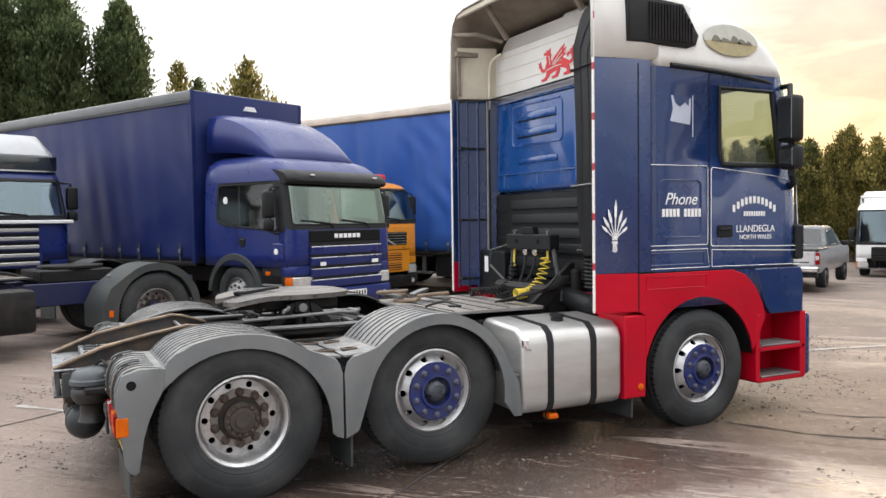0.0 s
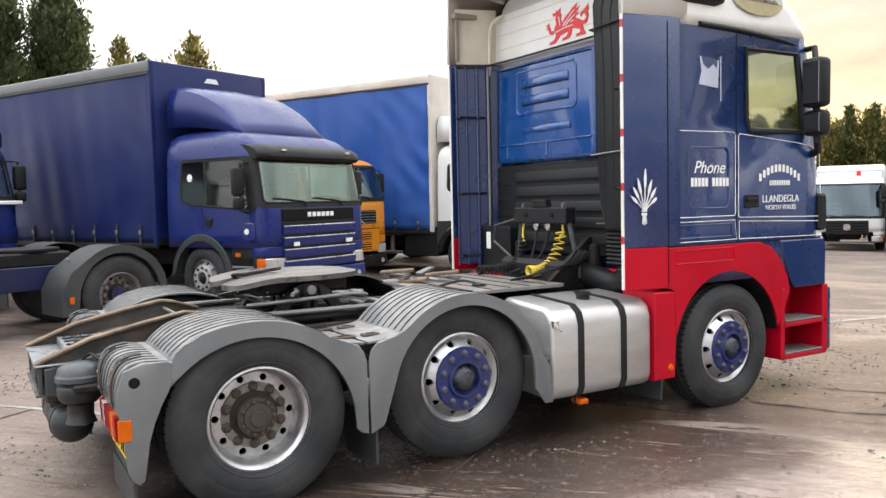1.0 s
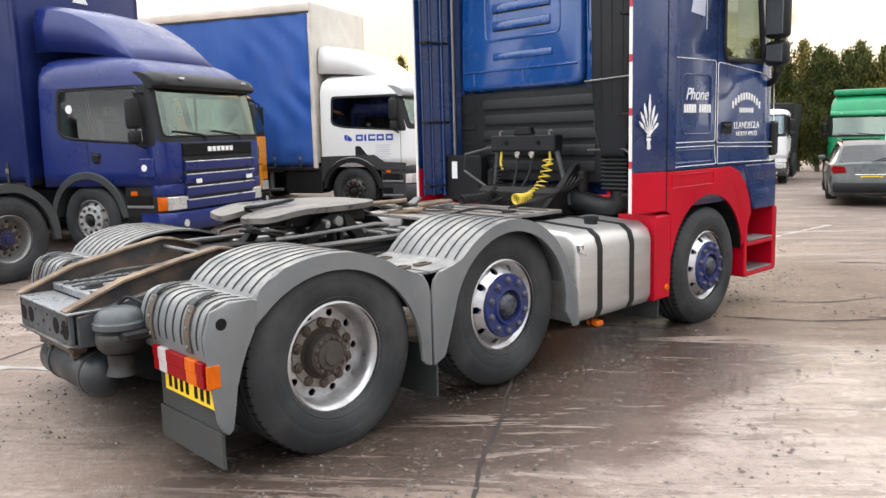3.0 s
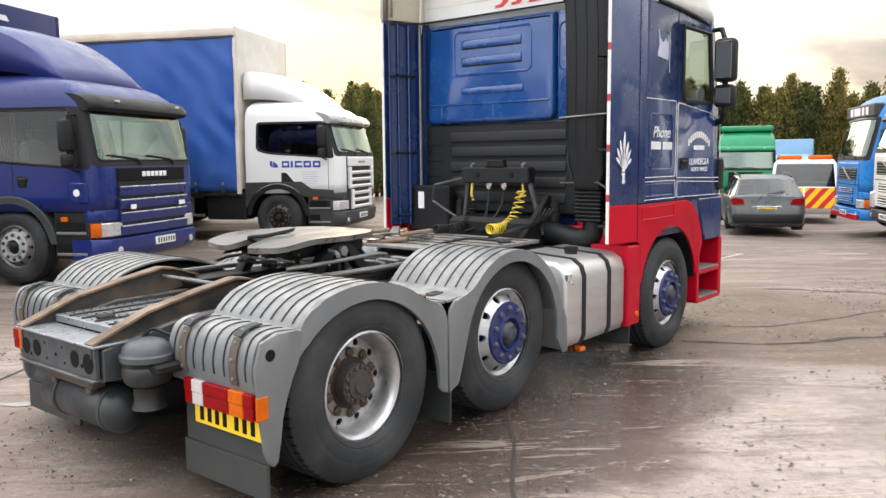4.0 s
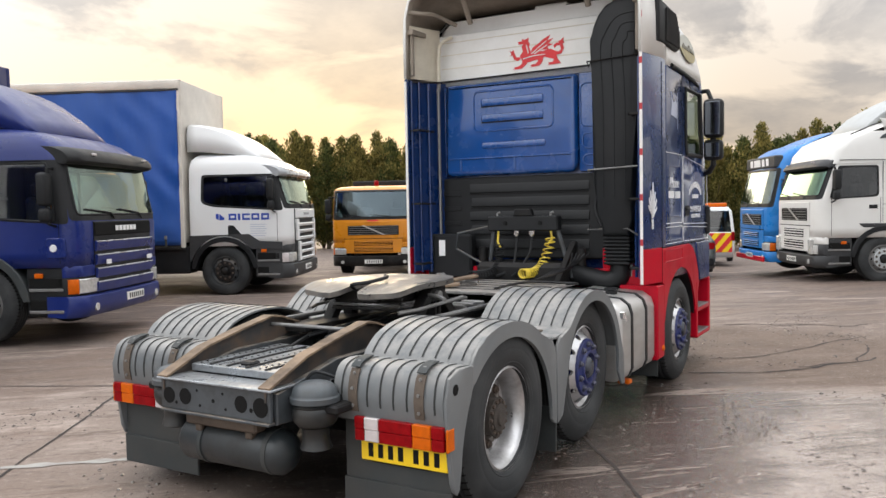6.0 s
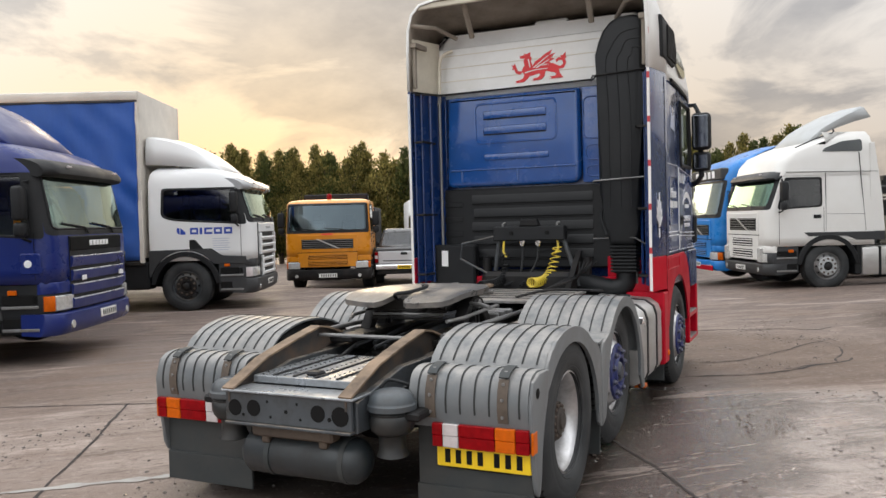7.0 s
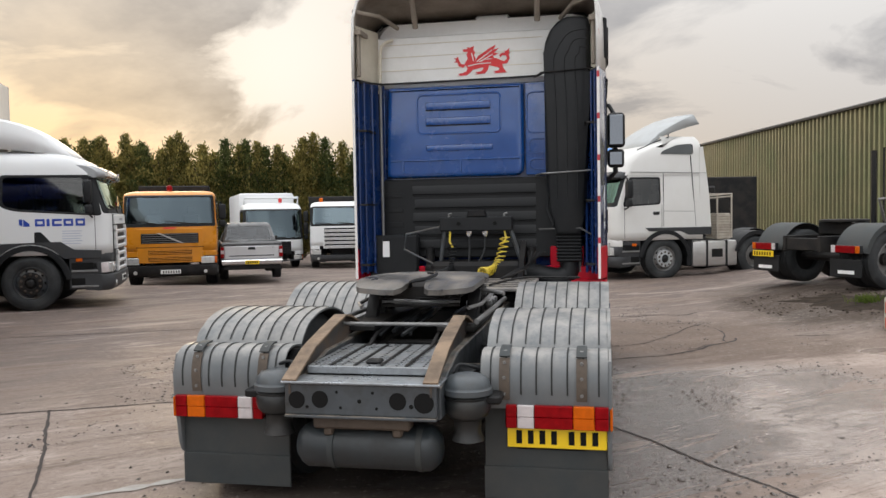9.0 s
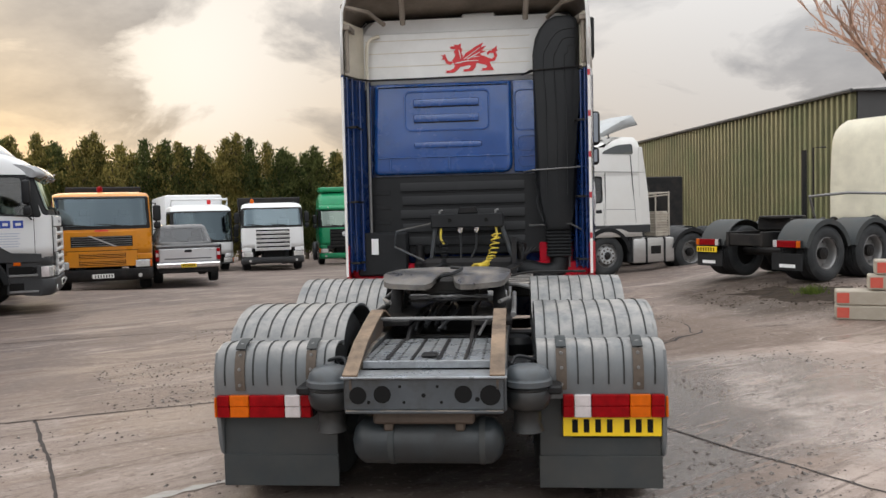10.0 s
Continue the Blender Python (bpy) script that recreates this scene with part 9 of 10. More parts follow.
for key, nm in (("side", "side_window"), ("back", "rear_window"), ("front", "windscreen")):
    for s in ((1, -1) if key == "side" else (0,)):
        bm = BM()
        pane(bm, [q for q in panes[key] if s == 0 or q[0][0] * s > 0])
        part(nm, bm, SMOKE, pc)
for x in (0.38, -0.38):
    bm = BM()
    box(bm, x - 0.22, x + 0.22, 2.0, 2.14, 1.0, 1.36, 0.05)
    box(bm, x - 0.11, x + 0.11, 2.0, 2.10, 1.38, 1.55, 0.03)
    part("seat", bm, SEATM, pc)
bm = BM()
box(bm, -0.85, 0.85, -0.01, 1.32, 1.09, 1.19, 0.03)
part("load_cover", bm, GREYCAR, P2)
bm = BM()
box(bm, -0.86, 0.86, -0.10, 0.05, 0.56, 0.70, 0.03)
part("bumper", bm, CHROME, P2)
bm = BM()
box(bm, -0.80, 0.80, -0.02, 0.2, 0.42, 0.555, 0.02)
part("tow_bar", bm, DARK, P2)
bm = BM()
box(bm, -0.745, 0.745, -0.014, 0.02, 0.74, 1.085, 0.012)
TG = part("tailgate", bm, PALESILVER, P2)
bm = BM()
box(bm, -0.62, 0.62, -0.020, -0.012, 0.80, 0.83, 0.003)
part("crease", bm, GREYCAR, TG)
bm = BM()
prism(bm, rounded([(-0.11, 0.985), (0.11, 0.985), (0.09, 1.06), (-0.09, 1.06)], 0.02, 3), "y", -0.03, -0.013)
part("handle", bm, BLACK, TG)
plate(P2, -0.118, 0.63, YELLOWPLATE, w=0.20, back=True)
for s in (1, -1):
    bm = BM()
    sided(bm, s, 0.76, 0.865, -0.018, 0.08, 0.76, 1.07, 0.02)
    tl = part("tail_lamp", bm, REDLENS, P2)
    bm = BM()
    sided(bm, s, 0.77, 0.855, -0.024, -0.016, 0.88, 0.98, 0.004)
    part("lens", bm, CLEAR, tl)
    bm = BM()
    sided(bm, s, 0.84, 1.02, 3.35, 3.45, 1.16, 1.30, 0.03)
    part("door_mirror", bm, BLACK, P2)
    for y in (0.95, 3.95):
        wheel(P2, s * 0.86, y, 0.38, 0.38, s, "steer", STEEL, DARK, width=0.26, detail=False).scale = (0.8, 0.76, 0.76)

VN = thing("works_van", "white van with red and yellow chevrons and a red light bar", "van", place(-2.9, 23.5, 105))
lv = [(0.30, 0.05, 4.9, 0.92, 0.3, (1.2, 2.4, 3.6)), (0.55, 0.0, 5.0, 0.98, 0.35, (1.2, 2.4, 3.6)), (1.15, 0.0, 4.8, 0.98, 0.35, (1.2, 2.4, 3.6)), (1.85, 0.08, 3.6, 0.90, 0.25, (1.2, 2.2, 3.1)), (1.98, 0.2, 3.4, 0.80, 0.25, (1.2, 2.2, 2.9))]
bm, panes = cab_loft(lv, [("back", 2, 3, ("rear", "lrear")), ("front", 2, 3, ("arc", "front", "larc", "lfront"))], rr=0.1)
vb = part("body", bm, [WHITE2, TRIM], VN, sharp=40, solid=0.02)
for key, nm in (("back", "rear_window"), ("front", "windscreen")):
    bm = BM()
    pane(bm, panes[key])
    part(nm, bm, SMOKE, vb)
bm = BM()
for x in (-0.78, 0.08):
    box(bm, x, x + 0.70, 0.5, 0.8, 1.98, 2.12, 0.05, 2)
part("light_bar", bm, ORANGE, VN)
for s in (1, -1):
    for i in range(8):
        a = -0.52 + 0.18 * i                    # stripes fall towards the middle
        lo_, hi_ = 0.48, 1.12
        quad = [(a, lo_), (a + 0.18, lo_), (a + 0.70, hi_), (a + 0.52, hi_)]
        for lim, keep in ((0.03, 1), (0.90, -1)):
            out_ = []
            for (xa, za), (xb, zb) in zip(quad, quad[1:] + quad[:1]):
                ina, inb = (xa - lim) * keep >= 0, (xb - lim) * keep >= 0
                if ina:
                    out_.append((xa, za))
                if ina != inb:
                    out_.append((lim, za + (zb - za) * (lim - xa) / (xb - xa)))
            quad = out_
            if len(quad) < 3:
                break
        if len(quad) < 3:
            continue
        bm = BM()
        prism(bm, [(s * x, z) for x, z in quad], "y", -0.014, 0.0)
        part("chevron", bm, INKR if i % 2 else YELLOWPLATE, vb)
    for y in (0.9, 3.95):
        wheel(VN, s * 0.96, y, 0.34, 0.34, s, "steer", STEEL, DARK, width=0.22, detail=False).scale = (0.7, 0.68, 0.68)
    bm = BM()
    sided(bm, s, 0.86, 0.975, -0.02, 0.06, 0.85, 1.15, 0.02)
    part("tail_lamp", bm, REDLENS, vb)

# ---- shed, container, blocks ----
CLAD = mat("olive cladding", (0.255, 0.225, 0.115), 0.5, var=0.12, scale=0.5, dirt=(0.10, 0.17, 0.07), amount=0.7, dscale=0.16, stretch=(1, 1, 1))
# darker copy of CLAD, painted for the shadow between the ribs
CLADSHADE = mat("shaded cladding pan", (0.165, 0.145, 0.075), 0.6, var=0.2, scale=0.5, dirt=(0.05, 0.085, 0.035), amount=0.7, dscale=0.16)
CLADTRIM = mat("dark cladding trim", (0.05, 0.05, 0.05), 0.5, var=0.1)
p0, p1 = Vector((11.6, 22.6, 0)), Vector((6.3, 46.0, 0))
SH = thing("shed", "long olive green shed clad in corrugated sheet", "building", None)
d = (p1 - p0).normalized()
side = Vector((d.y, -d.x, 0))
H = 5.32
L = (p1 - p0).length
PITCH = 0.32
n = int(L / PITCH)
sheets = 9
per = n // sheets + 1
for q in range(sheets):
    bm = BM()
    pts = []
    for i in range(q * per, min((q + 1) * per, n)):
        a = i * PITCH
        pts += [(a, 0.0), (a + 0.15, 0.0), (a + 0.18, 0.085), (a + 0.285, 0.085)]
    pts.append((pts[-1][0] + 0.035, 0.0))
    lo, hi = [], []
    for a, o in pts:
        p = p0 + d * a - side * o
        lo.append(bm.verts.new((p.x, p.y, -0.3)))
        hi.append(bm.verts.new((p.x, p.y, H)))
    for i in range(len(pts) - 1):
        bm.faces.new((lo[i], lo[i + 1], hi[i + 1], hi[i]))
    # rib tops stay light; pans and webs take the painted shadow colour
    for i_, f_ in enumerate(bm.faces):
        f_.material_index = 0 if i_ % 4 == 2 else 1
    part("cladding_sheet", bm, [CLAD, CLADSHADE], SH, sharp=20)
bm = BM()
for a, b_ in ((p0, p1),):
    q = [a + side * 0.05, b_ + side * 0.05, b_ + side * 14, a + side * 14]
    lo, hi = [bm.verts.new((p.x, p.y, -0.3)) for p in q], [bm.verts.new((p.x, p.y, H - 0.05)) for p in q]
    for i in range(4):
        bm.faces.new((lo[i], lo[(i + 1) % 4], hi[(i + 1) % 4], hi[i]))
part("wall", bm, CLADTRIM, SH)
bm = BM()
q = [p0 - side * 0.15 - d * 0.2, p1 - side * 0.15 + d * 0.2, p1 + side * 14 + d * 0.2, p0 + side * 14 - d * 0.2]
mid0, mid1 = p0 + side * 7, p1 + side * 7
vs = [bm.verts.new((p.x, p.y, H)) for p in q] + [bm.verts.new((mid0.x, mid0.y, H + 0.35)), bm.verts.new((mid1.x, mid1.y, H + 0.35))]
bm.faces.new((vs[0], vs[1], vs[5], vs[4]))
bm.faces.new((vs[4], vs[5], vs[2], vs[3]))
bm.faces.new((vs[0], vs[4], vs[3]))
bm.faces.new((vs[1], vs[2], vs[5]))
part("roof", bm, CLADTRIM, SH, solid=0.06)
bm = BM()
pa, pb_ = p0 - side * 0.16, p1 - side * 0.16
tube(bm, [(pa.x, pa.y, H - 0.02), (pb_.x, pb_.y, H - 0.02)], 0.07, 6)
part("gutter", bm, CLADTRIM, SH)

CN = thing("container", "dark steel storage container standing by the shed", "container", place(5.3, 27.5, 100))
bm = BM()
box(bm, -1.2, 1.2, -1.5, 1.5, 0, 2.6, 0.03)
cb = part("body", bm, DARK, CN)
for i in range(10):
    bm = BM()
    y = -1.42 + i * 0.29
    box(bm, -1.235, -1.198, y, y + 0.14, 0.15, 2.45, 0.01)
    part("corrugation", bm, DARK, cb)

BLOCK = mat("whitewashed concrete block", (0.38, 0.34, 0.28), 0.8, var=0.12, dirt=(0.22, 0.19, 0.14), amount=0.5, dscale=3, bump=0.006, bscale=40)
BLOCKR = mat("red painted block end", (0.50, 0.05, 0.03), 0.7, var=0.15, dirt=(0.3, 0.2, 0.15), amount=0.3)
for i, (u, z, w_) in enumerate(((0.0, 0.0, 0.62), (0.66, 0.0, 0.62), (0.0, 0.196, 0.62), (0.66, 0.196, 0.62), (0.40, 0.392, 0.62), (0.48, 0.588, 0.50))):
    m = place(4.74 + 0.94 * u, 6.25 - 0.30 * u, 72, z)
    b_ = thing("concrete_block", "whitewashed concrete block with a red painted end, in a stack", "block", m, "stacked kerb blocks")
    bm = BM()
    box(bm, 0.0, w_, -0.20, 0.20, 0.0, 0.192, 0.015)
    bo = part("block", bm, BLOCK, b_)
    bm = BM()
    box(bm, 0.012, 0.16, -0.206, -0.19, 0.03, 0.165, 0.002)
    part("red_mark", bm, BLOCKR, bo)
PO = thing("marker_post", "red and white painted post beside the blocks", "post", place(5.65, 5.75, 72))
for i in range(5):
    bm = BM()
    lathe(bm, [(i * 0.25, 0.05), (i * 0.25 + 0.249, 0.05)], axis="z", n=14)
    part("band", bm, BLOCKR if i % 2 == 0 else BLOCK, PO)

# ---- dirt, joints, paint lines ----
SOIL = mat("wet black soil", (0.034, 0.026, 0.020), 0.95, spec=0.1, var=0.5, scale=5, bump=0.05, bscale=9)
bm = BM()
rnd = random.Random(5)
ctr = Vector((5.05, 8.5))
ring_n, rad_n = 72, 12
verts = []
for j in range(rad_n + 1):
    row = []
    for i in range(ring_n):
        t = 2 * math.pi * i / ring_n
        rr_ = (0.85 + 0.55 * noise.noise((math.cos(t) * 2.2, math.sin(t) * 2.2, 3)) + 0.25 * noise.noise((math.cos(t) * 6, math.sin(t) * 6, 5))) * j / rad_n
        x, y = ctr.x + 0.9 * rr_ * math.cos(t) - 0.4 * rr_ * math.sin(t), ctr.y + 1.2 * rr_ * math.sin(t)
        h = 0.07 * (1 - (j / rad_n) ** 2) ** 1.5 * (0.6 + 0.8 * noise.noise((x * 1.8, y * 1.8, 0)))
        row.append(bm.verts.new((x, y, gz(x, y) + max(h, 0) - 0.012 * (j == rad_n) + 0.004)))
    verts.append(row)
for j in range(rad_n):
    for i in range(ring_n):
        k = (i + 1) % ring_n
        bm.faces.new((verts[j][i], verts[j][k], verts[j + 1][k], verts[j + 1][i]))
tagged(link("dirt_patch", bm, SOIL, sharp=80), "low patch of wet black soil on the concrete", "soil", kind="stuff")


def scatter(name, label, category, material, count, seed, pick, small, large, flat=0.6):
    """Loose bits lying on the ground, joined in one mesh."""
    r_ = random.Random(seed)
    vs_, fs_ = [], []
    for _ in range(count):
        x, y = pick(r_)
        q = small + (large - small) * r_.random() ** 3
        a = r_.uniform(0, 6.28)
        z = gz(x, y) + q * 0.15
        b0 = len(vs_)
        for k in range(4):
            e = q * r_.uniform(0.6, 1.2)
            vs_.append((x + e * math.cos(a + k * 1.571), y + e * math.sin(a + k * 1.571), z + q * r_.uniform(-0.1, 0.15)))
        vs_ += [(x + q * r_.uniform(-.3, .3), y + q * r_.uniform(-.3, .3), z + q * flat * r_.uniform(0.7, 1.2)), (x, y, z - q * 0.3)]
        for k in range(4):
            fs_ += [(b0 + k, b0 + (k + 1) % 4, b0 + 4), (b0 + (k + 1) % 4, b0 + k, b0 + 5)]
    me = bpy.data.meshes.new(name)
    me.from_pydata(vs_, [], fs_)
    me.materials.append(material)
    return tagged(new(name, me), label, category, kind="stuff")


GRIT = mat("wet grit", (0.085, 0.066, 0.054), 0.22, var=0.5, scale=30, spec=0.8)


def grit_spot(r_):
    while True:
        x, y = r_.uniform(-4.0, 5.0), r_.uniform(-2.5, 9.0)
        if noise.noise((x * 0.8, y * 0.8, 4)) + 0.35 * noise.noise((x * 2.6, y * 2.6, 7)) > r_.uniform(-0.05, 0.45):
            return x, y


def soil_spot(r_):
    t, d_ = r_.uniform(0, 6.28), math.sqrt(r_.random()) * 1.1
    return ctr.x + 1.5 * d_ * math.cos(t) - 0.4 * d_ * math.sin(t), ctr.y + 1.6 * d_ * math.sin(t)


scatter("grit", "loose wet grit scattered over the concrete", "gravel", GRIT, 9000, 3, grit_spot, 0.004, 0.020)
scatter("soil_clods", "dark clods of soil and broken concrete", "soil", SOIL, 900, 8, soil_spot, 0.005, 0.034)


def strip(name, pts, w, material, label, category, lift=0.004, wob=0.0, seed=0):
    r_ = random.Random(seed)
    out_ = []
    for (xa, ya), (xb, yb) in zip(pts, pts[1:]):
        k = max(2, int(math.hypot(xb - xa, yb - ya) / 0.07))
        for i in range(k):
            f = i / k
            x, y = xa + (xb - xa) * f, ya + (yb - ya) * f
            out_.append((x + wob * 2.5 * noise.noise((x * 2.1, y * 2.1, seed)) + r_.uniform(-.006, .006), y + wob * 2.5 * noise.noise((x * 2.1, y * 2.1, seed + 9)) + r_.uniform(-.006, .006)))
    out_.append(pts[-1])
    bm = BM()
    lo_, hi_ = [], []
    for i, (x, y) in enumerate(out_):
        (xa, ya), (xb, yb) = out_[max(i - 1, 0)], out_[min(i + 1, len(out_) - 1)]
        dl = math.hypot(xb - xa, yb - ya)
        nx, ny = -(yb - ya) / dl, (xb - xa) / dl
        ww = w * (r_.uniform(0.55, 1.0) if name == 'slab_joint' else 0.25 + r_.uniform(0, 0.9))
        lo_.append(bm.verts.new((x + nx * ww / 2, y + ny * ww / 2, gz(x, y) + lift)))
        hi_.append(bm.verts.new((x - nx * ww / 2, y - ny * ww / 2, gz(x, y) + lift)))
    for i in range(len(out_) - 1):
        bm.faces.new((lo_[i], lo_[i + 1], hi_[i + 1], hi_[i]))
    return tagged(link(name, bm, material), label, category, kind="structure")


JN, CR = "dark dirt-filled joint between concrete slabs", "dark crack in the concrete"
strip("slab_joint", [(-9.0, -1.55), (-4.76, 0.47), (-3.46, 1.10), (-2.18, 1.72), (-0.6, 2.5), (1.3, 3.4)], 0.030, CRACK, JN, "joint", seed=1, wob=0.006)
strip("slab_joint", [(-3.46, 1.12), (-2.62, -0.04), (-2.12, -0.78), (-1.0, -2.4)], 0.030, CRACK, JN, "joint", seed=2, wob=0.006)
strip("slab_joint", [(-9.0, 3.9), (-6.05, 5.22), (-3.75, 6.21), (-1.5, 7.2)], 0.034, CRACK, JN, "joint", seed=3, wob=0.006)
strip("slab_joint", [(0.70, 2.05), (1.20, 1.34), (1.52, 0.90), (1.88, 0.37), (2.47, -0.41), (3.6, -2.0)], 0.026, CRACK, JN, "joint", seed=4, wob=0.014)
strip("crack", [(0.92, 7.45), (1.74, 7.75), (2.5, 7.95), (3.1, 9.1), (3.6, 9.9), (4.4, 10.9)], 0.05, CRACK, CR, "crack", seed=5, wob=0.05)
strip("crack", [(1.2, 4.0), (1.75, 4.25), (2.25, 4.64), (2.61, 5.31), (2.87, 5.75), (3.15, 6.22), (3.6, 5.9), (4.4, 5.9)], 0.05, CRACK, CR, "crack", seed=6, wob=0.05)
strip("crack", [(1.29, 4.89), (1.55, 5.1), (1.82, 5.37), (2.13, 5.97), (2.6, 7.0)], 0.03, CRACK, CR, "crack", seed=7, wob=0.06)
strip("crack", [(2.65, 7.05), (2.75, 6.2), (2.70, 5.39), (2.17, 4.75)], 0.03, CRACK, CR, "crack", seed=11, wob=0.05)
PAINTL = mat("worn white road paint", (0.36, 0.345, 0.32), 0.6, var=0.2, dirt=(0.22, 0.18, 0.16), amount=0.8, dscale=6)
strip("painted_line", [(-2.5, -1.35), (-1.81, -0.75), (-1.34, -0.35), (-0.9, 0.05)], 0.10, PAINTL, "worn white painted line on the concrete", "line", lift=0.005, seed=8)
strip("painted_line", [(-0.95, 7.5), (-0.65, 8.7), (-0.55, 11.0)], 0.10, PAINTL, "worn white painted line on the concrete", "line", lift=0.005, seed=9)


# ---- trees ----


def leaf(name, a, c):
    m = bpy.data.materials.new(name)
    m.use_nodes = True
    n, l = m.node_tree.nodes, m.node_tree.links
    n.clear()
    tc, nz, mx, ge = n.new("ShaderNodeTexCoord"), n.new("ShaderNodeTexNoise"), n.new("ShaderNodeMix"), n.new("ShaderNodeNewGeometry")
    nz.inputs["Scale"].default_value, nz.inputs["Detail"].default_value = 0.9, 4.0
    l.new(tc.outputs["Object"], nz.inputs["Vector"])
    ad = n.new("ShaderNodeMath")
    ad.operation = "MULTIPLY_ADD"
    ad.inputs[1].default_value, ad.inputs[2].default_value = 0.5, 0.0
    l.new(ge.outputs["Random Per Island"], ad.inputs[0])
    sm = n.new("ShaderNodeMath")
    sm.operation = "ADD"
    l.new(nz.outputs[0], sm.inputs[0])
    l.new(ad.outputs[0], sm.inputs[1])
    rg = n.new("ShaderNodeMapRange")
    rg.inputs[1].default_value, rg.inputs[2].default_value = 0.45, 1.05
    l.new(sm.outputs[0], rg.inputs[0])
    mx.data_type = "RGBA"
    l.new(rg.outputs[0], mx.inputs[0])
    mx.inputs[6].default_value, mx.inputs[7].default_value = (*a, 1), (*c, 1)
    di, tr, ms = n.new("ShaderNodeBsdfDiffuse"), n.new("ShaderNodeBsdfTranslucent"), n.new("ShaderNodeMixShader")
    l.new(mx.outputs[2], di.inputs[0])
    l.new(mx.outputs[2], tr.inputs[0])
    ms.inputs[0].default_value = 0.7
    l.new(di.outputs[0], ms.inputs[1])
    l.new(tr.outputs[0], ms.inputs[2])
    l.new(ms.outputs[0], n.new("ShaderNodeOutputMaterial").inputs[0])
    return m


LEAF = leaf("dark conifer foliage", (0.042, 0.064, 0.027), (0.19, 0.20, 0.070))
LEAF2 = leaf("olive foliage", (0.075, 0.084, 0.032), (0.42, 0.34, 0.11))
BARK = mat("brown bark", (0.10, 0.075, 0.055), 0.9, var=0.3, scale=4, bump=0.02, bscale=15)
TWIG = mat("reddish twigs", (0.52, 0.33, 0.24), 0.85, var=0.25, scale=4)


def conifer(seed, h, rad, material, base=0.4, tiers=44, size=0.13, spire=1.0, shag=0.35, per=150, reach=1.0):
    """A conifer: tapered trunk, rising boughs, and on every bough many small upright sprays."""
    r_ = random.Random(seed)
    root = thing("conifer", "dark green columnar conifer at the edge of the yard", "tree", None, "row of conifers")
    bm = BM()
    pts = [(0.08 * math.sin(i + seed), 0.08 * math.cos(i * 1.3), h * 0.97 * i / 6) for i in range(7)]
    rings = []
    for i, p in enumerate(pts):
        rr_ = 0.13 * (1 - 0.85 * i / 6)
        rings.append([bm.verts.new((p[0] + rr_ * math.cos(2 * math.pi * k / 7), p[1] + rr_ * math.sin(2 * math.pi * k / 7), p[2])) for k in range(7)])
    for a, c in zip(rings, rings[1:]):
        for k in range(7):
            bm.faces.new((a[k], a[(k + 1) % 7], c[(k + 1) % 7], c[k]))
    part("trunk", bm, BARK, root)
    bm = BM()
    vs_, fs_ = [], []
    for k in range(tiers * 5):
        f = (k + r_.random()) / (tiers * 5)
        z = base + (h - base) * f
        env = rad * (0.04 + 0.96 * min(1.0, ((1 - f) / spire) ** 0.8)) * (0.72 + 0.28 * min(1, f * 5)) * r_.uniform(1 - shag, 1 + shag * 0.5)
        t = k * 2.39996 + r_.uniform(-.4, .4)
        rise = (0.12 + env * r_.uniform(0.35, 0.95)) * reach
        p0 = Vector((0, 0, z - 0.2))
        p1 = Vector((env * math.cos(t), env * math.sin(t), min(z + rise, h * 1.01)))
        if k % 4 == 0:
            tube(bm, [p0, p0.lerp(p1, 0.5) - Vector((0, 0, 0.06)), p1], 0.018, 4, caps=False)
        m_ = int(per * (0.12 + 0.88 * env / rad))
        for _ in range(m_):
            g = r_.random() ** 0.55
            w_ = 0.07 + 0.16 * env * (1 - abs(g - 0.55))
            p = p0.lerp(p1, g) + Vector((r_.gauss(0, w_), r_.gauss(0, w_), r_.gauss(0, w_ * 0.8)))
            if p.z < 0.1:
                continue
            upv = (Vector((0, 0, 1)) + Vector((math.cos(t), math.sin(t), 0)) * r_.uniform(0.0, 0.8) + Vector((r_.uniform(-.45, .45), r_.uniform(-.45, .45), 0))).normalized()
            sidev = upv.cross(Vector((r_.uniform(-1, 1), r_.uniform(-1, 1), r_.uniform(-.4, .4)))).normalized()
            ln, wd = size * r_.uniform(0.8, 1.9), size * r_.uniform(0.20, 0.42)
            b0 = len(vs_)
            vs_ += [tuple(p), tuple(p + upv * ln * 0.5 + sidev * wd), tuple(p + upv * ln), tuple(p + upv * ln * 0.45 - sidev * wd)]
            fs_.append((b0, b0 + 1, b0 + 2, b0 + 3))
    part("branchwork", bm, BARK, root)["kind"] = "stuff"
    me = bpy.data.meshes.new("crown")
    me.from_pydata(vs_, [], fs_)
    me.materials.append(material)
    cr = new("crown", me)
    cr.parent = root
    return root


protos = [conifer(11, 7.3, 1.05, LEAF2, 0.5, size=0.13, spire=0.80, shag=0.65, per=62), conifer(12, 6.7, 1.15, LEAF, 0.4, size=0.13, spire=0.60, shag=0.65, per=66), conifer(13, 7.2, 0.95, LEAF, 0.6, size=0.12, spire=0.65, shag=0.65, per=58), conifer(14, 6.5, 1.15, LEAF2, 0.3, size=0.13, spire=0.5, shag=0.65, per=62)]
for i, p in enumerate(protos):
    p.matrix_world = pose(-38 + i * 1.7, 34 + i * 0.6, -0.5)
rnd = random.Random(77)


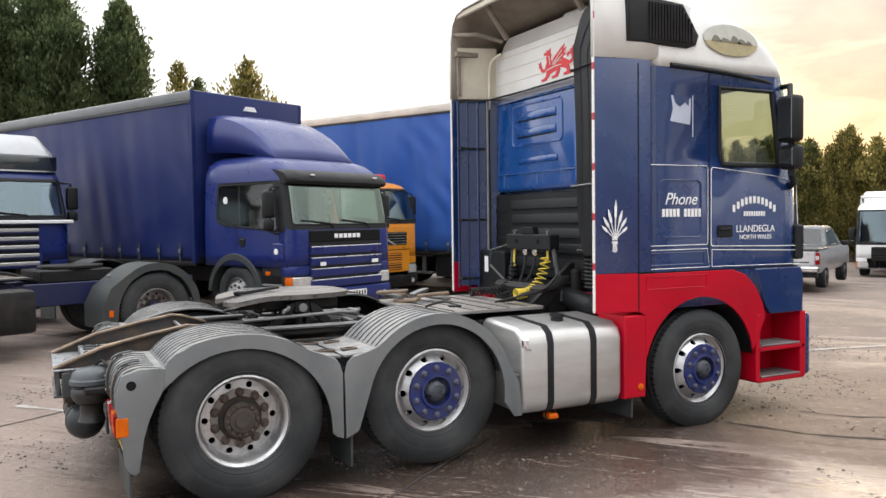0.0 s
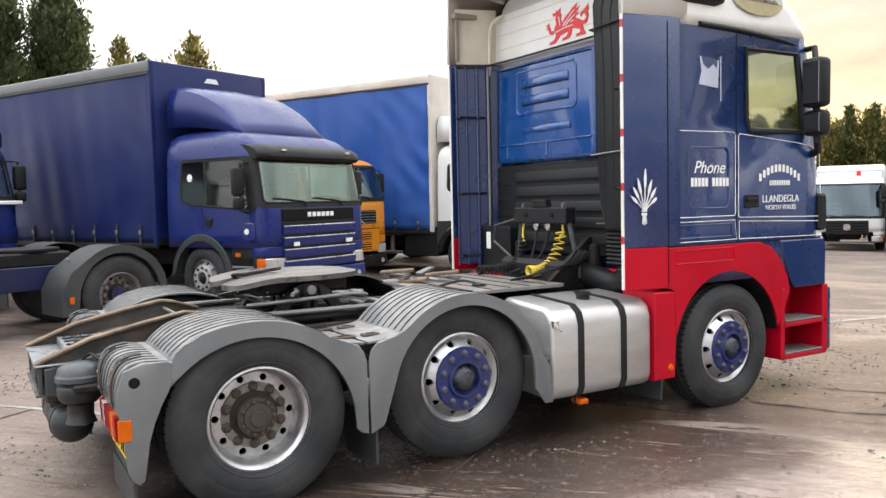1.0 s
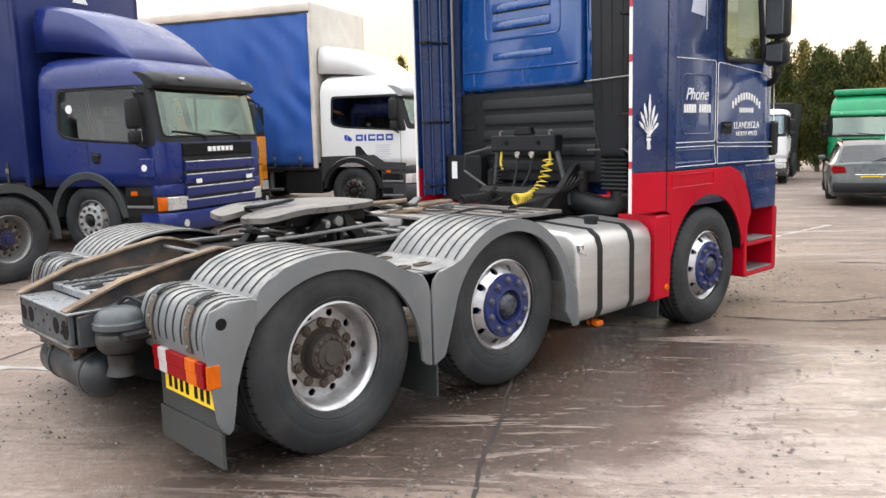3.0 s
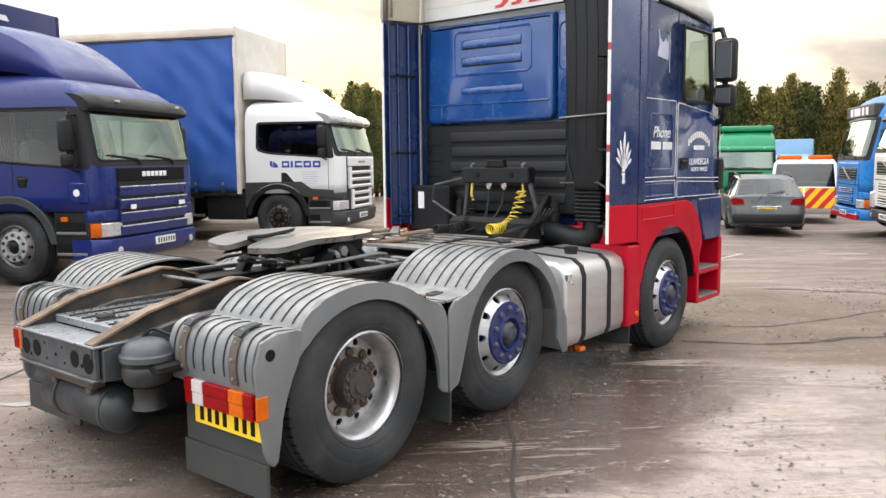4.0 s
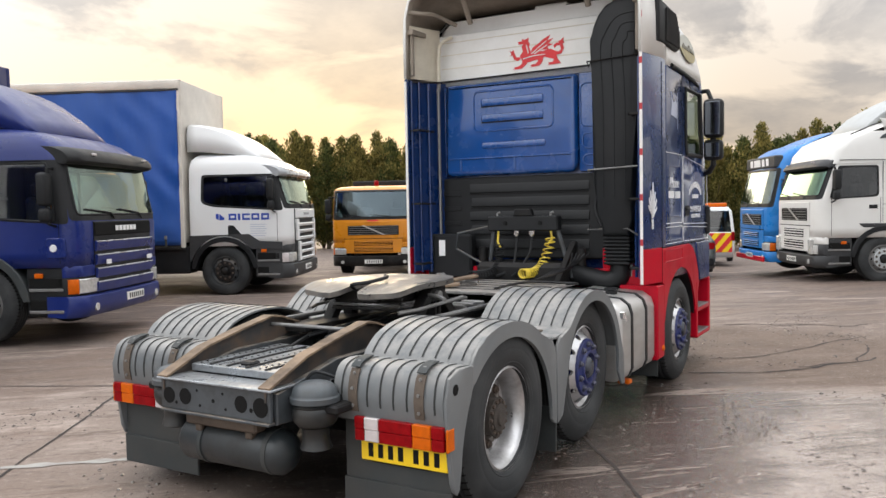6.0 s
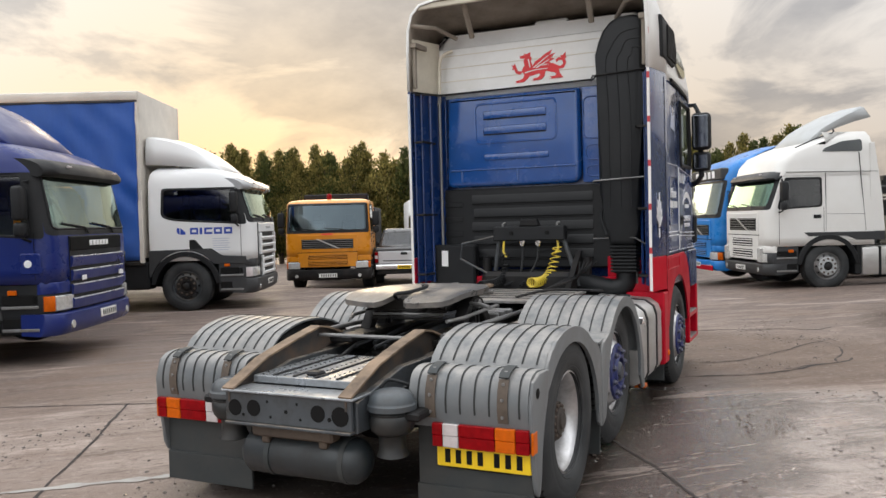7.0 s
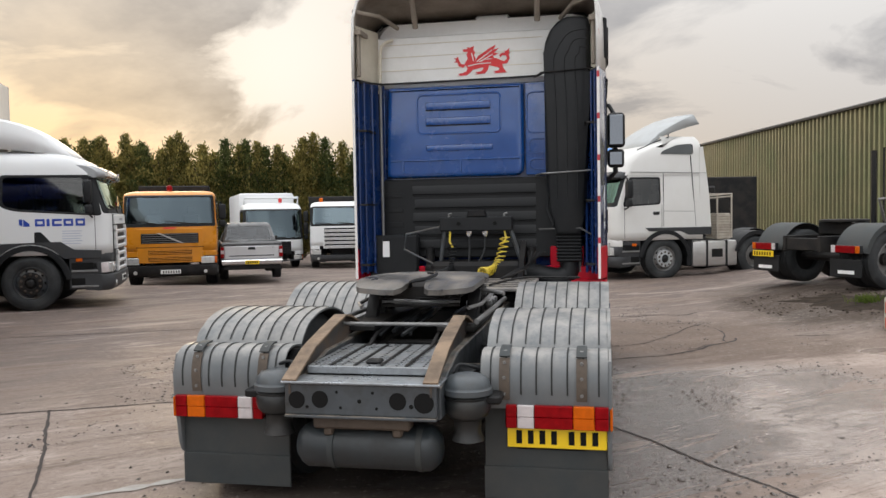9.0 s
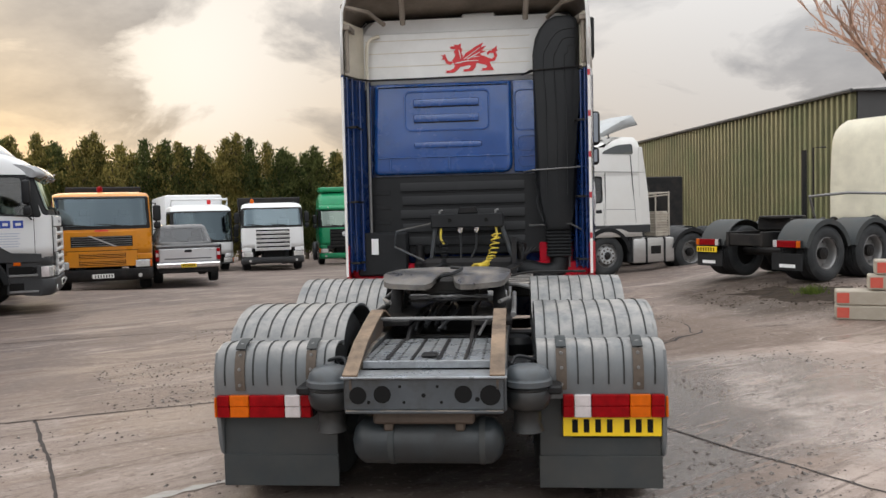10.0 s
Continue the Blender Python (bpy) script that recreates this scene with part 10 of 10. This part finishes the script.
def hedge_row(a, b, step, depth, lift=1.0):
    a, b = Vector(a), Vector(b)
    k = int((b - a).length / step)
    for i in range(k):
        p = a.lerp(b, i / k) + Vector((rnd.uniform(-depth, depth), rnd.uniform(-depth, depth)))
        s_ = rnd.uniform(0.93, 1.04) * lift
        copy_thing(protos[rnd.randrange(4)], pose(p.x, p.y, gz(p.x, p.y) - 0.05, 0, 0, rnd.uniform(0, 360)) @ Matrix.Diagonal((s_ * rnd.uniform(0.95, 1.25), s_ * 1.1, s_, 1)))


hedge_row((-35, 36), (-16, 44), 0.64, 0.35, 1.03)
hedge_row((-16, 44), (-13, 44.5), 0.66, 0.35, 1.01)
hedge_row((-13, 44.5), (2.0, 46.8), 0.60, 0.3, 0.97)
hedge_row((-34, 39), (-14, 45.7), 2.1, 0.6, 0.86)
hedge_row((-14, 47), (1.5, 49.2), 2.3, 0.6, 0.82)
hedge_row((-26.0, 27.5), (-35, 36), 1.2, 0.5, 0.88)
LEAF3 = leaf("green conifer foliage", (0.055, 0.082, 0.040), (0.20, 0.235, 0.11))
big = [conifer(31, 13.6, 1.9, LEAF3, 0.5, tiers=90, size=0.17, spire=0.35, shag=0.25, per=170, reach=1.2), conifer(32, 12.8, 1.3, LEAF3, 0.5, tiers=80, size=0.16, spire=0.3, shag=0.25, per=130, reach=1.3)]
big[0].matrix_world = pose(-37.8, -0.5, 0)
big[1].matrix_world = pose(-37.65, 2.85, 0)
for x, y, k, s_ in ((-38, -2.6, 1, 1.0), (-38, -5.2, 0, 0.97), (-40, -8, 1, 1.0), (-41, -11, 0, 1.0)):
    copy_thing(big[k], pose(x, y, 0, 0, 0, 50 * k + x * 9) @ Matrix.Diagonal((s_, s_, s_, 1)))
for x, y, k, s_ in ((-37.4, 5.6, 0, 1.36), (-37.0, 6.5, 2, 1.26), (-36.7, 8.95, 3, 1.55)):
    copy_thing(protos[k], pose(x, y, 0, 0, 0, x * 31) @ Matrix.Diagonal((s_ * 1.0, s_ * 1.0, s_, 1)))

# tuft of grass on the soil
vs_, fs_ = [], []
r_ = random.Random(12)
for _ in range(220):
    x, y = 5.1 + r_.gauss(0, 0.10), 8.15 + r_.gauss(0, 0.10)
    z = gz(x, y) + 0.04
    a, ln = r_.uniform(0, 6.28), r_.uniform(0.05, 0.14)
    b0 = len(vs_)
    vs_ += [(x - 0.006, y, z), (x + 0.006, y, z), (x + ln * 0.5 * math.cos(a), y + ln * 0.5 * math.sin(a), z + ln)]
    fs_.append((b0, b0 + 1, b0 + 2))
me = bpy.data.meshes.new("grass_tuft")
me.from_pydata(vs_, [], fs_)
me.materials.append(leaf("fresh grass", (0.06, 0.09, 0.02), (0.14, 0.18, 0.04)))
tagged(new("grass_tuft", me), "small tuft of green grass on the soil", "grass", kind="stuff")

# bare tree behind the shed
BT = thing("bare_tree", "leafless tree with reddish twigs behind the shed", "tree", pose(19.2, 33.0, 0) @ Matrix.Diagonal((1.35, 1.35, 1.2, 1)))
bm, bt = BM(), BM()
r_ = random.Random(6)


def grow(p, d_, ln, rad_, depth):
    q = p + d_ * ln
    tube(bm if depth < 3 else bt, [p, p.lerp(q, 0.5) + Vector((r_.uniform(-.1, .1), r_.uniform(-.1, .1), 0)) * ln * 0.5, q], rad_, 5 if depth < 3 else 3, caps=False)
    if depth >= 6:
        return
    for _ in range(3 if depth < 5 else 4):
        nd = (d_ + Vector((r_.uniform(-.75, .75), r_.uniform(-.75, .75), r_.uniform(-.15, .55)))).normalized()
        grow(q if r_.random() < 0.7 else p.lerp(q, r_.uniform(0.5, 1)), nd, ln * r_.uniform(0.62, 0.82), rad_ * 0.6, depth + 1)


grow(Vector((0, 0, 0)), Vector((0, 0, 1)), 3.4, 0.24, 0)
part("trunk", bm, BARK, BT)
tw = part("twig_mass", bt, TWIG, BT)
tw["kind"] = "stuff"
